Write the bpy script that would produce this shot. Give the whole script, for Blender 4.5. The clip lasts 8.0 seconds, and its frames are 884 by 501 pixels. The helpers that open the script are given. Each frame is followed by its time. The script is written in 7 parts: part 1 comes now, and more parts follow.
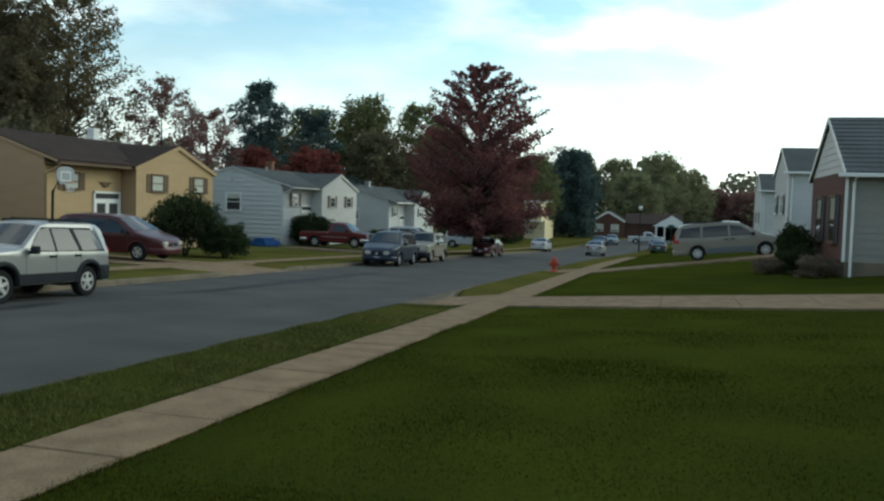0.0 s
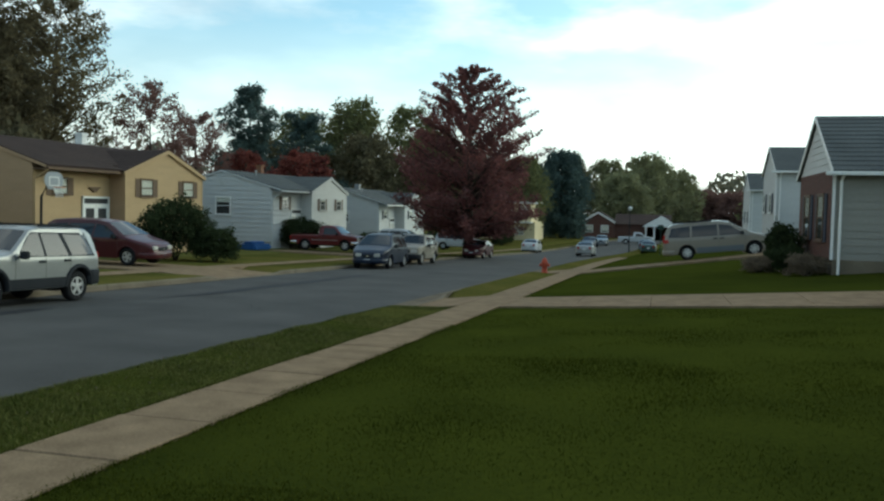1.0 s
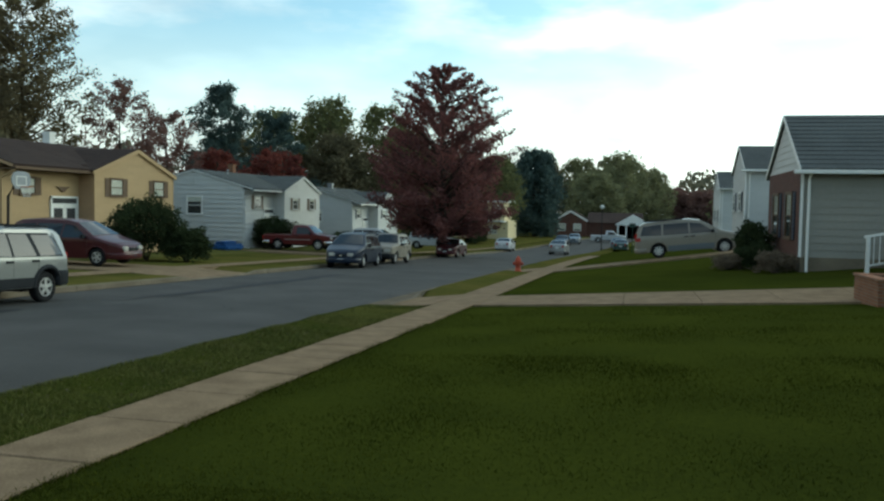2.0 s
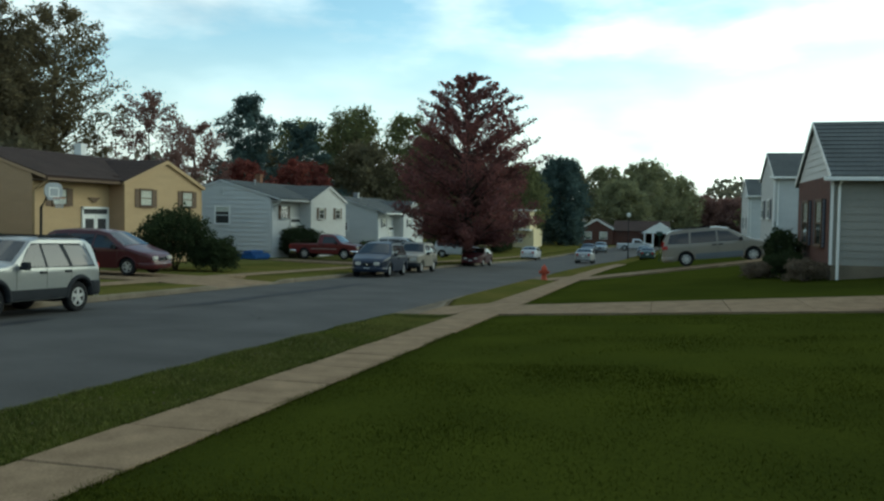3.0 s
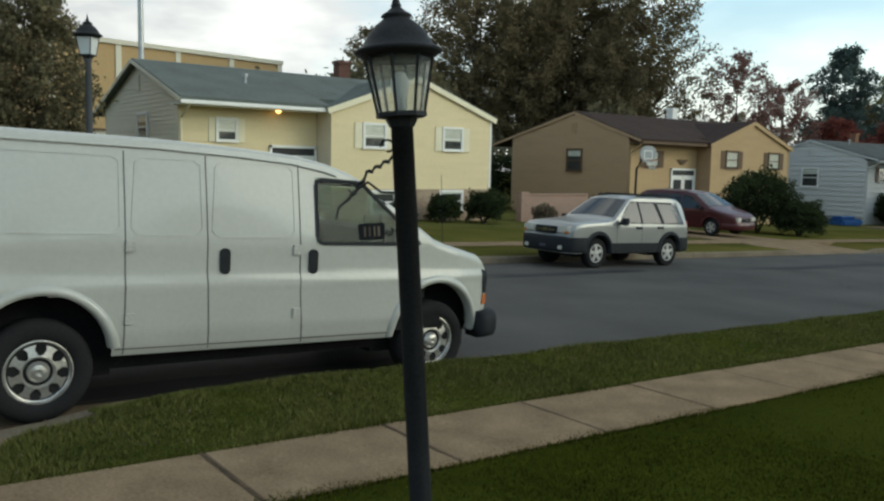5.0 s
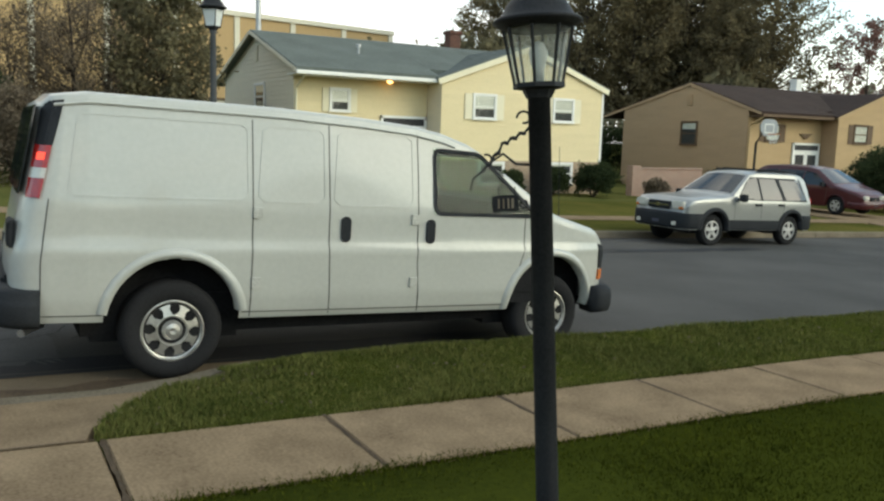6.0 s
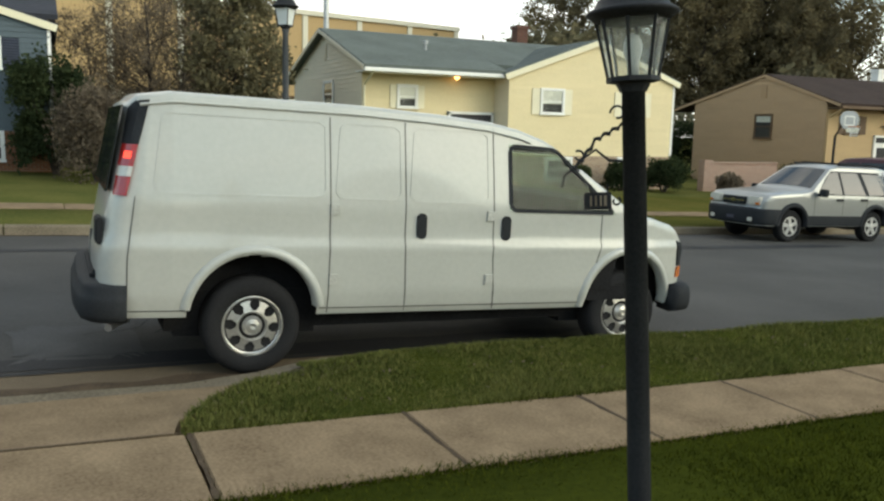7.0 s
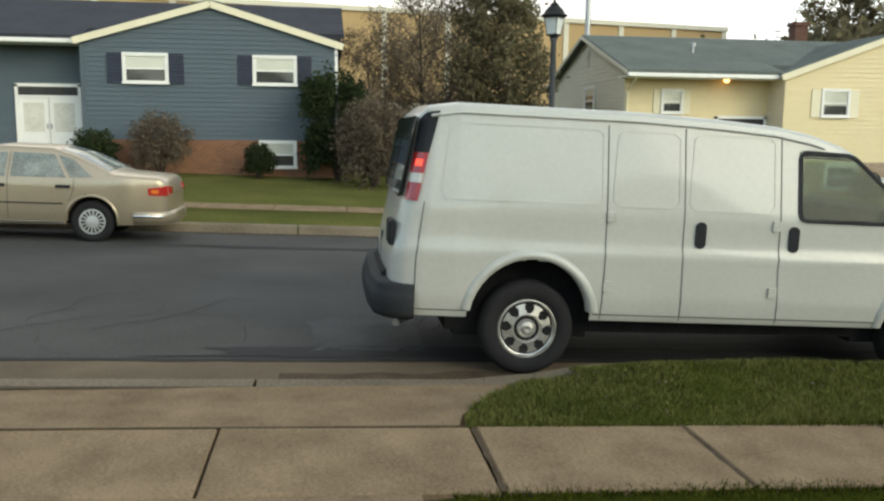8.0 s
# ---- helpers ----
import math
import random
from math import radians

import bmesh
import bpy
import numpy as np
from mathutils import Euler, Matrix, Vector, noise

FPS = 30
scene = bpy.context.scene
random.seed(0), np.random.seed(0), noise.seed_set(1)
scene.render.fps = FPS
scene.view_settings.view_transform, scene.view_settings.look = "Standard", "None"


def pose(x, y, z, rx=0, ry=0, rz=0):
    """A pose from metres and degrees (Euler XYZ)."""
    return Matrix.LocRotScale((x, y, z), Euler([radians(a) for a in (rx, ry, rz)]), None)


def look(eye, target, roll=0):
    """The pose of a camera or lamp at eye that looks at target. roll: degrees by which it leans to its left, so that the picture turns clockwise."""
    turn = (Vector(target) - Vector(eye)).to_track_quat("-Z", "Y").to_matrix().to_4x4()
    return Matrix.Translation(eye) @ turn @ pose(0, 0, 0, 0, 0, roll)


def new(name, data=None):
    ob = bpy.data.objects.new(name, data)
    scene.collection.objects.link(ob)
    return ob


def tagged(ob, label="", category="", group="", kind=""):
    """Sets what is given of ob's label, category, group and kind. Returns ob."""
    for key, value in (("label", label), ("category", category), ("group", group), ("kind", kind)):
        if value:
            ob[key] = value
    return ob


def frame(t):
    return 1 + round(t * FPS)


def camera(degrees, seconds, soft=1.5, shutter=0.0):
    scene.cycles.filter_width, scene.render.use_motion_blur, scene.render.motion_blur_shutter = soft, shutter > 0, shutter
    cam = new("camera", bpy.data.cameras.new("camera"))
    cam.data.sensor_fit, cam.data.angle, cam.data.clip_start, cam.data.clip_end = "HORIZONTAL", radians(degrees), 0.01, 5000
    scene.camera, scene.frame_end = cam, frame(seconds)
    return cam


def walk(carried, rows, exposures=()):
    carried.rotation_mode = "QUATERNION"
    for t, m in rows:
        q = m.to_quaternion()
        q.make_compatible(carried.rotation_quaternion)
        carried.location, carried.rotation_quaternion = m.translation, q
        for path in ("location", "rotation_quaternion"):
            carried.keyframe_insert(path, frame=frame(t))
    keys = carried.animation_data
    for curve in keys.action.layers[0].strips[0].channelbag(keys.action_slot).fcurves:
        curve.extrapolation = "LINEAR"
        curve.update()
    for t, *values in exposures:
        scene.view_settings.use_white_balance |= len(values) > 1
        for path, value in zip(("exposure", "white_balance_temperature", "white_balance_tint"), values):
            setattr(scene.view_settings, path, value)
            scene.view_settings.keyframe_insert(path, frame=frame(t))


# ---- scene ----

from mathutils import Matrix as Mx

# ---- camera and its walk ----
cam = camera(56.0, 8.0, soft=2.4, shutter=0.0)
PATH = [
    (0.0, (0.234, -0.585, 1.899), (-0.298, 1.340, 1.790), 1.7),
    (0.5, (0.229, -0.619, 1.897), (-0.270, 1.315, 1.781), 1.8),
    (1.0, (0.234, -0.617, 1.883), (-0.276, 1.314, 1.780), 1.2),
    (1.5, (0.225, -0.601, 1.881), (-0.232, 1.342, 1.769), 1.3),
    (2.8, (0.234, -0.673, 1.877), (-0.213, 1.275, 1.792), 1.0),
    (3.0, (0.218, -0.672, 1.888), (-0.290, 1.261, 1.804), 0.8),
    (3.5, (0.266, -0.758, 1.915), (-0.634, 1.025, 1.827), 0.3),
    (4.0, (0.449, -1.026, 1.915), (-0.778, 0.550, 1.808), 0.9),
    (4.5, (0.409, -1.122, 1.900), (-1.085, 0.198, 1.751), 1.1),
    (5.0, (0.379, -1.184, 1.897), (-1.213, 0.010, 1.697), 1.2),
    (5.2, (0.357, -1.225, 1.904), (-1.257, -0.071, 1.655), 1.2),
    (6.3, (0.286, -1.276, 1.893), (-1.456, -0.332, 1.616), 1.8),
    (6.5, (0.262, -1.284, 1.893), (-1.483, -0.353, 1.600), 1.6),
    (7.0, (0.226, -1.333, 1.895), (-1.563, -0.488, 1.607), 1.3),
    (7.5, (0.225, -1.424, 1.903), (-1.678, -0.868, 1.640), 0.4),
    (8.0, (0.239, -1.525, 1.898), (-1.723, -1.253, 1.616), 0.6),
]
EXPOSURES = [(0.0, -0.4, 6600, -3), (3.0, -0.5, 6500, -8), (3.5, -0.6, 6400, -8), (4.0, -0.68, 6500, -4), (4.5, -0.58, 6750, 0), (5.2, -0.2, 7100, 3), (6.3, 0.25, 7450, 4), (8.0, 0.25, 7550, 6)]
walk(cam, [(t, look(eye, target, roll)) for t, eye, target, roll in PATH], EXPOSURES)

# ---- world and sun ----
SUN_AZ, SUN_EL = 48.0, 26.0        # degrees east of north, above the horizon
world = bpy.data.worlds.new("sky")
scene.world = world
world.use_nodes = True
wn, wl = world.node_tree.nodes, world.node_tree.links
sky = wn.new("ShaderNodeTexSky")
sky.sky_type = "NISHITA"
sky.sun_disc = False
sky.sun_elevation, sky.sun_rotation = radians(SUN_EL), radians(SUN_AZ)
sky.air_density, sky.dust_density, sky.ozone_density = 1.0, 0.9, 1.4
co = wn.new("ShaderNodeTexCoord")
mp = wn.new("ShaderNodeMapping")
mp.inputs["Scale"].default_value = (1.0, 1.0, 3.2)
cl = wn.new("ShaderNodeTexNoise")
cl.inputs["Scale"].default_value, cl.inputs["Detail"].default_value, cl.inputs["Roughness"].default_value = 2.6, 7.0, 0.55
rp = wn.new("ShaderNodeValToRGB")
rp.color_ramp.elements[0].position, rp.color_ramp.elements[1].position = 0.46, 0.72
tone = wn.new("ShaderNodeTexNoise")
tone.inputs["Scale"].default_value, tone.inputs["Detail"].default_value = 5.0, 5.0
tr = wn.new("ShaderNodeValToRGB")
tr.color_ramp.elements[0].position, tr.color_ramp.elements[1].position = 0.35, 0.65
tr.color_ramp.elements[0].color, tr.color_ramp.elements[1].color = (4.6, 4.8, 5.3, 1), (8.7, 8.8, 9.0, 1)
mxw = wn.new("ShaderNodeMix")
mxw.data_type = "RGBA"
wl.new(co.outputs["Generated"], mp.inputs["Vector"])
wl.new(mp.outputs["Vector"], cl.inputs["Vector"])
wl.new(mp.outputs["Vector"], tone.inputs["Vector"])
# the cloud thickens towards the west
sepw = wn.new("ShaderNodeSeparateXYZ")
wl.new(co.outputs["Generated"], sepw.inputs[0])
west = wn.new("ShaderNodeMapRange")
west.inputs["From Min"].default_value, west.inputs["From Max"].default_value = -0.58, -0.88
west.inputs["To Min"].default_value, west.inputs["To Max"].default_value = 0.0, 0.26
wl.new(sepw.outputs["X"], west.inputs["Value"])
thick = wn.new("ShaderNodeMath")
thick.operation = "ADD"
wl.new(cl.outputs["Fac"], thick.inputs[0])
wl.new(west.outputs["Result"], thick.inputs[1])
wl.new(thick.outputs[0], rp.inputs["Fac"])
wl.new(tone.outputs["Fac"], tr.inputs["Fac"])
# white haze low over the horizon
sepz = wn.new("ShaderNodeSeparateXYZ")
wl.new(co.outputs["Generated"], sepz.inputs[0])
low = wn.new("ShaderNodeMapRange")
low.inputs["From Min"].default_value, low.inputs["From Max"].default_value = 0.02, 0.22
low.inputs["To Min"].default_value, low.inputs["To Max"].default_value = 0.92, 0.0
wl.new(sepz.outputs["Z"], low.inputs["Value"])
both = wn.new("ShaderNodeMath")
both.operation = "MAXIMUM"
wl.new(rp.outputs["Color"], both.inputs[0])
wl.new(low.outputs["Result"], both.inputs[1])
wl.new(both.outputs[0], mxw.inputs["Factor"])
clear = wn.new("ShaderNodeVectorMath")
clear.operation = "MULTIPLY"
clear.inputs[1].default_value = (1.3, 1.48, 1.45)
wl.new(sky.outputs["Color"], clear.inputs[0])
wl.new(clear.outputs["Vector"], mxw.inputs["A"])
# clouds are brighter towards the hidden sun
dotp = wn.new("ShaderNodeVectorMath")
dotp.operation = "DOT_PRODUCT"
dotp.inputs[1].default_value = (math.sin(radians(SUN_AZ)) * .95, math.cos(radians(SUN_AZ)) * .95, .3)
wl.new(co.outputs["Generated"], dotp.inputs[0])
toward = wn.new("ShaderNodeMapRange")
toward.inputs["From Min"].default_value, toward.inputs["From Max"].default_value = -1.0, 1.0
toward.inputs["To Min"].default_value, toward.inputs["To Max"].default_value = 0.80, 1.75
wl.new(dotp.outputs["Value"], toward.inputs["Value"])
lit = wn.new("ShaderNodeVectorMath")
lit.operation = "SCALE"
wl.new(tr.outputs["Color"], lit.inputs[0])
wl.new(toward.outputs["Result"], lit.inputs["Scale"])
wl.new(lit.outputs["Vector"], mxw.inputs["B"])
wl.new(mxw.outputs["Result"], wn["Background"].inputs["Color"])
wn["Background"].inputs["Strength"].default_value = 0.19
sun = new("sun", bpy.data.lights.new("sun", "SUN"))
sun.data.energy, sun.data.angle, sun.data.color = 0.8, radians(38), (1.0, 0.93, 0.82)
_a, _e = radians(SUN_AZ), radians(SUN_EL)
sun.matrix_world = look((60 * math.sin(_a) * math.cos(_e), 60 * math.cos(_a) * math.cos(_e), 60 * math.sin(_e)), (0, 0, 0))

# ---- the lie of the land ----
RISE = [(-400, .05), (18, .05), (26, .087), (40, .15), (50, .11), (70, .08), (120, .05), (400, .03)]


def table(rows, v):
    """Straight lines from row to row."""
    for (a, p), (b, q) in zip(rows, rows[1:]):
        if v <= b:
            k = min(1, max(0, (v - a) / (b - a)))
            return p + (q - p) * k
    return rows[-1][1]


def slope(y):
    """Height of the street's crown line."""
    z = -0.032 * y
    if y > 80:
        z += 0.0006 * (y - 80) ** 2 if y < 105 else 0.375 + 0.030 * (y - 105)
    if y < -40:
        z = -0.032 * -40 - 0.01 * (y + 40)
    return z


def bend(y):
    """How far the street swings east beyond the first houses."""
    return 0.0 if y < 40 else 0.0007 * (y - 40) ** 2 if y < 140 else 7.0 + 0.14 * (y - 140)


# across the street, west to east: x and height above the crown line
KERB_W, KERB_E = -14.62, -5.80
WALK_W, WALK_E = (-18.0, -17.1), (-4.28, -3.40)


def crest(y):
    """How fully the verge swells above the kerb: not at the drives."""
    k = min(max(0, (y + .35) / 1.3), 1)
    for a, b in ((17.6, 22.4), (38.0, 43.0)):
        k = min(k, max(0, max(a - y, y - b) / 1.5))
    return k * k * (3 - 2 * k)


def land(x, y):
    """Height of grass or paving above the crown line."""
    x = x - bend(y)
    if x <= KERB_W - .15:
        if x > WALK_W[1]:
            return .15 + .05 * (KERB_W - .15 - x) / (KERB_W - .15 - WALK_W[1])
        return .2 + .018 * min(WALK_W[1] - x, 12) + .01 * max(0, min(WALK_W[1] - x, 60) - 12)
    if x >= KERB_E + .15:
        if x < WALK_E[0]:
            k = (x - KERB_E - .15) / (WALK_E[0] - KERB_E - .15)
            return .15 + .04 * k + .16 * crest(y) * min(1, 5 * k) * (1 - k) ** 1.4
        return .19 + table(RISE, y) * min(max(0, x - WALK_E[1]), 14)
    return 0.0


def ground_z(x, y):
    return slope(y) + land(x, y)


# ---- materials ----
def material(name, color, rough=.7, vary=.25, scale=3.0, fine=40.0, bump=.3, metal=0.0, coat=0.0, second=None, spec=.25, depth=.01, island=0.0):
    m = bpy.data.materials.new(name)
    m.use_nodes = True
    n, l = m.node_tree.nodes, m.node_tree.links
    b = n["Principled BSDF"]
    b.inputs["Roughness"].default_value, b.inputs["Metallic"].default_value = rough, metal
    b.inputs["Specular IOR Level"].default_value = spec
    if coat:
        b.inputs["Coat Weight"].default_value, b.inputs["Coat Roughness"].default_value = coat, .06
    tc = n.new("ShaderNodeTexCoord")
    oi = n.new("ShaderNodeObjectInfo")
    off = n.new("ShaderNodeVectorMath")
    off.operation = "ADD"
    sc = n.new("ShaderNodeMath")
    sc.operation = "MULTIPLY"
    sc.inputs[1].default_value = 37.0
    l.new(oi.outputs["Random"], sc.inputs[0])
    l.new(tc.outputs["Object"], off.inputs[0])
    l.new(sc.outputs[0], off.inputs[1])
    big, small = n.new("ShaderNodeTexNoise"), n.new("ShaderNodeTexNoise")
    for t, s, d in ((big, scale, 5), (small, fine, 4)):
        t.inputs["Scale"].default_value, t.inputs["Detail"].default_value = s, d
        l.new(off.outputs[0], t.inputs["Vector"])
    add = n.new("ShaderNodeMath")
    add.operation = "ADD"
    l.new(big.outputs["Fac"], add.inputs[0])
    l.new(small.outputs["Fac"], add.inputs[1])
    ramp = n.new("ShaderNodeValToRGB")
    half = n.new("ShaderNodeMath")
    half.operation = "MULTIPLY"
    half.inputs[1].default_value = .5
    l.new(add.outputs[0], half.inputs[0])
    src = half
    if island:
        geo = n.new("ShaderNodeNewGeometry")
        mi = n.new("ShaderNodeMath")
        mi.operation = "MULTIPLY_ADD"
        mi.inputs[1].default_value = island
        l.new(geo.outputs["Random Per Island"], mi.inputs[0])
        sub = n.new("ShaderNodeMath")
        sub.operation = "SUBTRACT"
        sub.inputs[1].default_value = island / 2
        l.new(half.outputs[0], sub.inputs[0])
        l.new(sub.outputs[0], mi.inputs[2])
        src = mi
    l.new(src.outputs[0], ramp.inputs["Fac"])
    lo = second or tuple(c * (1 - vary) for c in color)
    hi = color if second else tuple(min(1, c * (1 + vary)) for c in color)
    ramp.color_ramp.elements[0].position, ramp.color_ramp.elements[1].position = .34, .66
    ramp.color_ramp.elements[0].color, ramp.color_ramp.elements[1].color = (*lo, 1), (*hi, 1)
    l.new(ramp.outputs["Color"], b.inputs["Base Color"])
    if bump:
        bp = n.new("ShaderNodeBump")
        bp.inputs["Strength"].default_value, bp.inputs["Distance"].default_value = bump, depth
        l.new(small.outputs["Fac"], bp.inputs["Height"])
        l.new(bp.outputs["Normal"], b.inputs["Normal"])
    return m


def brickwork(name, c1, c2, mortar, width=.2, height=.067):
    m = material(name, c1, .85)
    n, l = m.node_tree.nodes, m.node_tree.links
    tc = n.new("ShaderNodeTexCoord")
    sep, com = n.new("ShaderNodeSeparateXYZ"), n.new("ShaderNodeCombineXYZ")
    add = n.new("ShaderNodeMath")
    add.operation = "ADD"
    l.new(tc.outputs["Object"], sep.inputs[0])
    l.new(sep.outputs["X"], add.inputs[0])
    l.new(sep.outputs["Y"], add.inputs[1])
    l.new(add.outputs[0], com.inputs["X"])
    l.new(sep.outputs["Z"], com.inputs["Y"])
    br = n.new("ShaderNodeTexBrick")
    br.inputs["Scale"].default_value = 1.0
    br.inputs["Brick Width"].default_value, br.inputs["Row Height"].default_value, br.inputs["Mortar Size"].default_value = width, height, .008
    br.inputs["Color1"].default_value, br.inputs["Color2"].default_value, br.inputs["Mortar"].default_value = (*c1, 1), (*c2, 1), (*mortar, 1)
    l.new(com.outputs[0], br.inputs["Vector"])
    l.new(br.outputs["Color"], n["Principled BSDF"].inputs["Base Color"])
    return m


def pane_glass(name, tint=(.9, .93, .93), gloss=.05):
    """A thin pane: clear, with a gloss that grows at a glancing view."""
    m = bpy.data.materials.new(name)
    m.use_nodes = True
    n, l = m.node_tree.nodes, m.node_tree.links
    n.remove(n["Principled BSDF"])
    t, g, mx, lw = n.new("ShaderNodeBsdfTransparent"), n.new("ShaderNodeBsdfGlossy"), n.new("ShaderNodeMixShader"), n.new("ShaderNodeLayerWeight")
    t.inputs["Color"].default_value = (*tint, 1)
    g.inputs["Roughness"].default_value = .03
    steep, more = n.new("ShaderNodeMath"), n.new("ShaderNodeMath")
    steep.operation, more.operation = "POWER", "MULTIPLY_ADD"
    steep.inputs[1].default_value = 4.0
    more.inputs[1].default_value, more.inputs[2].default_value = .5, gloss
    l.new(lw.outputs["Facing"], steep.inputs[0])
    l.new(steep.outputs[0], more.inputs[0])
    l.new(more.outputs[0], mx.inputs[0])
    l.new(t.outputs[0], mx.inputs[1])
    l.new(g.outputs[0], mx.inputs[2])
    l.new(mx.outputs[0], n["Material Output"].inputs["Surface"])
    return m


def glow(name, color, strength):
    m = bpy.data.materials.new(name)
    m.use_nodes = True
    b = m.node_tree.nodes["Principled BSDF"]
    b.inputs["Base Color"].default_value = (*color, 1)
    b.inputs["Emission Color"].default_value, b.inputs["Emission Strength"].default_value = (*color, 1), strength
    return m


GRASS = material("grass_ground", (.050, .058, .009), .95, scale=.55, fine=22, bump=.5, depth=.02, second=(.030, .037, .007), spec=0)
GRASS_DRY = material("dry_grass_ground", (.12, .10, .03), .95, scale=.5, fine=18, bump=.8, depth=.03, second=(.05, .06, .014), spec=0)
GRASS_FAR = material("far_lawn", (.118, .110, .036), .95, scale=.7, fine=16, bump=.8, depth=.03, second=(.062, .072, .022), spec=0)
BLADE_VERGE = material("straw_mixed_grass_blade", (.150, .147, .047), .9, scale=1.6, fine=9, bump=0, second=(.064, .078, .020), island=.34, spec=0)
BLADE = material("grass_blade", (.068, .076, .010), .9, scale=.6, fine=9, bump=0, second=(.030, .038, .006), island=.22, spec=0)
ASPHALT = material("asphalt", (.060, .057, .053), .88, vary=.36, scale=.55, fine=60, bump=.5, spec=.2, depth=.006)
PATCH = material("asphalt_patch", (.02, .02, .022), .8, vary=.4, scale=1.5, fine=60, bump=.4, depth=.006)
CONCRETE = material("concrete", (.282, .202, .127), .92, scale=2.6, fine=55, bump=.35, depth=.003, second=(.142, .100, .062), spec=.03)
GUTTER = material("gutter_concrete", (.175, .135, .092), .9, scale=1.3, fine=120, bump=.3, depth=.004, second=(.085, .066, .046), spec=.08)
KERB = material("kerb_concrete", (.225, .186, .135), .9, scale=1.1, fine=40, bump=.4, depth=.005, second=(.11, .09, .064), spec=.08)
DIRT = material("dirt", (.068, .046, .028), .95, vary=.4, scale=4, fine=50, bump=.6)
SHINGLE_GREEN = material("grey_green_shingle", (.128, .146, .135), .95, vary=.22, scale=.8, fine=16, bump=.6, depth=.015)
SHINGLE_BROWN = material("brown_shingle", (.045, .029, .024), .95, vary=.25, scale=.8, fine=16, bump=.6, depth=.015)
SHINGLE_BLACK = material("slate_shingle", (.045, .048, .06), .9, vary=.25, scale=.8, fine=16, bump=.6, depth=.015)
SHINGLE_GREY = material("grey_shingle", (.088, .096, .095), .95, vary=.22, scale=.8, fine=16, bump=.6, depth=.015)
CREAM = material("cream_siding", (.68, .57, .35), .6, vary=.05, scale=.7, fine=14, bump=.08)
BEIGE = material("beige_siding", (.66, .60, .47), .65, vary=.06, scale=.7, fine=14, bump=.08)
TAN = material("tan_siding", (.43, .298, .160), .7, vary=.08, scale=.6, fine=14, bump=.1)
TAUPE = material("taupe_siding", (.40, .268, .158), .75, vary=.08, scale=.6, fine=14, bump=.1)
BLUE = material("slate_blue_siding", (.086, .112, .130), .65, vary=.08, scale=.6, fine=14, bump=.08)
WHITE_SIDING = material("white_siding", (.52, .52, .50), .65, vary=.07, scale=.7, fine=14, bump=.08)
WHITE = material("white_paint", (.78, .77, .73), .5, vary=.05, scale=2, fine=30, bump=.05)
PALE_CREAM = material("pale_cream_paint", (.74, .68, .50), .6, vary=.05)
SHUTTER_CREAM = material("chalky_cream_shutter", (.73, .67, .50), .7, vary=.06)
BROWN_TRIM = material("brown_trim", (.12, .075, .045), .6, vary=.2)
NAVY_TRIM = material("dark_blue_shutter", (.03, .036, .055), .6, vary=.2)
BRICK_RED = brickwork("red_brick", (.25, .10, .045), (.18, .068, .035), (.20, .165, .125))
BRICK_DARK = brickwork("maroon_brick", (.13, .05, .035), (.09, .036, .027), (.11, .085, .07))
BRICK_TAN = brickwork("mixed_tan_brick", (.36, .25, .16), (.25, .16, .105), (.42, .38, .31))
BRICK_PINK = brickwork("weathered_pink_brick", (.34, .20, .15), (.27, .16, .12), (.36, .31, .26))
PANE = pane_glass("window_glass", (.97, .98, .97), .03)
# the gloom of unlit rooms, put into a dark colour
ROOM = material("painted_room_gloom", (.05, .05, .05), .9, vary=.2)
BLIND = material("window_blind", (.62, .60, .53), .8, vary=.1, fine=12)
BLACK = material("black_iron", (.026, .027, .029), .5, vary=.3, fine=80, bump=.15, spec=.06)
STEEL = material("grey_steel", (.35, .36, .37), .4, vary=.15, metal=.8)


# ---- building helpers ----
def part(name, bm, mat, parent=None, label="", smooth=False, at=None):
    """Link a bmesh as one mesh object under a thing or a part."""
    me = bpy.data.meshes.new(name)
    if smooth:
        for f in bm.faces:
            f.smooth = True
    bm.to_mesh(me)
    bm.free()
    for m in (mat if isinstance(mat, (list, tuple)) else [mat]):
        me.materials.append(m)
    ob = new(name, me)
    if parent:
        ob.parent = parent
    if at:
        ob.matrix_basis = at
    if label:
        ob["label"] = label
    return ob


def thing(name, m, label, category, group="", kind=""):
    ob = new(name)
    ob.empty_display_size = .2
    ob.matrix_basis = m
    return tagged(ob, label, category, group, kind)


def box(bm, x0, x1, y0, y1, z0, z1, bevel=0.0, m=None):
    r = bmesh.ops.create_cube(bm, size=1)
    vs = r["verts"]
    for v in vs:
        v.co = Vector((x0 + (v.co.x + .5) * (x1 - x0), y0 + (v.co.y + .5) * (y1 - y0), z0 + (v.co.z + .5) * (z1 - z0)))
    if bevel:
        es = list({e for v in vs for e in v.link_edges})
        r = bmesh.ops.bevel(bm, geom=es, offset=bevel, segments=2, affect="EDGES")
        vs = list({v for f in r["faces"] for v in f.verts} | {v for v in vs if v.is_valid})
    if m is not None:
        bmesh.ops.transform(bm, matrix=m, verts=vs)
    return vs


def boxes(*rows, bevel=0.0):
    bm = bmesh.new()
    for r in rows:
        box(bm, *r, bevel=bevel)
    return bm


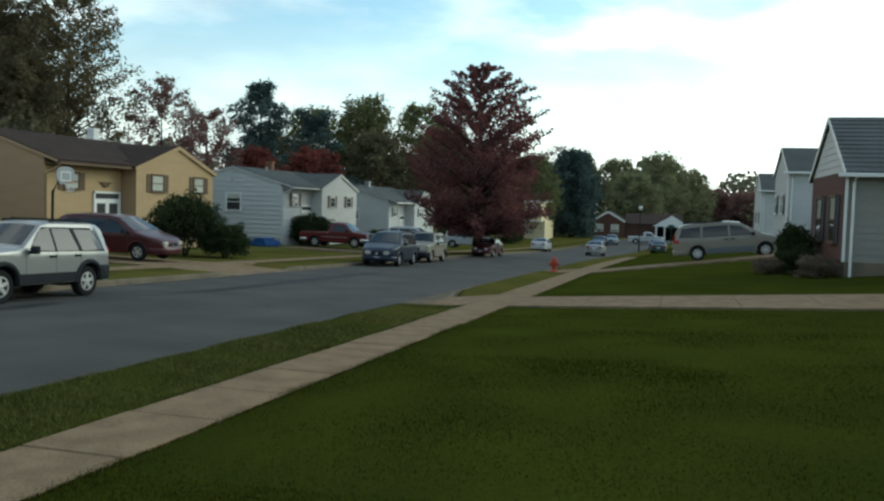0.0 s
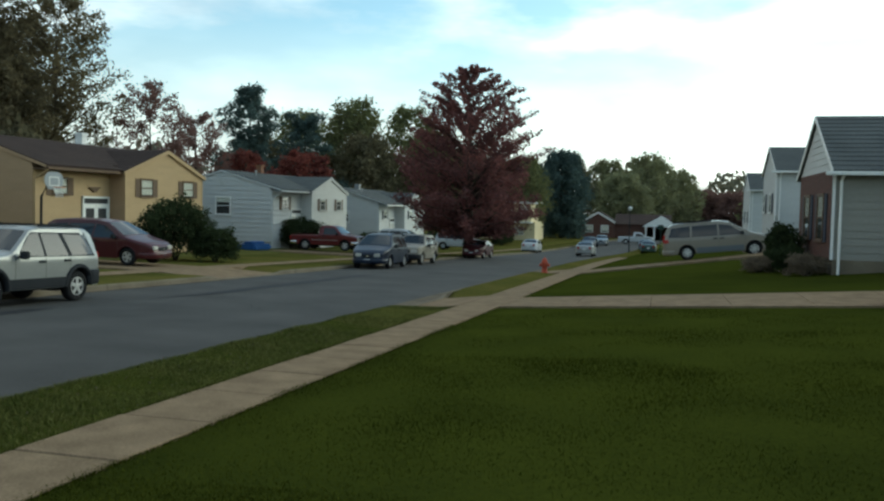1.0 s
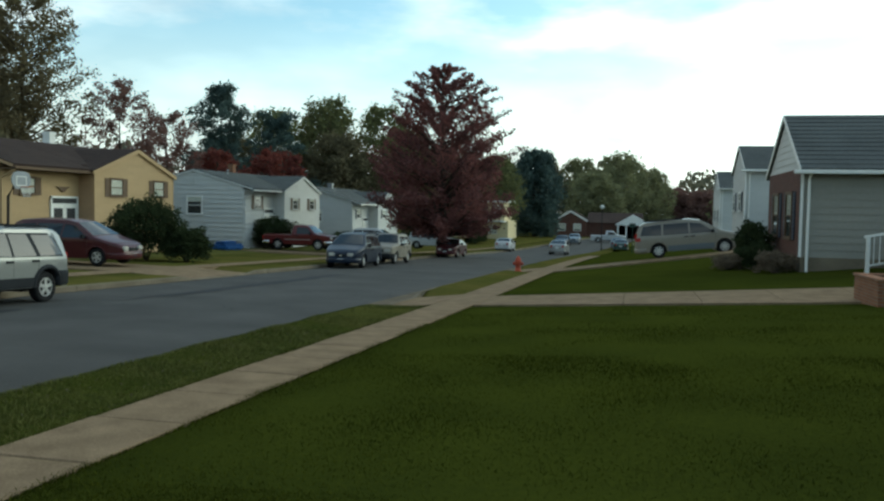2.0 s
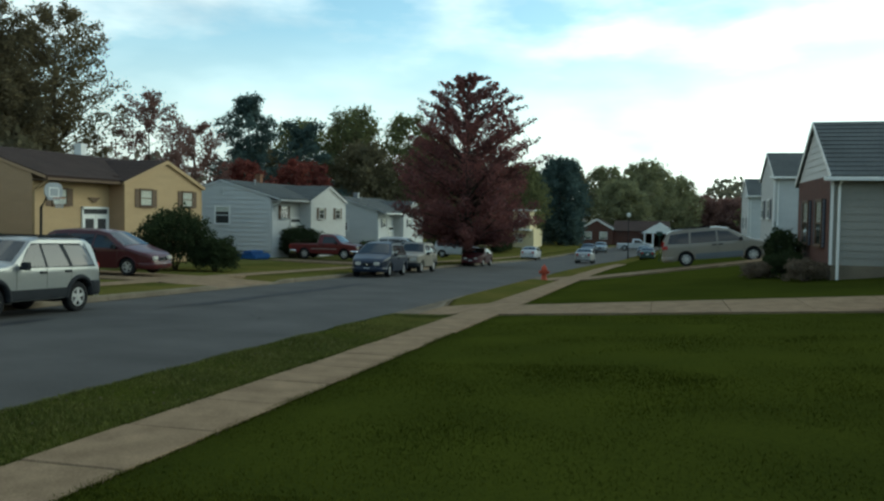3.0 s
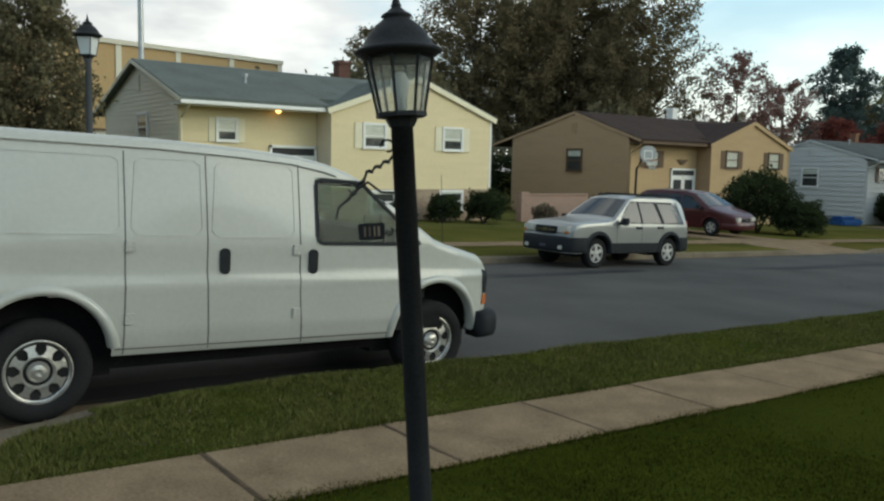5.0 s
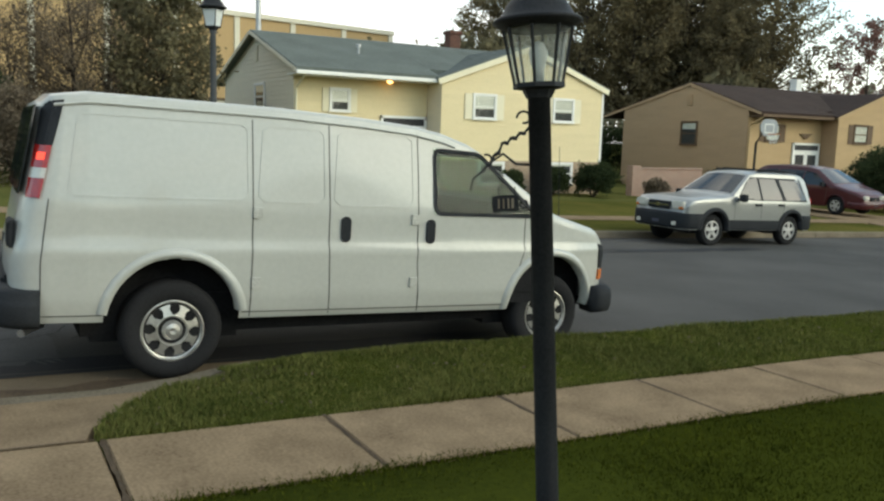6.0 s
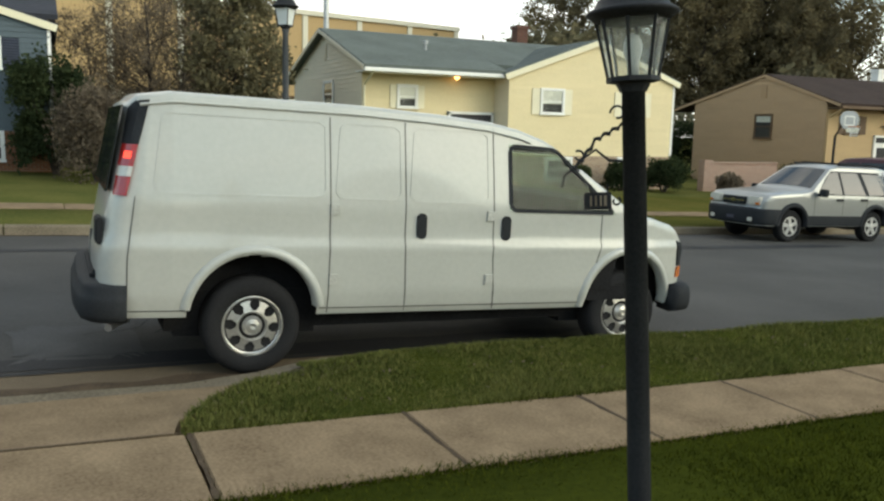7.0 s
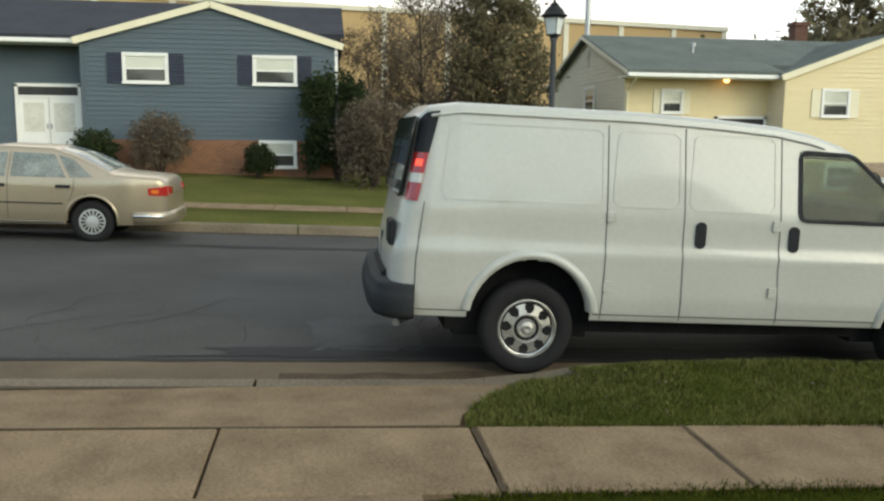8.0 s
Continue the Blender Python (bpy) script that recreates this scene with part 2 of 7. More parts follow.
def prism(bm, outline, axis, a, b):
    """Extrude an outline of (u, v) along an axis from a to b: 'x' takes (y, z), 'y' takes (x, z), 'z' takes (x, y)."""
    def at(u, v, w):
        return (w, u, v) if axis == "x" else (u, w, v) if axis == "y" else (u, v, w)
    lo = [bm.verts.new(at(u, v, a)) for u, v in outline]
    hi = [bm.verts.new(at(u, v, b)) for u, v in outline]
    n = len(outline)
    fs = [bm.faces.new(lo), bm.faces.new(hi)]
    for i in range(n):
        fs.append(bm.faces.new((lo[i], lo[(i + 1) % n], hi[(i + 1) % n], hi[i])))
    bmesh.ops.recalc_face_normals(bm, faces=fs)
    return lo + hi


def lathe(bm, rows, seg=24, m=None, axis="z"):
    """Turn (radius, height) rows round an axis."""
    rings = []
    for r, h in rows:
        ring = []
        for i in range(seg):
            a = 2 * math.pi * i / seg
            p = Vector((r * math.cos(a), r * math.sin(a), h))
            if axis == "x":
                p = Vector((p.z, p.x, p.y))
            if axis == "y":
                p = Vector((p.x, p.z, p.y))
            ring.append(bm.verts.new(m @ p if m is not None else p))
        rings.append(ring)
    fs = []
    for a, b in zip(rings, rings[1:]):
        for i in range(seg):
            fs.append(bm.faces.new((a[i], a[(i + 1) % seg], b[(i + 1) % seg], b[i])))
    for ring in (rings[0], rings[-1]):
        if (ring[0].co - ring[seg // 2].co).length > .002:
            fs.append(bm.faces.new(ring))
    bmesh.ops.recalc_face_normals(bm, faces=fs)
    return rings


def tube(bm, pts, radii, seg=8):
    """A tapered tube along points."""
    pts = [Vector(p) for p in pts]
    rings = []
    up = Vector((0, 0, 1))
    for i, p in enumerate(pts):
        d = (pts[min(i + 1, len(pts) - 1)] - pts[max(i - 1, 0)]).normalized()
        s = d.cross(up if abs(d.z) < .95 else Vector((1, 0, 0))).normalized()
        t = s.cross(d)
        r = radii[i] if isinstance(radii, (list, tuple)) else radii
        rings.append([bm.verts.new(p + (s * math.cos(2 * math.pi * k / seg) + t * math.sin(2 * math.pi * k / seg)) * r) for k in range(seg)])
    for a, b in zip(rings, rings[1:]):
        for k in range(seg):
            bm.faces.new((a[k], a[(k + 1) % seg], b[(k + 1) % seg], b[k]))
    for ring in (rings[0][::-1], rings[-1]):
        bm.faces.new(ring)


def strip(bm, sections):
    """Join cross-sections (equal lists of points) into a sheet."""
    rows = [[bm.verts.new(p) for p in s] for s in sections]
    for a, b in zip(rows, rows[1:]):
        for i in range(len(a) - 1):
            bm.faces.new((a[i], a[i + 1], b[i + 1], b[i]))


# ---- ground, road, kerbs ----
YS = [-1500, -700, -300, -150, -80, -50] + [-40 + 2 * i for i in range(16)] + [-8 + i for i in range(58)] + [50 + 4 * i for i in range(30)] + [180, 220, 300, 450, 700, 1100, 1600]


def ground_sheet():
    """One sheet of grass to the horizon, sunk under road, pavements and drives."""
    xs = [-1500, -700, -300, -150, -90, -60, -45, -36, -30, -26, -23, -20.5, -18.05, -18.0, -17.1, -17.05, -16, KERB_W - .16, KERB_W - .10, -10,
          KERB_E + .10, KERB_E + .16, KERB_E + .3, KERB_E + .45, -5.1, -4.85, -4.6, -4.33, WALK_E[0], WALK_E[1], -3.35, -2.8, -2, -1, 0, 1, 2, 3, 4, 5, 6, 7, 8, 10, 12, 16, 22, 30, 45, 70, 150, 300, 700, 1500]
    bm = bmesh.new()
    secs = []
    for y in YS:
        row = []
        for x in xs:
            z = ground_z(x + bend(y), y)
            if KERB_W - .13 < x < KERB_E + .13:
                z = slope(y) - .25
            elif WALK_W[0] - .001 < x < WALK_W[1] + .001 or WALK_E[0] - .001 < x < WALK_E[1] + .001:
                z -= .10
            elif -3.3 < x < 30 and -7 < y < 60:
                z += .02 * noise.noise(Vector((x * .5, y * .5, 0)))
            if in_drive(x, y):
                z -= .09 if -17.05 > x or x > -4.3 else .24
            row.append((x + bend(y), y, z))
        secs.append(row)
    strip(bm, secs)
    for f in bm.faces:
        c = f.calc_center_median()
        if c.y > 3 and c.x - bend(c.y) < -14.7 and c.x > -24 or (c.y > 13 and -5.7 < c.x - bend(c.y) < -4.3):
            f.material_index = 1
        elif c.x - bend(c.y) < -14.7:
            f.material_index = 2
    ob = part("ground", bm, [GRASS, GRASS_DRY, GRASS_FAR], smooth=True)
    return tagged(ob, "mown green lawns and verges falling gently northwards", "ground", kind="structure")


# paved places in the grass: x0, x1, y0, y1 of the sunk patch
DRIVES = [(-5.66, -4.28, -6.2, -.9), (-5.66, -5.3, -6.2, .25), (-3.4, 8.0, -6.2, -1.05), (-3.4, 7.0, 18.2, 21.6), (-5.66, -4.28, 17.4, 22.4),
          (-3.4, 9, 37.9, 43.0), (-5.66, -4.28, 37.9, 43.0), (-25.9, -18.0, 25.2, 30.2), (-17.1, -14.77, 25.2, 31.0),
          (-25.9, -18, 50, 54.2), (-17.1, -14.77, 50, 54.2)]


def in_drive(x, y):
    return any(a <= x <= b and c <= y <= d for a, b, c, d in DRIVES)


def street():
    ys = [y for y in YS if -160 < y < 320]
    bm = bmesh.new()
    secs = []
    for y in ys:
        row = []
        for i in range(13):
            k = i / 12
            x = KERB_W + .02 + k * (KERB_E - .5 - KERB_W - .02)
            row.append((x + bend(y), y, slope(y) + .05 * (1 - (2 * k - 1) ** 2) + .004))
        secs.append(row)
    strip(bm, secs)
    tagged(part("road", bm, ASPHALT, smooth=True), "worn grey asphalt street with faint cracks", "road", kind="structure")
    # gutter pan on the near side
    bm = bmesh.new()
    strip(bm, [[(KERB_E - .52 + bend(y), y, slope(y) + .012), (KERB_E - .5 + bend(y), y, slope(y) + .016), (KERB_E + .02 + bend(y), y, slope(y) - .002)] for y in ys])
    tagged(part("gutter", bm, GUTTER), "pale concrete gutter pan along the kerb", "gutter", kind="structure")


def drop(y, gaps):
    """1 at full kerb height, 0 at a dropped kerb; the flanks slope over 0.8 m."""
    k = 1.0
    for a, b in gaps:
        d = max(a - y, y - b)
        k = min(k, max(0, min(1, d / .8)))
    return k * k * (3 - 2 * k)


DROPS_E = [(-5.6, -.35), (18.0, 21.8), (38.6, 42.6)]
DROPS_W = [(25.6, 29.6), (50, 54)]


def kerb(side):
    """A kerb in cast lengths with open joints, dropped at the drives."""
    root = thing("kerb", Mx(), "weathered concrete kerb in cast lengths with joints", "kerb", kind="structure")
    sgn, x0, gaps = (1, KERB_E, DROPS_E) if side == "east" else (-1, KERB_W, DROPS_W)
    y = -60.0
    while y < 150:
        n = 6 if y < 60 else 2
        ln = 3.05
        bm = bmesh.new()
        secs = []
        for i in range(n + 1):
            yy = y + .012 + (ln - .024) * i / n
            h = .045 + .12 * drop(yy, gaps)
            bz, bx = slope(yy), x0 + bend(yy)
            wide = .15 * (1 - drop(yy, gaps)) if side == "east" and yy < 3 else 0
            secs.append([(bx, yy, bz - .2), (bx + sgn * .0, yy, bz), (bx + sgn * .025, yy, bz + h - .03), (bx + sgn * .045, yy, bz + h - .008),
                         (bx + sgn * .07, yy, bz + h), (bx + sgn * (.15 + wide), yy, bz + h), (bx + sgn * (.155 + wide), yy, bz - .2)])
        strip(bm, secs)
        bm.faces.new([v for v in bm.verts][:7])
        bm.faces.new([v for v in bm.verts][-7:])
        bmesh.ops.recalc_face_normals(bm, faces=bm.faces)
        part("kerb_stone", bm, KERB, root)
        y += ln


def slabs(name, label, x0, x1, cuts, lift=0.0, vary=.004):
    """A pavement of concrete slabs between the cuts along y."""
    root = thing(name, Mx(), label, "pavement", kind="structure")
    for a, b in zip(cuts, cuts[1:]):
        bm = bmesh.new()
        g = .008
        pts = [(x0, a + g), (x1, a + g), (x1, b - g), (x0, b - g)]
        d = [random.uniform(-vary, vary) for _ in range(4)]
        top = [bm.verts.new((x + bend(y), y, ground_z(x + bend(y), y) + lift + .012 + e)) for (x, y), e in zip(pts, d)]
        low = [bm.verts.new((v.co.x, v.co.y, v.co.z - .12)) for v in top]
        bm.faces.new(top)
        for i in range(4):
            bm.faces.new((low[i], low[(i + 1) % 4], top[(i + 1) % 4], top[i]))
        es = [e for e in bm.edges if e.verts[0] in top and e.verts[1] in top]
        bmesh.ops.bevel(bm, geom=es, offset=.01, segments=1, affect="EDGES")
        bmesh.ops.recalc_face_normals(bm, faces=bm.faces)
        part("slab", bm, CONCRETE, root)
    return root


def paved(name, label, x0, x1, y0, y1, nx, ny, mat=None, flare=0.0, drop_to=None):
    """A drive or path laid on the slope in nx by ny slabs; drop_to: height at its street end."""
    root = thing(name, Mx(), label, "driveway" if "drive" in name else "path", kind="structure")
    for i in range(nx):
        for j in range(ny):
            bm = bmesh.new()
            xa, xb = x0 + (x1 - x0) * i / nx + .006, x0 + (x1 - x0) * (i + 1) / nx - .006
            secs = []
            for k in range(5):
                x = xa + (xb - xa) * k / 4
                row = []
                for q in range(3):
                    y = y0 + (y1 - y0) * (j + q / 2 * 1.0) / ny
                    y += (.006 if q == 0 else -.006 if q == 2 else 0)
                    f = (x - x0) / (x1 - x0)
                    z = ground_z(x + bend(y), y) + .014
                    if drop_to is not None:
                        a = f if drop_to[0] == "low" else 1 - f
                        z = slope(y) + drop_to[1] + (ground_z((x1 if drop_to[0] == "low" else x0) + bend(y), y) + .012 - slope(y) - drop_to[1]) * a
                    yy = y
                    if flare:
                        a = 1 - f if flare > 0 else f
                        mid = (y0 + y1) / 2
                        yy = mid + (y - mid) * (1 + abs(flare) * a * a)
                    row.append((x + bend(y), yy, z))
                secs.append(row)
            strip(bm, secs)
            bmesh.ops.recalc_face_normals(bm, faces=bm.faces)
            if sum(f.normal.z for f in bm.faces) < 0:
                bmesh.ops.reverse_faces(bm, faces=bm.faces)
            r = bmesh.ops.extrude_face_region(bm, geom=list(bm.faces))
            bmesh.ops.translate(bm, vec=(0, 0, -.1), verts=[v for v in r["geom"] if isinstance(v, bmesh.types.BMVert)])
            bmesh.ops.recalc_face_normals(bm, faces=bm.faces)
            part("slab", bm, mat or CONCRETE, root)
    return root


ground_sheet()
street()
kerb("east")
kerb("west")


# ---- houses across the street ----
def clad(root, x, rows, course, mat, face=1, axis="x", label=""):
    """Lapped boards on a wall at x (facing +x by face) or at y; rows(z) gives the wall's span at that height."""
    z = rows["z0"]
    while z < rows["z1"] - .02:
        top = min(z + course, rows["z1"])
        a0, b0 = rows["span"](z)
        a1, b1 = rows["span"](top)
        if b0 - a0 < .05:
            break
        if b1 - a1 < .02:
            a1 = b1 = (a1 + b1) / 2
        bm = bmesh.new()
        o, i, w = x + face * (.026 if course < .25 else .065), x + face * .006, x - face * .05
        P = [(o, a0, z), (o, b0, z), (i, b1, top), (i, a1, top), (w, a0, z), (w, b0, z), (w, b1, top), (w, a1, top)]
        if axis == "y":
            P = [(p[1], p[0], p[2]) for p in P]
        v = [bm.verts.new(p) for p in P]
        for f in ((0, 1, 2, 3), (4, 5, 6, 7), (0, 1, 5, 4), (1, 2, 6, 5), (2, 3, 7, 6), (3, 0, 4, 7)):
            bm.faces.new([v[k] for k in f])
        bmesh.ops.remove_doubles(bm, verts=bm.verts, dist=.0005)
        bmesh.ops.recalc_face_normals(bm, faces=bm.faces)
        part("board", bm, mat, root)
        z += course


def window(root, x, yc, z0, z1, w, trim, shutters=None, face=1, axis="x", blind=.5):
    """A sash window in its frame, with a blind behind the glass."""
    def put(bm):
        if axis == "y":
            for v in bm.verts:
                v.co = Vector((v.co.y, v.co.x, v.co.z))
        for v in bm.verts:
            if axis == "x":
                v.co.x = x + face * v.co.x
            else:
                v.co.y = x + face * v.co.y
        bmesh.ops.recalc_face_normals(bm, faces=bm.faces)
        return bm
    a, b, zm = yc - w / 2, yc + w / 2, (z0 + z1) / 2
    fr = .075
    win = part("window", put(boxes((.02, .075, a - fr, b + fr, z1, z1 + fr), (.02, .075, a - fr, a, z0, z1), (.02, .075, b, b + fr, z0, z1))), trim, root)
    part("sill", put(boxes((.02, .10, a - fr - .02, b + fr + .02, z0 - .07, z0))), trim, win)
    part("sash", put(boxes((.03, .062, a, b, zm - .025, zm + .025), (.03, .062, a, a + .03, z0, z1), (.03, .062, b - .03, b, z0, z1), (.03, .062, a, b, z0, z0 + .035), (.03, .062, a, b, z1 - .035, z1))), trim, win)
    part("pane", put(boxes((.046, .05, a, b, z0, z1))), PANE, win)
    # a thin dark sheet stands for the shade indoors
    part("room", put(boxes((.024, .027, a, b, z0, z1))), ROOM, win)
    if blind:
        part("blind", put(boxes((.030, .034, a + .02, b - .02, z1 - (z1 - z0) * blind, z1))), BLIND, win)
    if shutters:
        sw = w * .36
        for s in (a - fr - sw - .02, b + fr + .02):
            bm, n = bmesh.new(), 12
            h = (z1 - z0 + .1) / n
            teeth = [(.012, z0 - .05)]
            for k in range(n):
                zz = z0 - .05 + h * k
                teeth += [(.05, zz + .004), (.036, zz + h * .8)]
            prism(bm, teeth + [(.05, z1 + .05), (.012, z1 + .05)], "y", s, s + sw)
            part("shutter", put(bm), shutters, win)
    return win


def roof_slab(root, name, mat, corners, thick=.14, trim=None):
    """A sloping slab of shingle courses between four corners: eave a, eave b, ridge b, ridge a."""
    a, b, c, d = [Vector(p) for p in corners]
    n = (b - a).cross(d - a).normalized()
    if n.z < 0:
        n = -n
    bm = bmesh.new()
    courses = max(6, int((d - a).length / .28))
    rows = [(a, b)]
    for k in range(courses):
        rows.append((a.lerp(d, k / courses) + n * (thick + .02), b.lerp(c, k / courses) + n * (thick + .02)))
        rows.append((a.lerp(d, (k + 1) / courses) + n * thick, b.lerp(c, (k + 1) / courses) + n * thick))
    rows.append((d, c))
    va = [bm.verts.new(p) for p, _ in rows]
    vb = [bm.verts.new(q) for _, q in rows]
    for i in range(len(rows)):
        j = (i + 1) % len(rows)
        bm.faces.new((va[i], vb[i], vb[j], va[j]))
    bm.faces.new(va)
    bm.faces.new(vb)
    bmesh.ops.recalc_face_normals(bm, faces=bm.faces)
    return part(name, bm, mat, root)


def beam(a, b, w, h):
    """A board from a to b, w thick across, h high."""
    a, b = Vector(a), Vector(b)
    d = b - a
    bm = bmesh.new()
    box(bm, 0, d.length, -w / 2, w / 2, -h / 2, h / 2)
    bmesh.ops.transform(bm, matrix=Mx.Translation(a) @ d.to_track_quat("X", "Z").to_matrix().to_4x4(), verts=bm.verts)
    return bm


def split_house(y0, zg, main, side, roof, base, trim, shut, label, gw=7.5, rec=5.2, deep=1.1, course=.2, xf=-26.5, chim=None, rake=None, blind=.5, eave=4.1, zp=5.4, foot=1.18,
                apex=(-5.3, 5.7), rear=(-10.0, -10.8), hang=.3, wing_windows=(), entry_window=None, side_window=None, low_windows=(), low_blind=.5, door=(-1.85, -.15), glazed=BLIND, vent_at=None):
    """A split-foyer house: a gabled wing forward, an entry set back beside it under a deep eave. y0: the wing's south corner;
    apex: place and height of the main ridge; rear: back wall and back eave."""
    root = thing("house", pose(xf, y0, zg), label, "house", "houses along the street")
    ze, zb, d = eave, foot, deep
    g2 = gw / 2
    rake = rake or trim
    xr, ridge = apex
    lip = -.12                                   # front edge of the main roof
    kf = (ridge - ze) / (lip - xr)               # its two slopes
    kb = (ridge - ze + .15) / (xr - rear[1])
    zf = ridge - kf * (-d - xr)                  # roof height over the entry wall
    zr = ridge - kb * (xr - rear[0])
    # walls
    bm = bmesh.new()
    prism(bm, [(0, -.4), (gw, -.4), (gw, ze), (g2, zp), (0, ze)], "x", rear[0] + .4, -.055)
    prism(bm, [(-d - .06, -.6), (-d - .06, zf - .05), (xr, ridge - .05), (rear[0] + .06, zr - .05), (rear[0] + .06, -.6)], "y", -rec + .06, 4)
    part("wall", bm, side, root)
    part("base_wall", boxes((-.05, .03, .02, gw - .02, -.4, zb)), base, root)
    part("entry_base", boxes((-d - .06, -d + .03, -rec + .02, 0, -.4, .55)), base, root)
    clad(root, 0, dict(z0=zb, z1=zp, span=lambda z: (0, gw) if z <= ze else (g2 * (z - ze) / (zp - ze), gw - g2 * (z - ze) / (zp - ze))), course, main)
    clad(root, -d, dict(z0=.55, z1=ze, span=lambda z: (-rec, 0)), course, main)
    def gable(z):
        a = rear[0] if z <= zr else xr - (ridge - z) / kb
        b = -d if z <= zf else xr + (ridge - z) / kf
        return (a, b)
    clad(root, -rec, dict(z0=.3, z1=ridge - .08, span=gable), course, side, face=-1, axis="y")
    clad(root, 0, dict(z0=zb, z1=ze, span=lambda z: (-d, 0)), course, side, face=-1, axis="y")
    # roofs
    ov, el = .2, .04
    k = (zp - ze) / g2
    zo = ze - k * ov
    for yy in (-ov, gw + ov):
        roof_slab(root, "roof", roof, [(.13, yy, zo + el), (xr, yy, zo + el), (xr, g2, zp + el), (.13, g2, zp + el)], .1)
        part("rake_board", beam((.10, yy, zo + el - .03), (.10, g2, zp + el - .03), .09, .2), rake, root)
    ya, yb = -rec - hang, gw + .25
    roof_slab(root, "roof", roof, [(lip, ya, ze), (lip, -.02, ze), (xr, -.02, ridge), (xr, ya, ridge)])
    roof_slab(root, "roof", roof, [(-d + .05, -.02, zf - kf * .05), (-d + .05, g2, zf - kf * .05), (xr, g2, ridge), (xr, -.02, ridge)])
    roof_slab(root, "roof", roof, [(-d + .05, g2, zf - kf * .05), (-d + .05, yb, zf - kf * .05), (xr, yb, ridge), (xr, g2, ridge)])
    roof_slab(root, "roof", roof, [(rear[1], ya, ridge - kb * (xr - rear[1])), (rear[1], yb, ridge - kb * (xr - rear[1])), (xr, yb, ridge), (xr, ya, ridge)])
    part("rake_board", beam((lip, ya - .012, ze + .04), (xr, ya - .012, ridge + .04), .05, .12), side, root)
    part("rake_board", beam((rear[1], ya - .012, ridge - kb * (xr - rear[1]) + .05), (xr, ya - .012, ridge + .04), .05, .12), side, root)
    # eaves, gutters and downspout
    part("soffit", boxes((-d, lip + .02, ya + .05, -.02, ze - .10, ze - .05)), trim, root)
    part("gutter", boxes((lip, lip + .11, ya, -ov, ze - .10, ze + .03), bevel=.02), trim, root)
    bm = bmesh.new()
    tube(bm, [(lip + .05, -rec + .02, ze - .06), (lip - .05, -rec + .03, ze - .16), (-d + .12, -rec + .06, ze - .48), (-d + .06, -rec + .06, ze - .56), (-d + .06, -rec + .06, .1)], .045, 6)
    part("downspout", bm, rake if rake is not trim else trim, root)
    edge = main if main is TAN else trim
    part("corner_board", boxes((-.0, .035, -.03, .06, zb, ze)), main, root)
    part("corner_board", boxes((-.0, .035, gw - .06, gw + .03, zb, ze)), edge, root)
    # windows: middle, foot, head, width
    proud = .012 if course < .25 else .05
    for yc, a, b, w in wing_windows:
        window(root, proud, yc, a, b, w, trim, shut, blind=blind)
    if entry_window:
        yc, a, b, w = entry_window
        window(root, -d + proud, yc, a, b, w, trim, shut, blind=blind)
    if side_window:
        xc, a, b, w = side_window
        window(root, -rec - proud, xc, a, b, w, trim if trim is not WHITE_SIDING else WHITE, None, face=-1, axis="y", blind=.3)
    for yc, a, b, w in low_windows:
        window(root, .03, yc, a, b, w, trim, None, blind=low_blind)
    if door:
        d0, d1 = door
        x0 = -d + .02
        dr = part("door", boxes((x0, x0 + .05, d0, (d0 + d1) / 2 - .01, .62, 2.32), (x0, x0 + .05, (d0 + d1) / 2 + .01, d1, .62, 2.32), bevel=.006), WHITE, root, "white panelled double doors")
        part("frame", boxes((x0, x0 + .08, d0 - .09, d0, .6, 2.72), (x0, x0 + .08, d1, d1 + .09, .6, 2.72), (x0, x0 + .08, d0 - .09, d1 + .09, 2.64, 2.74), (x0, x0 + .08, d0, d1, 2.32, 2.38)), WHITE, dr)
        # transom glass wears the painted indoor gloom too
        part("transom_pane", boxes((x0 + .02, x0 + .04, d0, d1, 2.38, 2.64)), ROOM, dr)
        for a, b in ((d0 + .14, (d0 + d1) / 2 - .15), ((d0 + d1) / 2 + .15, d1 - .14)):
            part("pane", boxes((x0 + .045, x0 + .065, a, b, 1.25, 2.15)), glazed, dr)
            part("panel", boxes((x0 + .045, x0 + .065, a, b, .75, 1.12), bevel=.008), WHITE, dr)
        for q in (-.06, .06):
            part("handle", boxes((x0 + .05, x0 + .10, (d0 + d1) / 2 + q - .015, (d0 + d1) / 2 + q + .015, 1.35, 1.5)), STEEL, dr)
        part("stoop", boxes((-d + .03, .45, d0 - .3, d1 + .1, -.3, .4), (-d + .03, .1, d0 - .3, d1 + .1, .4, .57)), KERB, root)
    if chim:
        cx, cy, cz, cw, cm = chim
        part("chimney", boxes((cx - cw, cx + cw, cy - cw, cy + cw, ridge - 1.2, cz), (cx - cw - .05, cx + cw + .05, cy - cw - .05, cy + cw + .05, cz - .14, cz)), cm, root)
    # roof vent
    if vent_at:
        bm = bmesh.new()
        lathe(bm, [(.05, -.4), (.05, .3), (.1, .3), (.1, .4), (.001, .42)], 10, Mx.Translation((vent_at[0], vent_at[1], ridge - kf * (vent_at[0] - xr) + .1)))
        part("vent_pipe", bm, STEEL, root)
    bm = boxes((xr - .18, xr + .18, -rec - .05, -rec - .02, ridge - 1.05, ridge - .45))
    for q in range(7):
        box(bm, xr - .16, xr + .16, -rec - .07, -rec - .05, ridge - 1.02 + q * .08, ridge - .97 + q * .08)
    part("gable_vent", bm, side, root)
    return root


def hz(y):
    return ground_z(-26.5, y)


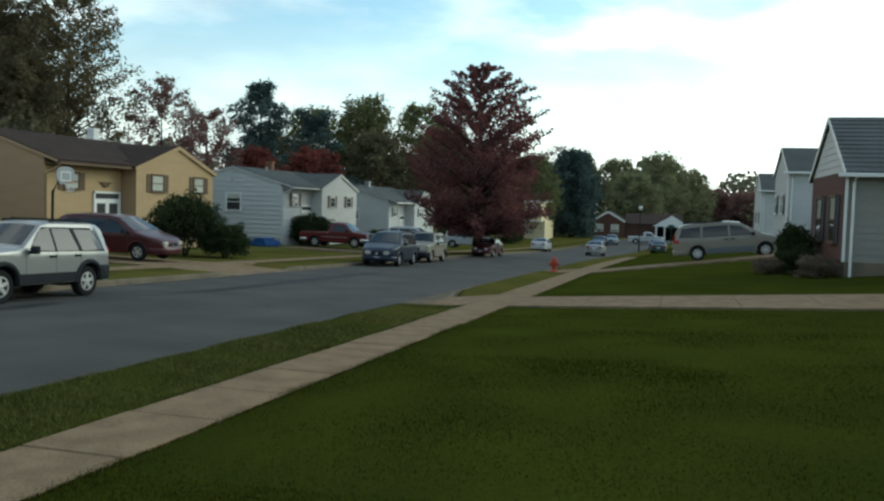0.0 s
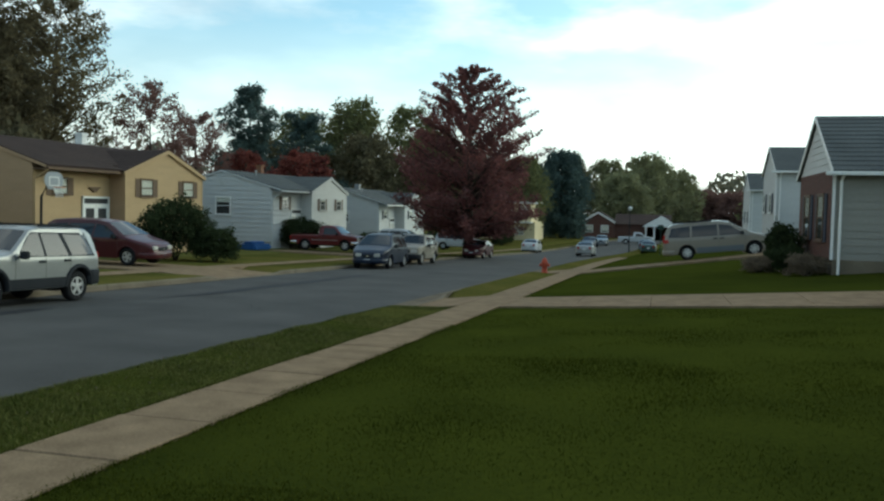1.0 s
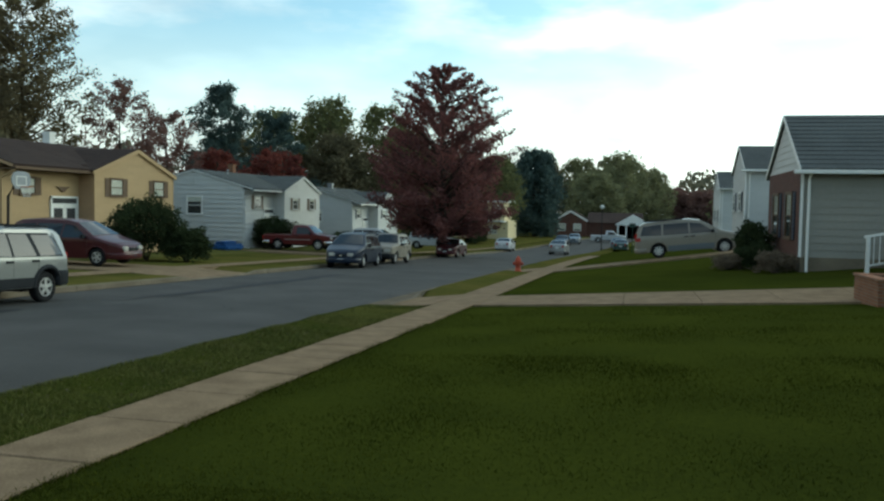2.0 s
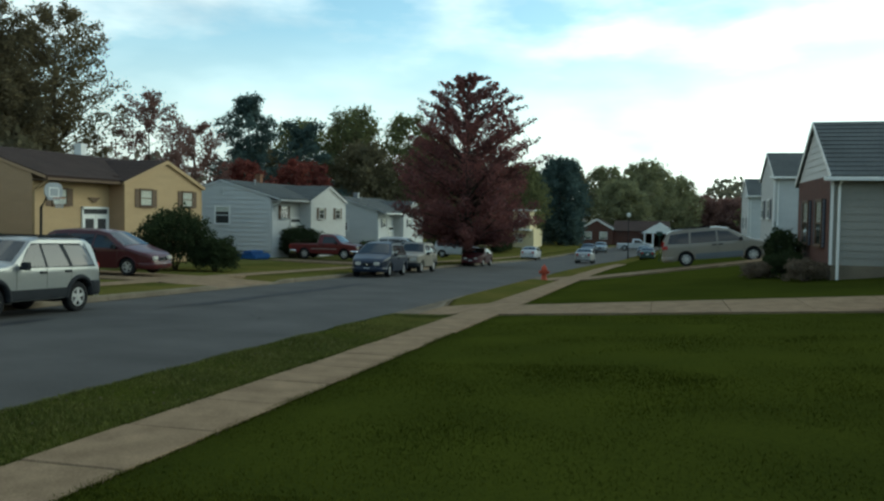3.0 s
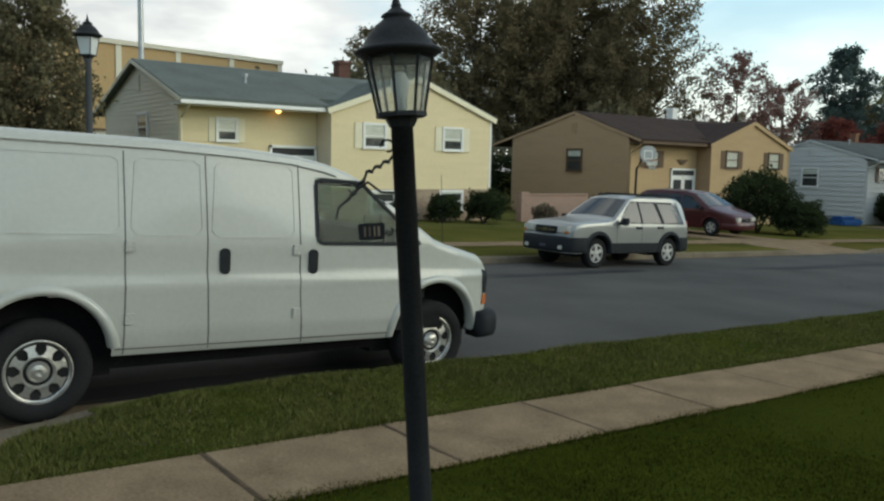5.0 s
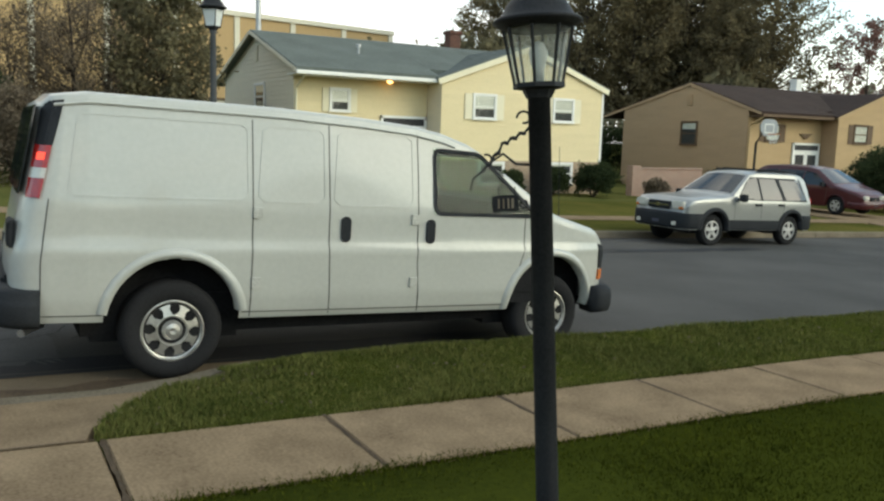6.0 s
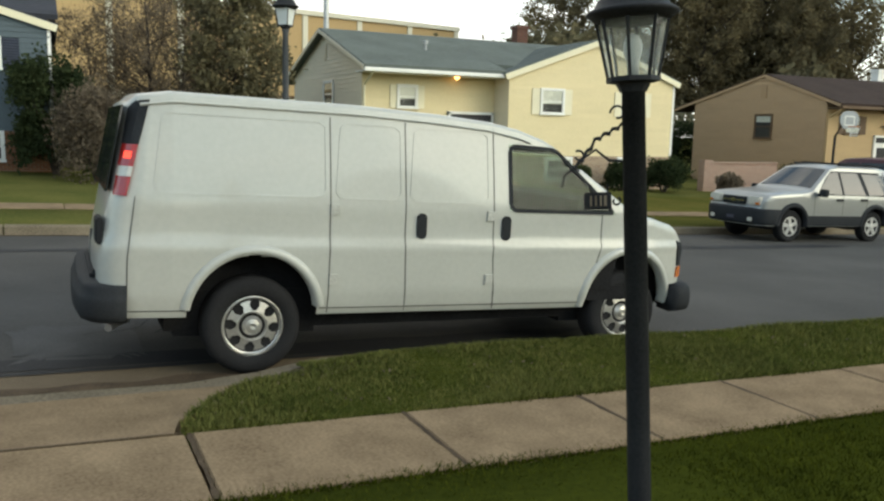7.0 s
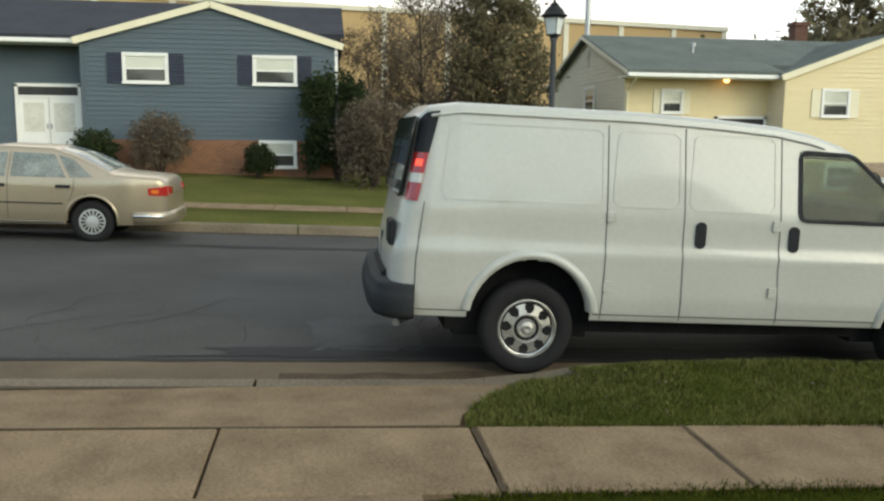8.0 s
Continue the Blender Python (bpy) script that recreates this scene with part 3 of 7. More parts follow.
H0 = split_house(-8.81, hz(-5), BLUE, BLUE, SHINGLE_BLACK, BRICK_RED, WHITE, NAVY_TRIM, "slate-blue clapboard split-level house with white trim and brick base", gw=7.61, rec=6.5, course=.145, rake=PALE_CREAM,
                 eave=4.0, zp=5.12, foot=1.05, apex=(-5.3, 5.75), wing_windows=[(1.86, 2.79, 3.58, 1.19), (5.71, 2.79, 3.58, 1.19)], low_windows=[(5.77, .24, .98, 1.0)], door=(-2.2, -.42), vent_at=(-3.2, 3.6))
H1 = split_house(13.84, hz(17), CREAM, BEIGE, SHINGLE_GREEN, BRICK_TAN, WHITE, SHUTTER_CREAM, "cream yellow clapboard split-level house with grey-green shingle roof", gw=7.55, rec=5.24, blind=.6, rake=PALE_CREAM, course=.16,
                 chim=(-5.6, 3.6, 6.6, .26, BRICK_DARK), eave=4.06, zp=5.42, apex=(-5.3, 5.72), rear=(-9.9, -10.8), wing_windows=[(1.83, 2.76, 3.60, .9), (5.53, 2.76, 3.60, .9)], entry_window=(-3.55, 2.84, 3.56, .66),
                 side_window=(-4.85, 2.88, 3.77, 1.1), low_windows=[(5.5, .3, 1.08, 1.05), (2.2, .3, 1.08, 1.05)], low_blind=.12, door=(-1.86, -.15), vent_at=(-2.6, -2.2))
H2 = split_house(36.59, hz(40) + .25, TAN, TAUPE, SHINGLE_BROWN, TAN, BROWN_TRIM, BROWN_TRIM, "tan clapboard split-level house with brown roof and shutters", gw=7.36, rec=5.45, deep=.9, rake=TAN, chim=(-5.0, 3.0, 6.3, .22, WHITE),
                 eave=4.0, zp=5.28, apex=(-4.7, 5.52), rear=(-9.6, -11.4), hang=.06, wing_windows=[(1.81, 2.82, 3.68, 1.02), (5.81, 2.82, 3.68, 1.02)], entry_window=(-3.72, 2.8, 3.55, .95), side_window=(-4.6, 2.51, 3.61, 1.0), blind=.92,
                 door=(-2.1, -.25), glazed=ROOM)
H3 = split_house(60.1, hz(64) + .5, WHITE_SIDING, WHITE_SIDING, SHINGLE_GREY, WHITE_SIDING, WHITE_SIDING, BROWN_TRIM, "white shingle-clad split-level house with grey roof", gw=7.4, rec=5.1, deep=.9, blind=.2, chim=(-5.0, 1.0, 6.2, .22, BRICK_RED), course=.34,
                 eave=4.05, zp=5.25, apex=(-4.9, 5.4), rear=(-9.6, -10.2), hang=.1, wing_windows=[(2.0, 2.65, 3.5, .95), (5.5, 2.65, 3.5, .95)], entry_window=(-3.0, 2.68, 3.6, 1.0), side_window=(-4.8, 2.24, 3.5, 1.15), vent_at=(-4.0, -1.6))
H4 = split_house(84.5, hz(88) + .3, WHITE_SIDING, WHITE_SIDING, SHINGLE_GREY, WHITE_SIDING, WHITE, NAVY_TRIM, "pale clapboard house with a low grey roof", course=.3, chim=(-5.0, -1, 6.3, .25, STEEL), wing_windows=[(2.0, 2.68, 3.5, 1.0), (5.5, 2.68, 3.5, 1.0)],
                 entry_window=(-3.4, 2.68, 3.5, .9), side_window=(-4.8, 2.3, 3.4, 1.0), vent_at=(-4.0, -2.4))


# ---- vehicles ----
def paint(name, color, rough=.4, coat=.35, vary=.05):
    return material(name, color, rough, vary=vary, scale=1.2, fine=25, bump=.02, coat=coat)


TYRE = material("tyre_rubber", (.019, .019, .020), .95, vary=.25, fine=60, bump=.3, spec=.15)
RIM = material("wheel_alloy", (.55, .55, .54), .35, vary=.12, metal=.6)
RIM_STEEL = material("painted_steel_wheel", (.52, .51, .48), .33, vary=.18, metal=.75)
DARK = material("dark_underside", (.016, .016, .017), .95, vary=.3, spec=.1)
TRIM = material("black_plastic_trim", (.026, .028, .031), .6, vary=.2, fine=60, bump=.15, spec=.06)
CHROME = material("chrome", (.75, .75, .75), .15, vary=.05, metal=1.0, bump=0)
CAR_GLASS = material("tinted_car_glass", (.020, .023, .025), .05, vary=.2, bump=0, spec=.55)
CAB_GLASS = pane_glass("clear_cab_glass", (.72, .80, .75), .012)
LAMP_CLEAR = material("headlamp_lens", (.55, .53, .47), .12, vary=.2, bump=0, coat=1)
LAMP_AMBER = material("amber_lens", (.62, .16, .02), .2, vary=.1, bump=0, coat=1)
LAMP_RED = material("red_lens", (.36, .018, .016), .2, vary=.15, bump=0, coat=1)
LAMP_LIT = glow("lit_brake_lamp", (1.0, .07, .04), 1.3)
PLATE = material("number_plate", (.62, .63, .62), .5, vary=.1)
BARS = material("dark_lettering_bars", (.05, .05, .07), .6)
SEAT = material("grey_seat_cloth", (.12, .12, .125), .9, vary=.2)
GREY_TRIM = material("grey_cladding", (.023, .025, .028), .7, vary=.15, fine=60, bump=.1, spec=.12)

SEAM = material("door_gap", (.09, .09, .085), .9, vary=.2)


def half_width(S, s, z):
    h = table(S["plan"], s)
    h -= S.get("tumble", .32) * max(0, z - S["belt"])
    h -= .35 * max(0, .5 - z) ** 2
    if "profile" in S:
        return h + table(S["profile"], z)
    c = S.get("crease", .85)
    return h - .10 * max(0, z - c) ** 2 - .06 * abs(min(0, z - c)) ** 2


def skin(S, s, z, side, off=0.0):
    x = half_width(S, s, z) + off
    y = s
    if s < S["rear"] + .5 and z > .9:
        y += S.get("lean", 0) * (z - .9) * (1 - (s - S["rear"]) / .5)
    return Vector((side * x, y, z))


def over(S, s, k, off=0.0):
    """A point on the bonnet, screen or roof: k runs from -1 to 1 across."""
    zt = table(S["top"], s)
    r = min(S.get("round", .09), zt * .2)
    w = max(.05, half_width(S, s, zt - r) - r * .7)
    y = s + (S.get("lean", 0) * (zt - .9) * (1 - (s - S["rear"]) / .5) if s < S["rear"] + .5 else 0)
    return Vector((k * w, y, zt + S.get("crown", .035) * (1 - k * k) + off))


def inside(p, poly):
    hit = False
    for (x1, y1), (x2, y2) in zip(poly, poly[1:] + poly[:1]):
        if (y1 > p[1]) != (y2 > p[1]) and p[0] < (x2 - x1) * (p[1] - y1) / (y2 - y1) + x1:
            hit = not hit
    return hit


def shell(S):
    """The body as a skin lofted along the car, with wheel arches cut out."""
    n = S.get("n", 56)
    ss = sorted({round(S["rear"] + (S["front"] - S["rear"]) * i / n, 4) for i in range(n + 1)} | {round(a, 4) for a, _ in S["top"]})
    nz = S.get("nz", 15)
    bm = bmesh.new()
    drop_ = []
    for side in (-1, 1):
        rows = []
        for s in ss:
            zt = table(S["top"], s)
            r = min(S.get("round", .09), zt * .2)
            sill = min(table(S["sill"], s), zt - r - .05)
            col = [skin(S, s, sill + (zt - r - sill) * j / nz, side) for j in range(nz + 1)]
            e = col[-1]
            t = over(S, s, side)
            for a in (30, 60):
                c = radians(a)
                col.append(Vector((e.x + (t.x - e.x) * (1 - math.cos(c)), e.y, e.z + (t.z - e.z) * math.sin(c))))
            col += [over(S, s, side * k) for k in (1, .66, .33, 0)]
            rows.append([bm.verts.new(p) for p in col])
        for a, b in zip(rows, rows[1:]):
            for j in range(len(a) - 1):
                f = bm.faces.new((a[j], b[j], b[j + 1], a[j + 1]))
                c = f.calc_center_median()
                cut = any((c.y - w) ** 2 + (c.z - S["wheel"] - S.get("arch_up", .02)) ** 2 < S["arch"] ** 2 for w in S["axles"]) and j < nz
                cut = cut or (j < nz + 2 and any(inside((c.y, c.z), q) for q in S.get("cut", ())))
                if S.get("screen") and j >= nz + 2 and S["screen"][0] < c.y < S["screen"][1]:
                    cut = True
                if cut:
                    drop_.append(f)
        for row, push in ((rows[0], -1), (rows[-1], 1)):
            # close the end with a gently bowed sheet
            grid = [[v] + [bm.verts.new((v.co.x * k, v.co.y + push * b, v.co.z)) for k, b in ((.8, .018), (.5, .03), (0, .035))] for v in row[:nz + 3]]
            for a, b in zip(grid, grid[1:]):
                for i in range(3):
                    bm.faces.new((a[i], a[i + 1], b[i + 1], b[i]))
            bm.faces.new(grid[-1] + row[:nz + 2:-1])
    bmesh.ops.delete(bm, geom=drop_, context="FACES")
    for v in bm.verts:
        for w in S["axles"]:
            d = Vector((0, v.co.y - w, v.co.z - S["wheel"] - S.get("arch_up", .02)))
            if .01 < d.length < S["arch"] and abs(v.co.x) > .5 and v.co.z < S["wheel"] + S["arch"] + .05:
                d *= S["arch"] / d.length
                v.co.y, v.co.z = w + d.y, max(S["wheel"] + S.get("arch_up", .02) + d.z, .12)
    # draw the rims of cut-out windows onto their straight edges
    for v in bm.verts:
        if v.is_boundary and v.co.z > S["belt"] - .1:
            p = Vector((v.co.y, v.co.z))
            best = None
            for q in S.get("cut", ()):
                for e0, e1 in zip(q, q[1:] + q[:1]):
                    a, b = Vector(e0), Vector(e1)
                    k = min(1, max(0, (p - a).dot(b - a) / (b - a).length_squared))
                    c = a.lerp(b, k)
                    if best is None or (c - p).length < (best - p).length:
                        best = c
            if best is not None and (best - p).length < .06:
                v.co = skin(S, best.x, best.y, 1 if v.co.x > 0 else -1)
    bmesh.ops.remove_doubles(bm, verts=bm.verts, dist=.002)
    bmesh.ops.recalc_face_normals(bm, faces=bm.faces)
    return bm


def patch(S, quad, side, off=.006, nu=6, nv=5, thick=.012):
    """A plate lying on the side skin between four (s, z) corners: low rear, low front, high front, high rear."""
    a, b, c, d = quad
    bm = bmesh.new()
    layers = []
    for o in (off, off - thick):
        g = []
        for i in range(nu + 1):
            u = i / nu
            g.append([])
            for j in range(nv + 1):
                v = j / nv
                s = (a[0] * (1 - u) + b[0] * u) * (1 - v) + (d[0] * (1 - u) + c[0] * u) * v
                z = (a[1] * (1 - u) + b[1] * u) * (1 - v) + (d[1] * (1 - u) + c[1] * u) * v
                g[-1].append(bm.verts.new(skin(S, s, z, side, o)))
        layers.append(g)
    for g in layers:
        for i in range(nu):
            for j in range(nv):
                bm.faces.new((g[i][j], g[i + 1][j], g[i + 1][j + 1], g[i][j + 1]))
    p, q = layers
    for i in range(nu):
        for j in (0, nv):
            bm.faces.new((p[i][j], p[i + 1][j], q[i + 1][j], q[i][j]))
    for j in range(nv):
        for i in (0, nu):
            bm.faces.new((p[i][j], p[i][j + 1], q[i][j + 1], q[i][j]))
    bmesh.ops.recalc_face_normals(bm, faces=bm.faces)
    return bm


def top_patch(S, s0, s1, k=.92, off=.008, n=10):
    bm = bmesh.new()
    rows = []
    for i in range(n + 1):
        s = s0 + (s1 - s0) * i / n
        rows.append([over(S, s, -k + 2 * k * j / 8, off) for j in range(9)])
    strip(bm, rows)
    r = bmesh.ops.extrude_face_region(bm, geom=list(bm.faces))
    bmesh.ops.translate(bm, vec=(0, 0, -.01), verts=[v for v in r["geom"] if isinstance(v, bmesh.types.BMVert)])
    bmesh.ops.recalc_face_normals(bm, faces=bm.faces)
    return bm


def line_on(S, pts, side, w=.012, off=.004):
    """A thin raised or dark line over the skin along (s, z) points."""
    bm = bmesh.new()
    for (s0, z0), (s1, z1) in zip(pts, pts[1:]):
        d = Vector((s1 - s0, z1 - z0))
        L = d.length
        if L < 1e-5:
            continue
        nrm = Vector((-d.y, d.x)) / L * w / 2
        m = max(1, int(L / .045))
        sec = []
        for i in range(m + 1):
            s, z = s0 + d.x * i / m, z0 + d.y * i / m
            sec.append([skin(S, s + nrm.x, z + nrm.y, side, off - .02), skin(S, s + nrm.x, z + nrm.y, side, off), skin(S, s - nrm.x, z - nrm.y, side, off), skin(S, s - nrm.x, z - nrm.y, side, off - .02)])
        strip(bm, sec)
    return bm


def wheel_meshes(r, w, style):
    """Tyre and rim of one wheel, its outer face towards +x."""
    bm = bmesh.new()
    rr = r * (.62 if style == "holes" else .60)
    lathe(bm, [(rr - .02, -w * .5), (r * .86, -w * .5), (r * .96, -w * .42), (r, -w * .28), (r, w * .28), (r * .96, w * .42), (r * .86, w * .5), (rr + .012, w * .47), (rr, w * .40), (rr - .02, w * .36)], 36, axis="x")
    tyre = bpy.data.meshes.new("tyre")
    for f in bm.faces:
        f.smooth = True
    bm.to_mesh(tyre)
    bm.free()
    tyre.materials.append(TYRE)
    bm = bmesh.new()
    f0 = w * .40
    if style == "holes":
        N, prof = 192, [(rr, f0 + .012), (rr * .96, f0 + .014), (rr * .92, f0 - .006)] + [(rr * (.88 - .03 * q), f0 - .012 + .0015 * q) for q in range(14)] + [(rr * .42, f0 - .012), (rr * .36, f0 - .02)]
        rings = [[bm.verts.new((x, q * math.cos(2 * math.pi * i / N), q * math.sin(2 * math.pi * i / N))) for i in range(N)] for q, x in prof]
        for a in range(len(rings) - 1):
            for i in range(N):
                qm = (prof[a][0] + prof[a + 1][0]) / 2 / rr
                ang = ((i + .5) % 24 - 12) / 2
                if ((qm - .69) / .185) ** 2 + (ang / (3.1 + 2.0 * (qm - .55))) ** 2 < 1:
                    continue
                bm.faces.new((rings[a][i], rings[a][(i + 1) % N], rings[a + 1][(i + 1) % N], rings[a + 1][i]))
        lathe(bm, [(rr * .36, f0 - .02), (rr * .31, f0 + .0), (rr * .24, f0 + .022), (rr * .12, f0 + .028), (.001, f0 + .024)], 20, axis="x")
    else:
        lathe(bm, [(rr, f0 - .05), (rr + .004, f0 + .01), (rr * .9, f0 + .012), (rr * .86, f0 - .05)], 32, axis="x")
        k = 5 if style == "five" else 7 if style == "seven" else 16
        for i in range(k):
            a = 2 * math.pi * i / k
            wd = rr * (.19 if k < 8 else .055)
            box(bm, f0 - .03, f0 + .006, rr * .15, rr * .9, -wd, wd, m=Mx.Rotation(a, 4, "X"))
        lathe(bm, [(rr * (.3 if k < 8 else .5), f0 - .04), (rr * (.27 if k < 8 else .46), f0 + .014), (.001, f0 + .024)], 20, axis="x")
    rim = bpy.data.meshes.new("rim")
    bm.to_mesh(rim)
    bm.free()
    rim.materials.append(RIM_STEEL if style == "holes" else RIM)
    bm = bmesh.new()
    lathe(bm, [(rr - .003, -w * .3), (rr - .003, f0 - .055), (.001, f0 - .055)], 24, axis="x")
    drum = bpy.data.meshes.new("brake_drum")
    bm.to_mesh(drum)
    bm.free()
    drum.materials.append(DARK)
    return tyre, rim, drum


def vehicle(S, m, name, label, category, body, group="parked vehicles"):
    root = thing(name, m, label, category, group)
    W = max(h for _, h in S["plan"])
    ob = part("body", shell(S), body, root, smooth=False)
    for p in ob.data.polygons:
        p.use_smooth = True
    # underside and inner arches
    part("underbody", boxes((-W + .28, W - .28, S["rear"] + .45, S["front"] - .4, .31, S["belt"] - .12 if not S.get("cut") else .62)), DARK, root)
    for a in S["axles"]:
        part("wheel_well", boxes((-W + .30, W - .30, a - S["arch"] - .06, a + S["arch"] + .06, .26, S["wheel"] + S["arch"] + .12)), DARK, root)
    # wheels
    meshes = wheel_meshes(S["wheel"], S.get("tyre", .22), S.get("rim", "five"))
    for a in S["axles"]:
        for side in (-1, 1):
            w = new("wheel", meshes[0])
            w.parent = root
            w.matrix_basis = Mx.Translation((side * (W - .05 - S.get("tyre", .22) / 2), a, S["wheel"])) @ Mx.Rotation(0 if side > 0 else math.pi, 4, "Z") @ Mx.Rotation(.3 + a, 4, "X")
            for nm, me in (("rim", meshes[1]), ("brake_drum", meshes[2])):
                o = new(nm, me)
                o.parent = w
    # glass, seams, handles
    glass = S.get("glass", CAR_GLASS)
    for side in (-1, 1):
        for q in S["side_glass"]:
            part("side_window", patch(S, q, side), glass, root)
        for q in S.get("seams", ()):
            part("door_seam", line_on(S, q, side, .008, .003), SEAM, root)
        for s, z, w, h in S.get("handles", ()):
            bm = patch(S, [(s - w / 2, z - h / 2), (s + w / 2, z - h / 2), (s + w / 2, z + h / 2), (s - w / 2, z + h / 2)], side, .03, 3, 3, .03)
            part("door_handle", bm, S.get("handle_mat", TRIM), root)
        for nm, mt, q, o in S.get("plates", ()):
            part(nm, patch(S, q, side, o, 8, 4, .03), mt, root)
        if S.get("mirror"):
            s, z = S["mirror"]
            bm = bmesh.new()
            x = half_width(S, s, z)
            box(bm, x - .01, x + .07, s - .03, s + .03, z - .02, z + .03)
            box(bm, x + .04, x + .22, s - .07, s + .06, z - .03, z + .14, .02)
            for v in bm.verts:
                v.co.x *= side
            bmesh.ops.recalc_face_normals(bm, faces=bm.faces)
            part("door_mirror", bm, S.get("mirror_mat", TRIM), root)
        if S.get("arch_trim", "body"):
            for a in S["axles"]:
                bm = bmesh.new()
                R, wd = S["arch"], S.get("arch_wide", .03)
                sec = []
                for i in range(23):
                    t = math.pi * (-.06 + 1.12 * i / 22)
                    if S["wheel"] + S.get("arch_up", .02) + (R - .01) * math.sin(t) < table(S["sill"], a) - .005:
                        continue
                    row = []
                    for rad, o in ((R - .014, -.08), (R - .008, .006 + wd * .3), (R + wd * .5, .008 + wd * .3), (R + wd, .004), (R + wd, -.02)):
                        z = max(S["wheel"] + S.get("arch_up", .02) + rad * math.sin(t), .3)
                        row.append(skin(S, a + rad * math.cos(t), z, side, o))
                    sec.append(row)
                strip(bm, sec)
                bmesh.ops.recalc_face_normals(bm, faces=bm.faces)
                part("wheel_arch", bm, body if S.get("arch_trim", "body") == "body" else S["arch_trim"], root, smooth=True)
    for s0, s1, nm in S.get("screens", ()):
        part(nm, top_patch(S, s0, s1), glass, root)
    for nm, mt, bx, bev in S.get("blocks", ()):
        part(nm, bx() if callable(bx) else boxes(bx, bevel=bev), mt, root, smooth=callable(bx))
    return root


def swept(half, section, way):
    """A bumper: a section of (outward, z) carried round one half of the plan and mirrored; way: 1 front, -1 rear."""
    pts = [Vector(p) for p in half] + [Vector((0, half[-1][1]))] + [Vector((-x, y)) for x, y in half[::-1]]
    bm = bmesh.new()
    rows = []
    for i, p in enumerate(pts):
        d = (pts[min(i + 1, len(pts) - 1)] - pts[max(i - 1, 0)]).normalized()
        n = Vector((d.y, -d.x))
        if n.dot(Vector((p.x, way * .3))) < 0:
            n = -n
        rows.append([(p.x + n.x * o, p.y + n.y * o, z) for o, z in section])
    strip(bm, rows)
    bm.verts.ensure_lookup_table()
    k = len(section)
    bm.faces.new([bm.verts[j] for j in range(k)])
    bm.faces.new([bm.verts[len(bm.verts) - 1 - j] for j in range(k)])
    bmesh.ops.recalc_face_normals(bm, faces=bm.faces)
    return bm


def ends(S, low=.32, high=.62, mat=None, rear_lamp=(.7, .95), grille=(.55, .75), lamp=(.6, .78), plate=True):
    """Bumpers, lamps, grille and plates for an ordinary car."""
    f, r = S["front"], S["rear"]
    wf, wr = table(S["plan"], f), table(S["plan"], r)
    B = []
    if mat:
        pf = [(table(S["plan"], q) - .01, q) for q in (f - .5, f - .3, f - .18, f - .08)] + [(wf * .97, f + .0), (wf * .8, f + .035), (wf * .4, f + .055)]
        pr = [(table(S["plan"], q) - .01, q) for q in (r + .5, r + .3, r + .18, r + .08)] + [(wr * .97, r - .0), (wr * .8, r - .035), (wr * .4, r - .055)]
        sec = [(-.05, low - .02), (.005, low), (.03, low + .05), (.035, high - .07), (.022, high - .015), (-.05, high)]
        B += [("front_bumper", mat, lambda: swept(pf, sec, 1), 0), ("rear_bumper", mat, lambda: swept(pr, sec, -1), 0)]
    else:
        B += [("front_bumper", TRIM, (-wf * .9, wf * .9, f - .1, f + .03, low, low + .1), .02)]
    B += [("grille", TRIM, (-wf * .45, wf * .45, f - .1, f + .035, *grille), .015), ("badge", CHROME, (-.07, .07, f + .02, f + .045, grille[0] + .04, grille[1] - .04), .01)]
    for s in (-1, 1):
        a, b = sorted((s * wf * .55, s * (wf + .03)))
        B.append(("headlamp", LAMP_CLEAR, (a, b, f - .16, f + .03, *lamp), .03))
        a, b = sorted((s * wr * .72, s * (wr + .015)))
        B.append(("tail_lamp", LAMP_RED, (a, b, r - .02, r + .14, *rear_lamp), .02))
    if plate:
        B += [("number_plate", PLATE, (-.15, .15, f + .07, f + .085, low + .05, low + .2), .004), ("number_plate", PLATE, (-.15, .15, r - .1, r - .085, .62, .77), .004),
              ("plate_bars", BARS, (-.11, .11, f + .085, f + .088, low + .09, low + .16), 0)]
    return B


def spec_suv(**k):
    S = dict(rear=-.85, front=3.5, belt=1.03, crease=.8, tumble=.3, wheel=.355, arch=.42, axles=(0, 2.62), tyre=.22, round=.08, lean=.12,
             top=[(-.85, .98), (-.8, 1.28), (-.72, 1.58), (-.56, 1.68), (-.2, 1.72), (1.1, 1.71), (1.36, 1.66), (2.06, 1.16), (2.25, 1.12), (3.0, 1.07), (3.32, 1.03), (3.45, .93), (3.5, .66)],
             plan=[(-.85, .72), (-.75, .82), (-.3, .88), (2.6, .885), (3.2, .87), (3.42, .82), (3.5, .72)], sill=[(-.9, .36), (4, .36)],
             side_glass=[[(1.13, 1.08), (1.90, 1.1), (1.42, 1.55), (1.13, 1.59)], [(.36, 1.08), (1.06, 1.08), (1.06, 1.57), (.5, 1.57)], [(-.55, 1.1), (.24, 1.08), (.36, 1.56), (-.36, 1.55)]],
             screens=[(1.42, 2.0, "windscreen")], seams=[[(1.1, .45), (1.1, 1.6)], [(.34, .75), (.3, .9), (.3, 1.05)], [(2.0, .5), (2.0, 1.08)]], handles=[(1.22, .96, .2, .05), (.42, .97, .2, .05)],
             mirror=(1.88, 1.06))
    S.update(k)
    return S


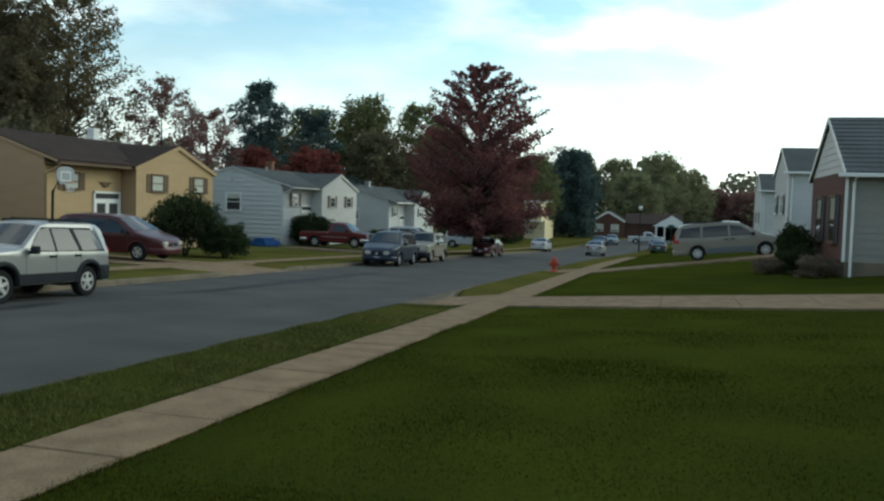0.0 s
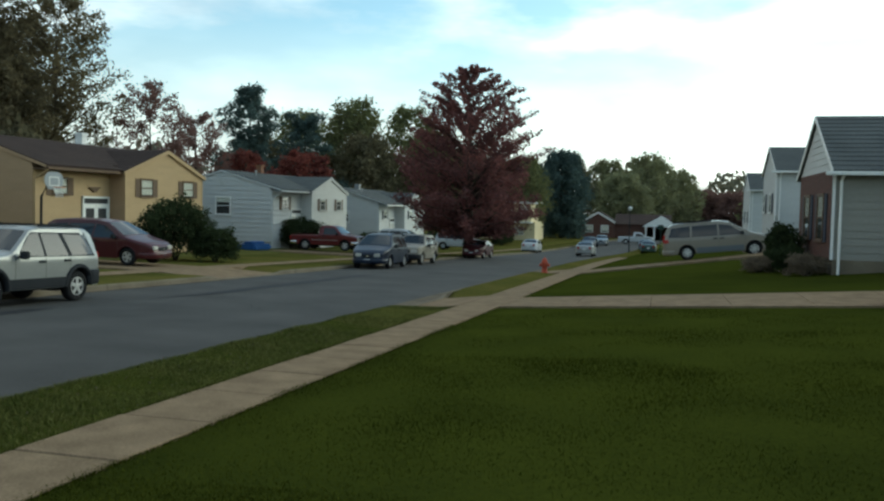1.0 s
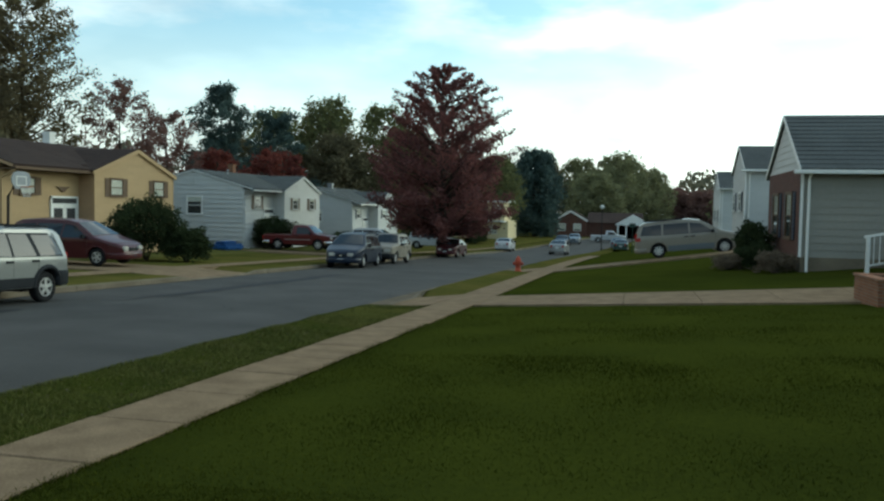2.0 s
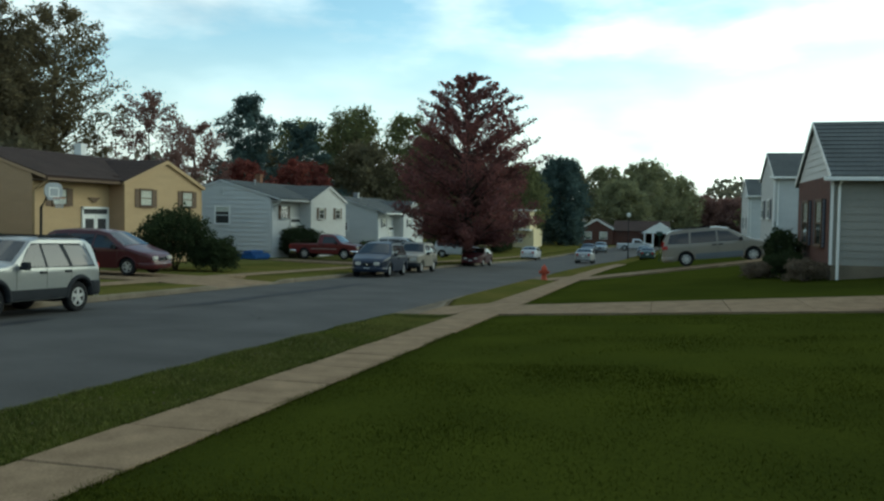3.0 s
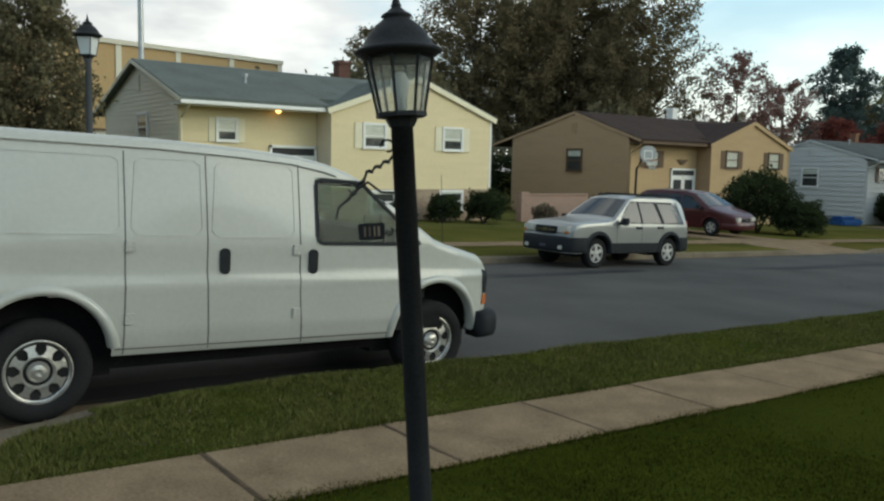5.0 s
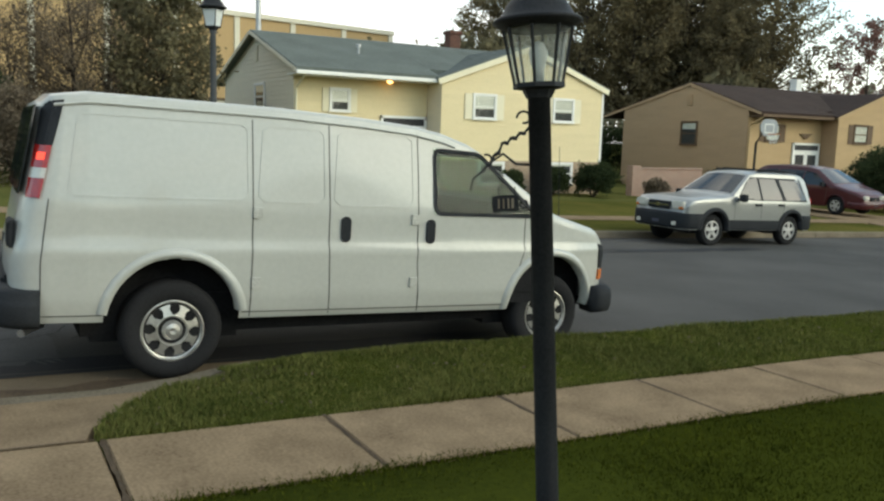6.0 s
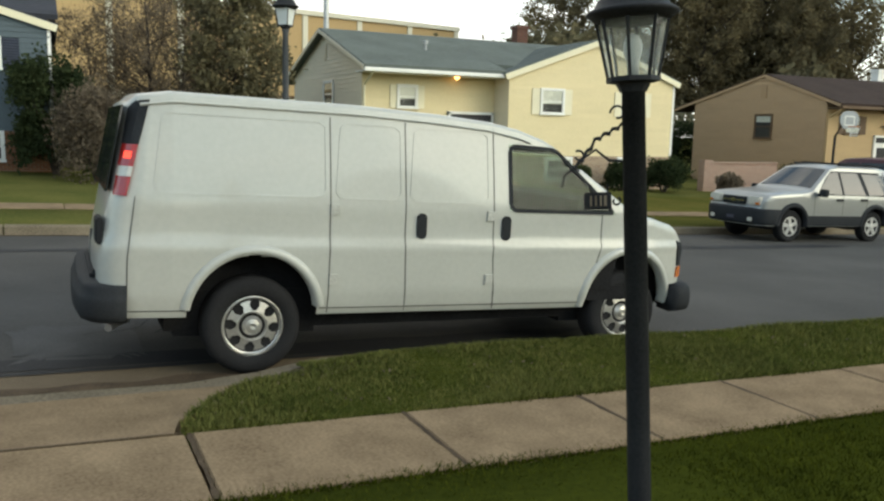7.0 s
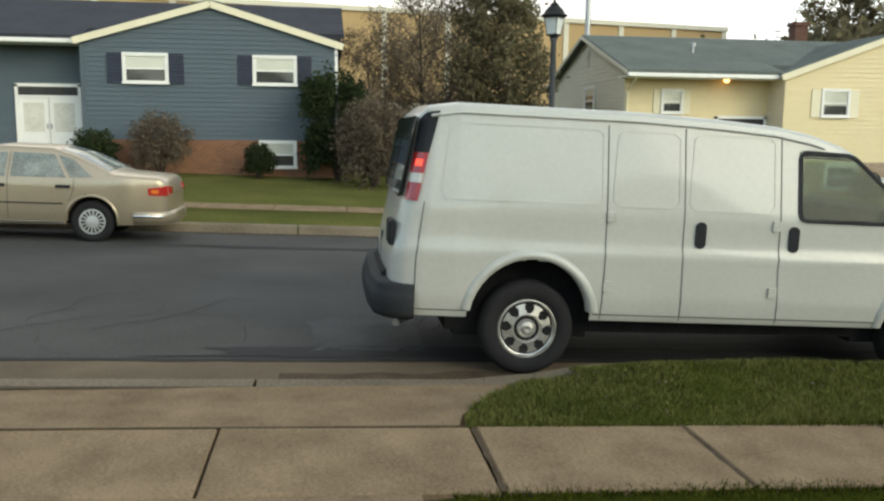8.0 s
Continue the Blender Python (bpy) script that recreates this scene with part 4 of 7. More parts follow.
def spec_minivan(**k):
    S = dict(rear=-1.05, front=3.98, belt=1.0, crease=.75, tumble=.36, wheel=.335, arch=.39, axles=(0, 3.0), tyre=.22, round=.09, lean=.14,
             top=[(-1.05, .95), (-1.0, 1.25), (-.85, 1.58), (-.55, 1.7), (.2, 1.75), (1.5, 1.73), (1.95, 1.65), (2.9, 1.1), (3.1, 1.04), (3.7, .88), (3.92, .76), (3.98, .55)],
             plan=[(-1.05, .76), (-.95, .86), (-.4, .95), (2.8, .96), (3.5, .88), (3.88, .72), (3.98, .58)], sill=[(-1.1, .3), (4, .27)],
             side_glass=[[(1.5, 1.06), (2.62, 1.06), (1.98, 1.5), (1.5, 1.58)], [(.25, 1.06), (1.42, 1.06), (1.42, 1.58), (.3, 1.58)], [(-.82, 1.1), (.17, 1.06), (.2, 1.58), (-.66, 1.53)]],
             screens=[(2.0, 2.82, "windscreen")], seams=[[(1.46, .35), (1.46, 1.62)], [(.2, .75), (.2, 1.62)], [(2.6, .45), (2.62, 1.04)]], handles=[(1.6, .93, .2, .05), (1.3, .93, .2, .05)], mirror=(2.5, 1.06))
    S.update(k)
    return S


def spec_sedan(**k):
    S = dict(rear=-1.1, front=3.68, belt=.93, crease=.68, tumble=.42, wheel=.315, arch=.37, axles=(0, 2.72), tyre=.21, round=.08, lean=.05,
             top=[(-1.1, .78), (-1.06, .95), (-.95, 1.0), (-.3, 1.04), (.25, 1.3), (.6, 1.4), (1.3, 1.41), (1.65, 1.36), (2.4, 1.0), (2.6, .96), (3.35, .8), (3.6, .7), (3.68, .52)],
             plan=[(-1.1, .62), (-1.0, .76), (-.5, .86), (2.4, .88), (3.1, .83), (3.5, .7), (3.68, .5)], sill=[(-1.1, .28), (4, .25)],
             side_glass=[[(1.22, .97), (2.14, .97), (1.64, 1.27), (1.22, 1.32)], [(.36, .97), (1.14, .97), (1.14, 1.32), (.56, 1.31)], [(-.02, .99), (.3, .97), (.5, 1.3), (.3, 1.25)]],
             screens=[(1.7, 2.36, "windscreen"), (-.24, .5, "rear_window")], seams=[[(1.18, .35), (1.18, 1.34)], [(.32, .62), (.25, .8), (.25, .95)], [(2.2, .4), (2.2, .95)]],
             handles=[(1.05 - .65, .84, .2, .045), (1.32, .84, .2, .045)], mirror=(2.05, .98))
    S.update(k)
    return S


def spec_pickup(**k):
    S = dict(rear=-1.15, front=4.0, belt=1.1, crease=.85, tumble=.35, wheel=.37, arch=.45, axles=(0, 3.05), tyre=.24, round=.06, lean=0,
             top=[(-1.15, 1.06), (1.02, 1.06), (1.06, 1.15), (1.14, 1.72), (1.3, 1.76), (2.0, 1.75), (2.25, 1.68), (2.85, 1.17), (3.0, 1.13), (3.8, 1.03), (3.95, .95), (4.0, .7)],
             plan=[(-1.15, .9), (-1.0, .94), (3.6, .95), (3.9, .9), (4.0, .8)], sill=[(-1.2, .42), (4, .4)],
             side_glass=[[(1.42, 1.14), (2.6, 1.16), (2.2, 1.58), (1.42, 1.62)]], screens=[(2.3, 2.8, "windscreen")], seams=[[(1.3, .5), (1.3, 1.6)], [(2.6, .55), (2.6, 1.12)], [(1.04, .5), (1.04, 1.05)]],
             handles=[(1.5, 1.0, .2, .06)], mirror=(2.5, 1.14))
    S.update(k)
    return S


# the white panel van by the kerb: clear cab glass, an empty dark cab behind it
def white_van():
    HINGE = material("weathered_hinge", (.42, .42, .385), .6, vary=.2, fine=50)
    S = dict(rear=-1.07, front=4.22, belt=1.3, crease=1.0, tumble=.16, wheel=.375, arch=.485, axles=(0, 3.43), tyre=.25, round=.075, lean=.17, crown=.02, profile=[(.40, -.07), (.50, -.022), (.575, -.012), (.61, 0), (.94, .006), (.985, .012), (1.05, -.014), (1.15, -.02), (1.6, -.024), (2.2, -.04)], arch_up=.085, n=110, nz=34, rim="holes",
             top=[(-1.07, 2.0), (-1.0, 2.05), (-.6, 2.09), (.8, 2.09), (1.5, 2.065), (1.95, 2.035), (2.25, 1.985), (2.5, 1.91), (2.62, 1.85), (3.40, 1.34), (3.55, 1.29), (3.95, 1.19), (4.08, 1.12), (4.16, 1.0), (4.22, .7)],
             plan=[(-1.07, .84), (-1.04, .89), (-.98, .945), (-.88, .98), (-.6, 1.0), (3.2, 1.0), (3.7, .975), (4.0, .92), (4.15, .82), (4.22, .70)], sill=[(-1.0, .47), (4.3, .43)],
             side_glass=[[(2.14, 1.30), (3.24, 1.29), (2.60, 1.84), (2.14, 1.86)]], glass=CAB_GLASS, screens=[(2.66, 3.36, "windscreen")], screen=(2.68, 3.34),
             cut=[[(2.145, 1.305), (3.22, 1.295), (2.595, 1.835), (2.145, 1.85)]], arch_trim="body", arch_wide=.06,
             seams=[[(.565, .47), (.565, 1.98)], [(1.215, .47), (1.19, 1.0), (1.19, 1.98)], [(2.03, .46), (1.99, .9), (1.99, 1.97)], [(2.93, .45), (3.02, .75), (3.09, 1.0), (3.09, 1.3)], [(-.9, .5), (-.9, 1.34)], [(-.9, .52), (-.5, .52)], [(.5, .51), (2.93, .49)]],
             )
    S["plates"] = [("hinge", HINGE, [(s - .035, z - .04), (s + .035, z - .04), (s + .035, z + .04), (s - .035, z + .04)], .016) for s, z in ((.6, 1.28), (.6, .74), (1.96, 1.25), (1.96, .72))]
    body = paint("white_van_paint", (.43, .435, .40), .28, .6, .05)
    m = pose(-6.88, 0, slope(0) + .012, -1.83 - .45, 0, -.5)
    root = vehicle(S, m, "panel_van", "white panel van with dark bumpers parked at the kerb", "van", body)
    for side in (-1, 1):
        # pressed panel outlines, waist crease, roof gutter
        for a, b, zb in ((-.76, .53, 1.37), (.61, 1.15, 1.36), (1.23, 1.94, 1.35)):
            e = .05
            q = [(a + e, zb), (b - e, zb), (b, zb + e), (b, 1.90), (b - e, 1.94), (a + e + .04, 1.94), (a + .04, 1.9), (a, zb + e), (a + e, zb)]
            part("pressed_panel", line_on(S, q, side, .013, .0045), body, root)
        bm = bmesh.new()
        tube(bm, [skin(S, s, table(S["top"], s) - .075, side, .006) for s in [-.95 + .1 * i for i in range(34)]], .013, 6)
        part("roof_gutter", bm, body, root)
        # window surround and cab interior
        part("window_frame", line_on(S, [(2.19, 1.305), (3.20, 1.30), (3.17, 1.345), (2.62, 1.815), (2.56, 1.835), (2.19, 1.845), (2.15, 1.80), (2.15, 1.35), (2.19, 1.305)], side, .032, .010), TRIM, root)
        # near-black lining sheets: the cab's shade is put into their colour
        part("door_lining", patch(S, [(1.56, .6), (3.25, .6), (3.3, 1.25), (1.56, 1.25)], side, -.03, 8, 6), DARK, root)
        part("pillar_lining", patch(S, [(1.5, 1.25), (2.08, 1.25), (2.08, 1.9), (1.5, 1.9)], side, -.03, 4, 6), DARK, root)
        # rear corner: black pillar and tall lamp
        part("rear_pillar", patch(S, [(-1.068, 1.70), (-.92, 1.70), (-.86, 2.02), (-1.068, 2.0)], side, .006, 6, 6), TRIM, root)
        lamp = part("tail_lamp", patch(S, [(-1.066, 1.34), (-.965, 1.34), (-.925, 1.70), (-1.066, 1.70)], side, .016, 6, 6, .04), LAMP_RED, root)
        part("reversing_lens", patch(S, [(-1.065, 1.475), (-.951, 1.475), (-.943, 1.545), (-1.065, 1.545)], side, .019, 6, 2, .03), LAMP_CLEAR, lamp)
        part("brake_lens", patch(S, [(-1.035, 1.60), (-.975, 1.60), (-.97, 1.65), (-1.035, 1.65)], side, .019, 3, 2, .03), LAMP_LIT, lamp, "brake lamp glowing red")
        # headlamp and indicator
        part("headlamp", patch(S, [(4.06, .80), (4.17, .80), (4.13, 1.02), (4.03, 1.04)], side, .015, 4, 4, .04), TRIM, root)
        part("indicator", patch(S, [(4.05, .69), (4.16, .69), (4.17, .79), (4.06, .79)], side, .02, 4, 3, .04), LAMP_AMBER, root)
    rows = [(-.70, .66), (-.35, .80), (0, .84), (.35, .80), (.70, .66)]
    part("rear_bumper", swept([(.985, -.90), (.985, -.98), (.965, -1.07), (.92, -1.13), (.84, -1.17), (.5, -1.2), (.2, -1.205)], [(-.14, .44), (-.02, .44), (.025, .46), (.04, .50), (.04, .60), (.03, .63), (.012, .645), (.012, .69), (-.005, .71), (-.14, .71)], -1), TRIM, root, smooth=True)
    part("bumper_step", boxes((-.62, .62, -1.13, -1.02, .69, .76), bevel=.02), TRIM, root)
    part("front_bumper", swept([(.985, 3.96), (.98, 4.06), (.955, 4.15), (.90, 4.21), (.80, 4.26), (.4, 4.31), (.2, 4.32)], [(-.2, .38), (-.03, .37), (.02, .39), (.035, .44), (.035, .54), (.02, .60), (-.01, .63), (-.2, .63)], 1), TRIM, root, smooth=True)
    for side in (-1, 1):
        for s, z in ((1.33, 1.16), (2.11, 1.15)):
            bm = bmesh.new()
            x = half_width(S, s, z)
            ring = [(s + .042 * math.cos(a), z + math.copysign(.062, math.sin(a)) + .042 * math.sin(a)) for a in [math.pi * (i + .5) / 10 for i in range(20)]]
            prism(bm, ring, "x", x - .04, x + .018)
            for v in bm.verts:
                v.co.x *= side
            bmesh.ops.recalc_face_normals(bm, faces=bm.faces)
            part("door_handle", bm, TRIM, root)
    part("grille", boxes((-.62, .62, 4.14, 4.25, .70, .98), bevel=.02), TRIM, root)
    for s in (-1, 1):
        bm = bmesh.new()
        a, b = sorted((s * .04, s * .81))
        box(bm, a, b, -1.118, -1.105, 1.36, 1.97)
        for v in bm.verts:
            v.co.y += .17 * (v.co.z - .9)
        part("rear_window", bm, CAR_GLASS, root)
    part("rear_door_seam", boxes((-.008, .008, -1.108, -1.09, .5, 1.0)), SEAM, root)
    part("plate_recess", boxes((.50, .82, -1.10, -1.05, .98, 1.17), bevel=.012), TRIM, root)
    # cab
    part("seat", boxes((.18, .78, 1.75, 2.3, .62, 1.0), (.2, .76, 1.68, 1.86, .9, 1.72), bevel=.05), SEAT, root)
    part("seat", boxes((-.78, -.18, 1.75, 2.3, .62, 1.0), (-.76, -.2, 1.68, 1.86, .9, 1.72), bevel=.05), SEAT, root)
    bm = bmesh.new()
    prism(bm, [(2.86, .78), (3.34, .78), (3.34, 1.30), (3.22, 1.38), (3.0, 1.44), (2.88, 1.40), (2.84, 1.22)], "x", -.9, .9)
    part("dashboard", bm, TRIM, root)
    bm = bmesh.new()
    lathe(bm, [(.17, -.012), (.19, 0), (.17, .012), (.165, 0), (.17, -.012)], 24, Mx.Translation((-.45, 2.78, 1.2)) @ Mx.Rotation(radians(62), 4, "X"))
    part("steering_wheel", bm, TRIM, root)
    # bulkhead coloured near black for the dark of the cab
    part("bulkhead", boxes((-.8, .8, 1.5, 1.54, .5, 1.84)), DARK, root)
    part("headlining", top_patch(S, 1.5, 2.6, .9, -.06), SEAT, root)
    part("cab_floor", boxes((-.95, .95, 1.5, 3.5, .5, .63)), DARK, root)
    part("windscreen_wiper", boxes((.1, .75, 3.36, 3.39, 1.372, 1.392), (-.7, -.05, 3.36, 3.39, 1.372, 1.392)), TRIM, root)
    bm = bmesh.new()
    tube(bm, [(.78, 3.62, 1.22), (.79, 3.55, 1.95)], [.004, .002], 5)
    part("aerial", bm, TRIM, root)
    bm = bmesh.new()
    tube(bm, [(.3, -.85, .32), (.5, -.95, .33), (.62, -1.0, .33)], .03, 8)
    part("exhaust_pipe", bm, STEEL, root)
    # the far door's mirror stands clear of the cab glass
    bm = bmesh.new()
    box(bm, -1.28, -1.06, 3.0, 3.1, 1.28, 1.55, .03)
    box(bm, -1.08, -.98, 3.02, 3.08, 1.36, 1.42)
    part("door_mirror", bm, TRIM, root)


white_van()


def stand(x, y, head, dx=0.0, lift=None):
    """Pose of a parked car: its middle line at x, its rear axle at y, heading 'n', 's', 'e' or degrees."""
    turn = {"n": 0, "s": 180, "e": -90, "w": 90}.get(head, head)
    z = slope(y) + .025 if lift is None else lift
    p = math.degrees(math.atan(slope(y + 1) - slope(y)))
    return pose(x, y, z, p if head == "n" else -p if head == "s" or turn > 135 else 0, 0, turn)


SILVER = material("silver_paint", (.29, .295, .285), .34, vary=.06, scale=1.2, fine=25, bump=.01, metal=.5, coat=.4)
GOLD = material("champagne_paint", (.40, .33, .235), .32, vary=.06, scale=1.2, fine=25, bump=.01, metal=.65, coat=.5)
# opaque glass; reflected and see-through brightness is put into its mottled grey
PALE_GLASS = material("painted_reflection_glass", (.17, .19, .175), .06, vary=.5, scale=4, bump=0, spec=.6)
MAROON = paint("maroon_paint", (.06, .01, .013), .35)
NAVY = paint("dark_blue_paint", (.010, .017, .034), .35, .12)
REDP = paint("red_paint", (.10, .012, .012), .4)
BEIGEP = paint("pewter_paint", (.235, .21, .17), .35)
WHITEP = paint("white_car_paint", (.45, .46, .46), .4)
BLUEGREY = paint("blue_grey_paint", (.13, .15, .165), .35)
DKGREEN = paint("dark_green_paint", (.03, .06, .05), .3)

S = spec_suv(arch_trim=GREY_TRIM, arch_wide=.09)
S["plates"] = [("side_cladding", GREY_TRIM, [(.44, .37), (2.2, .37), (2.2, .60), (.44, .60)], .02), ("rear_cladding", GREY_TRIM, [(-.82, .4), (-.46, .4), (-.5, .66), (-.82, .68)], .02), ("front_cladding", GREY_TRIM, [(3.06, .4), (3.42, .4), (3.40, .72), (3.0, .70)], .02), ("window_band", TRIM, [(-.60, 1.055), (1.94, 1.065), (1.40, 1.60), (-.44, 1.60)], .0035)]
S["blocks"] = ends(S, .38, .74, GREY_TRIM, (.8, 1.15), (.79, .96), (.80, .98)) + [("turn_signal", LAMP_AMBER, (q * .68 - .05, q * .68 + .05, 3.44, 3.535, .81, .87), .01) for q in (-1, 1)] + [("grille_bar", CHROME, (-.34, .34, 3.53, 3.545, .86, .885), .004)] + [("roof_rail", TRIM, (s * .62 - .02, s * .62 + .02, -.3, 1.1, 1.72, 1.77), .012) for s in (-1, 1)] + [("cross_bar", TRIM, (-.62, .62, y - .03, y + .03, 1.765, 1.79), .01) for y in (.0, .85)]
S["blocks"] += [("fog_lamp", LAMP_CLEAR, (s * .56 - .07, s * .56 + .07, 3.56, 3.58, .44, .53), .01) for s in (-1, 1)]
vehicle(S, stand(-13.80, 15.97, "s"), "sports_utility_car", "silver sport utility car with dark lower cladding at the kerb", "car", SILVER)

S = spec_sedan(rim="cap", glass=PALE_GLASS)
S0 = S
S["blocks"] = ends(S, .30, .5, GOLD, (.74, .88), (.5, .62), (.55, .68), plate=False) + [("bumper_strip", CHROME, lambda: swept([(table(S0["plan"], q) + .024, q) for q in (-.6, -.8, -.92, -1.02)] + [(.60, -1.10), (.5, -1.135), (.25, -1.155)], [(-.01, .40), (.008, .40), (.008, .435), (-.01, .435)], -1), 0)]
S["plates"] = [("tail_lens", LAMP_RED, [(-1.08, .73), (-.82, .735), (-.80, .84), (-1.07, .88)], .012), ("amber_lens", LAMP_AMBER, [(-.96, .765), (-.86, .77), (-.85, .815), (-.96, .82)], .016), ("rub_strip", TRIM, [(.4, .575), (2.3, .575), (2.3, .592), (.4, .592)], .012), ("sill_strip", CHROME, [(.4, .285), (2.3, .285), (2.3, .31), (.4, .31)], .01)]
vehicle(S, stand(-13.68, -5.06, "s"), "saloon_car", "champagne gold saloon car parked at the kerb", "car", GOLD)

S = spec_minivan()
S["blocks"] = ends(S, .28, .52, MAROON, (.85, 1.2), (.56, .7), (.6, .76))
vehicle(S, stand(-22.6, 28.0, "e", lift=ground_z(-21.5, 28) + .02), "minivan", "maroon minivan nose-out on a house drive", "minivan", MAROON)

S = spec_minivan()
S["blocks"] = ends(S, .28, .5, NAVY, (.85, 1.2), (.56, .7), (.6, .76)) + [("roof_rail", TRIM, (s * .66 - .02, s * .66 + .02, -.4, 1.2, 1.74, 1.79), .01) for s in (-1, 1)]
vehicle(S, stand(-13.80, 41.3, 184), "minivan", "dark blue minivan parked nose south along the kerb", "minivan", NAVY)

S = spec_suv(top=[(-.85, .98), (-.8, 1.3), (-.72, 1.55), (-.6, 1.66), (-.2, 1.72), (1.2, 1.71), (1.4, 1.66), (2.0, 1.18), (2.2, 1.13), (3.2, 1.05), (3.45, .98), (3.5, .66)])
S["blocks"] = ends(S, .36, .62, GREY_TRIM, (.8, 1.15), (.68, .86), (.7, .86)) + [("roof_rail", TRIM, (s * .62 - .02, s * .62 + .02, -.3, 1.1, 1.74, 1.79), .012) for s in (-1, 1)]
vehicle(S, stand(-13.80, 47.6, "s"), "sports_utility_car", "pewter sport utility car parked behind a dark minivan", "car", BEIGEP)

S = spec_sedan(rim="five")
S["blocks"] = ends(S, .28, .48, MAROON, (.72, .92), (.5, .6), (.55, .68))
vehicle(S, stand(-13.6, 64.0, "s"), "saloon_car", "dark maroon saloon car under the red tree", "car", MAROON)

S = spec_pickup()
S["blocks"] = ends(S, .42, .66, CHROME, (.75, 1.0), (.72, .98), (.74, .95))
S["plates"] = [("rub_strip", STEEL, [(.55, .72), (2.5, .72), (2.5, .77), (.55, .77)], .012)]
vehicle(S, stand(-24.6, 55.6, "e", lift=ground_z(-24, 53) + .02), "pickup_truck", "red pickup truck on a drive before the white house", "pickup truck", REDP)

S = spec_minivan(rim="seven")
S["blocks"] = ends(S, .28, .5, BEIGEP, (.85, 1.2), (.56, .7), (.6, .76)) + [("roof_rail", TRIM, (s * .66 - .02, s * .66 + .02, -.6, 1.2, 1.74, 1.79), .01) for s in (-1, 1)]
S["plates"] = [("side_cladding", BLUEGREY, [(.44, .29), (2.55, .29), (2.55, .56), (.44, .56)], .012), ("tail_lens", LAMP_RED, [(-1.02, .85), (-.8, .85), (-.82, 1.02), (-.99, 1.02)], .012)]
SIENNA_Z = ground_z(1.32, 40.3)
vehicle(S, pose(1.45, 41.1, SIENNA_Z + .05, math.degrees(math.atan(.105)), 0, -90), "minivan", "two-tone pewter minivan nose-up on a sloping drive", "minivan", BEIGEP)

far_cars = [("saloon_car", "white saloon car seen from behind at the far kerb", "s", WHITEP, "n", -13.4, 88, 0),
            ("saloon_car", "silver saloon car parked at the near kerb", "s", SILVER, "n", -6.9, 80.5, 0),
            ("saloon_car", "silver saloon car on a drive beside the red tree", "s", BLUEGREY, "e", -22.5, 69.5, 1),
            ("sports_utility_car", "white sport utility car on a far drive", "u", WHITEP, "e", -20.5, 79.0, 1),
            ("minivan", "white minivan on a drive behind other cars", "m", WHITEP, "e", -25.5, 76.5, 1),
            ("saloon_car", "dark blue saloon car far along the street", "s", NAVY, "s", -9.0, 112, 0),
            ("saloon_car", "blue-grey saloon car far along the street", "s", BLUEGREY, "s", -8.0, 121, 0),
            ("pickup_truck", "white pickup truck at the street's far end", "p", WHITEP, "e", -5.0, 128, 0),
            ("saloon_car", "pale saloon car at the far near-side kerb", "s", BLUEGREY, "n", -1.7, 104, 0),
            ("saloon_car", "dark green saloon car at the far near-side kerb", "s", DKGREEN, "n", -1.2, 97.5, 0)]
for nm, lb, ty, col, hd, x, y, lawn in far_cars:
    S = {"s": spec_sedan, "u": spec_suv, "m": spec_minivan, "p": spec_pickup}[ty](n=34, nz=10)
    S["blocks"] = ends(S, .3, .52, col if ty != "u" else GREY_TRIM)
    vehicle(S, stand(x, y, hd, lift=(ground_z(x, y) if lawn else slope(y)) + .03), nm, lb, {"s": "car", "u": "car", "m": "minivan", "p": "pickup truck"}[ty], col)


# ---- pavements and drives ----
near = [-.70 + 1.265 * i for i in range(0, 60)]
slabs("pavement", "cracked buff concrete pavement slabs between lawn and verge", WALK_E[0], WALK_E[1], near)
slabs("pavement", "buff concrete pavement slabs crossing the drive", WALK_E[0], WALK_E[1], [-7.97, -6.51, -5.05, -3.59, -2.13, -.72])
slabs("pavement", "narrow concrete pavement across the street", WALK_W[0], WALK_W[1], [-30 + 1.52 * i for i in range(86)])
paved("driveway_apron", "stained concrete drive apron at a dropped kerb", KERB_E + .305, WALK_E[0] - .012, -5.3, -.78, 1, 1, flare=.46, drop_to=("low", .05))
paved("driveway", "buff concrete drive beside the lawn", WALK_E[1] + .012, 8, -5.2, -1.1, 4, 1)
paved("garden_path", "buff concrete garden path climbing from the pavement", WALK_E[1] + .012, 6.9, 18.35, 21.45, 6, 1)
paved("path_apron", "concrete apron from garden path to street", KERB_E + .155, WALK_E[0] - .012, 18.0, 21.6, 1, 1, flare=.12, drop_to=("low", .035))
paved("driveway", "pale concrete drive rising to a neighbour's house", WALK_E[1] + .012, 8.8, 38.2, 42.6, 4, 1)
paved("driveway_apron", "concrete apron of the neighbour's drive", KERB_E + .155, WALK_E[0] - .012, 38.3, 42.5, 1, 1, flare=.12, drop_to=("low", .035))
paved("driveway", "pale concrete drive before the tan house", -25.8, WALK_W[0] - .012, 25.6, 29.8, 3, 1)
paved("driveway_apron", "pale concrete apron of the tan house's drive", WALK_W[1] + .012, KERB_W - .155, 25.4, 29.9, 1, 1, flare=-.18, drop_to=("high", .035))
paved("driveway", "pale concrete drive before the white house", -25.8, WALK_W[0] - .012, 51, 54, 3, 1)
paved("driveway_apron", "pale concrete apron of the white house's drive", WALK_W[1] + .012, KERB_W - .155, 50.6, 54, 1, 1, flare=-.15, drop_to=("high", .035))


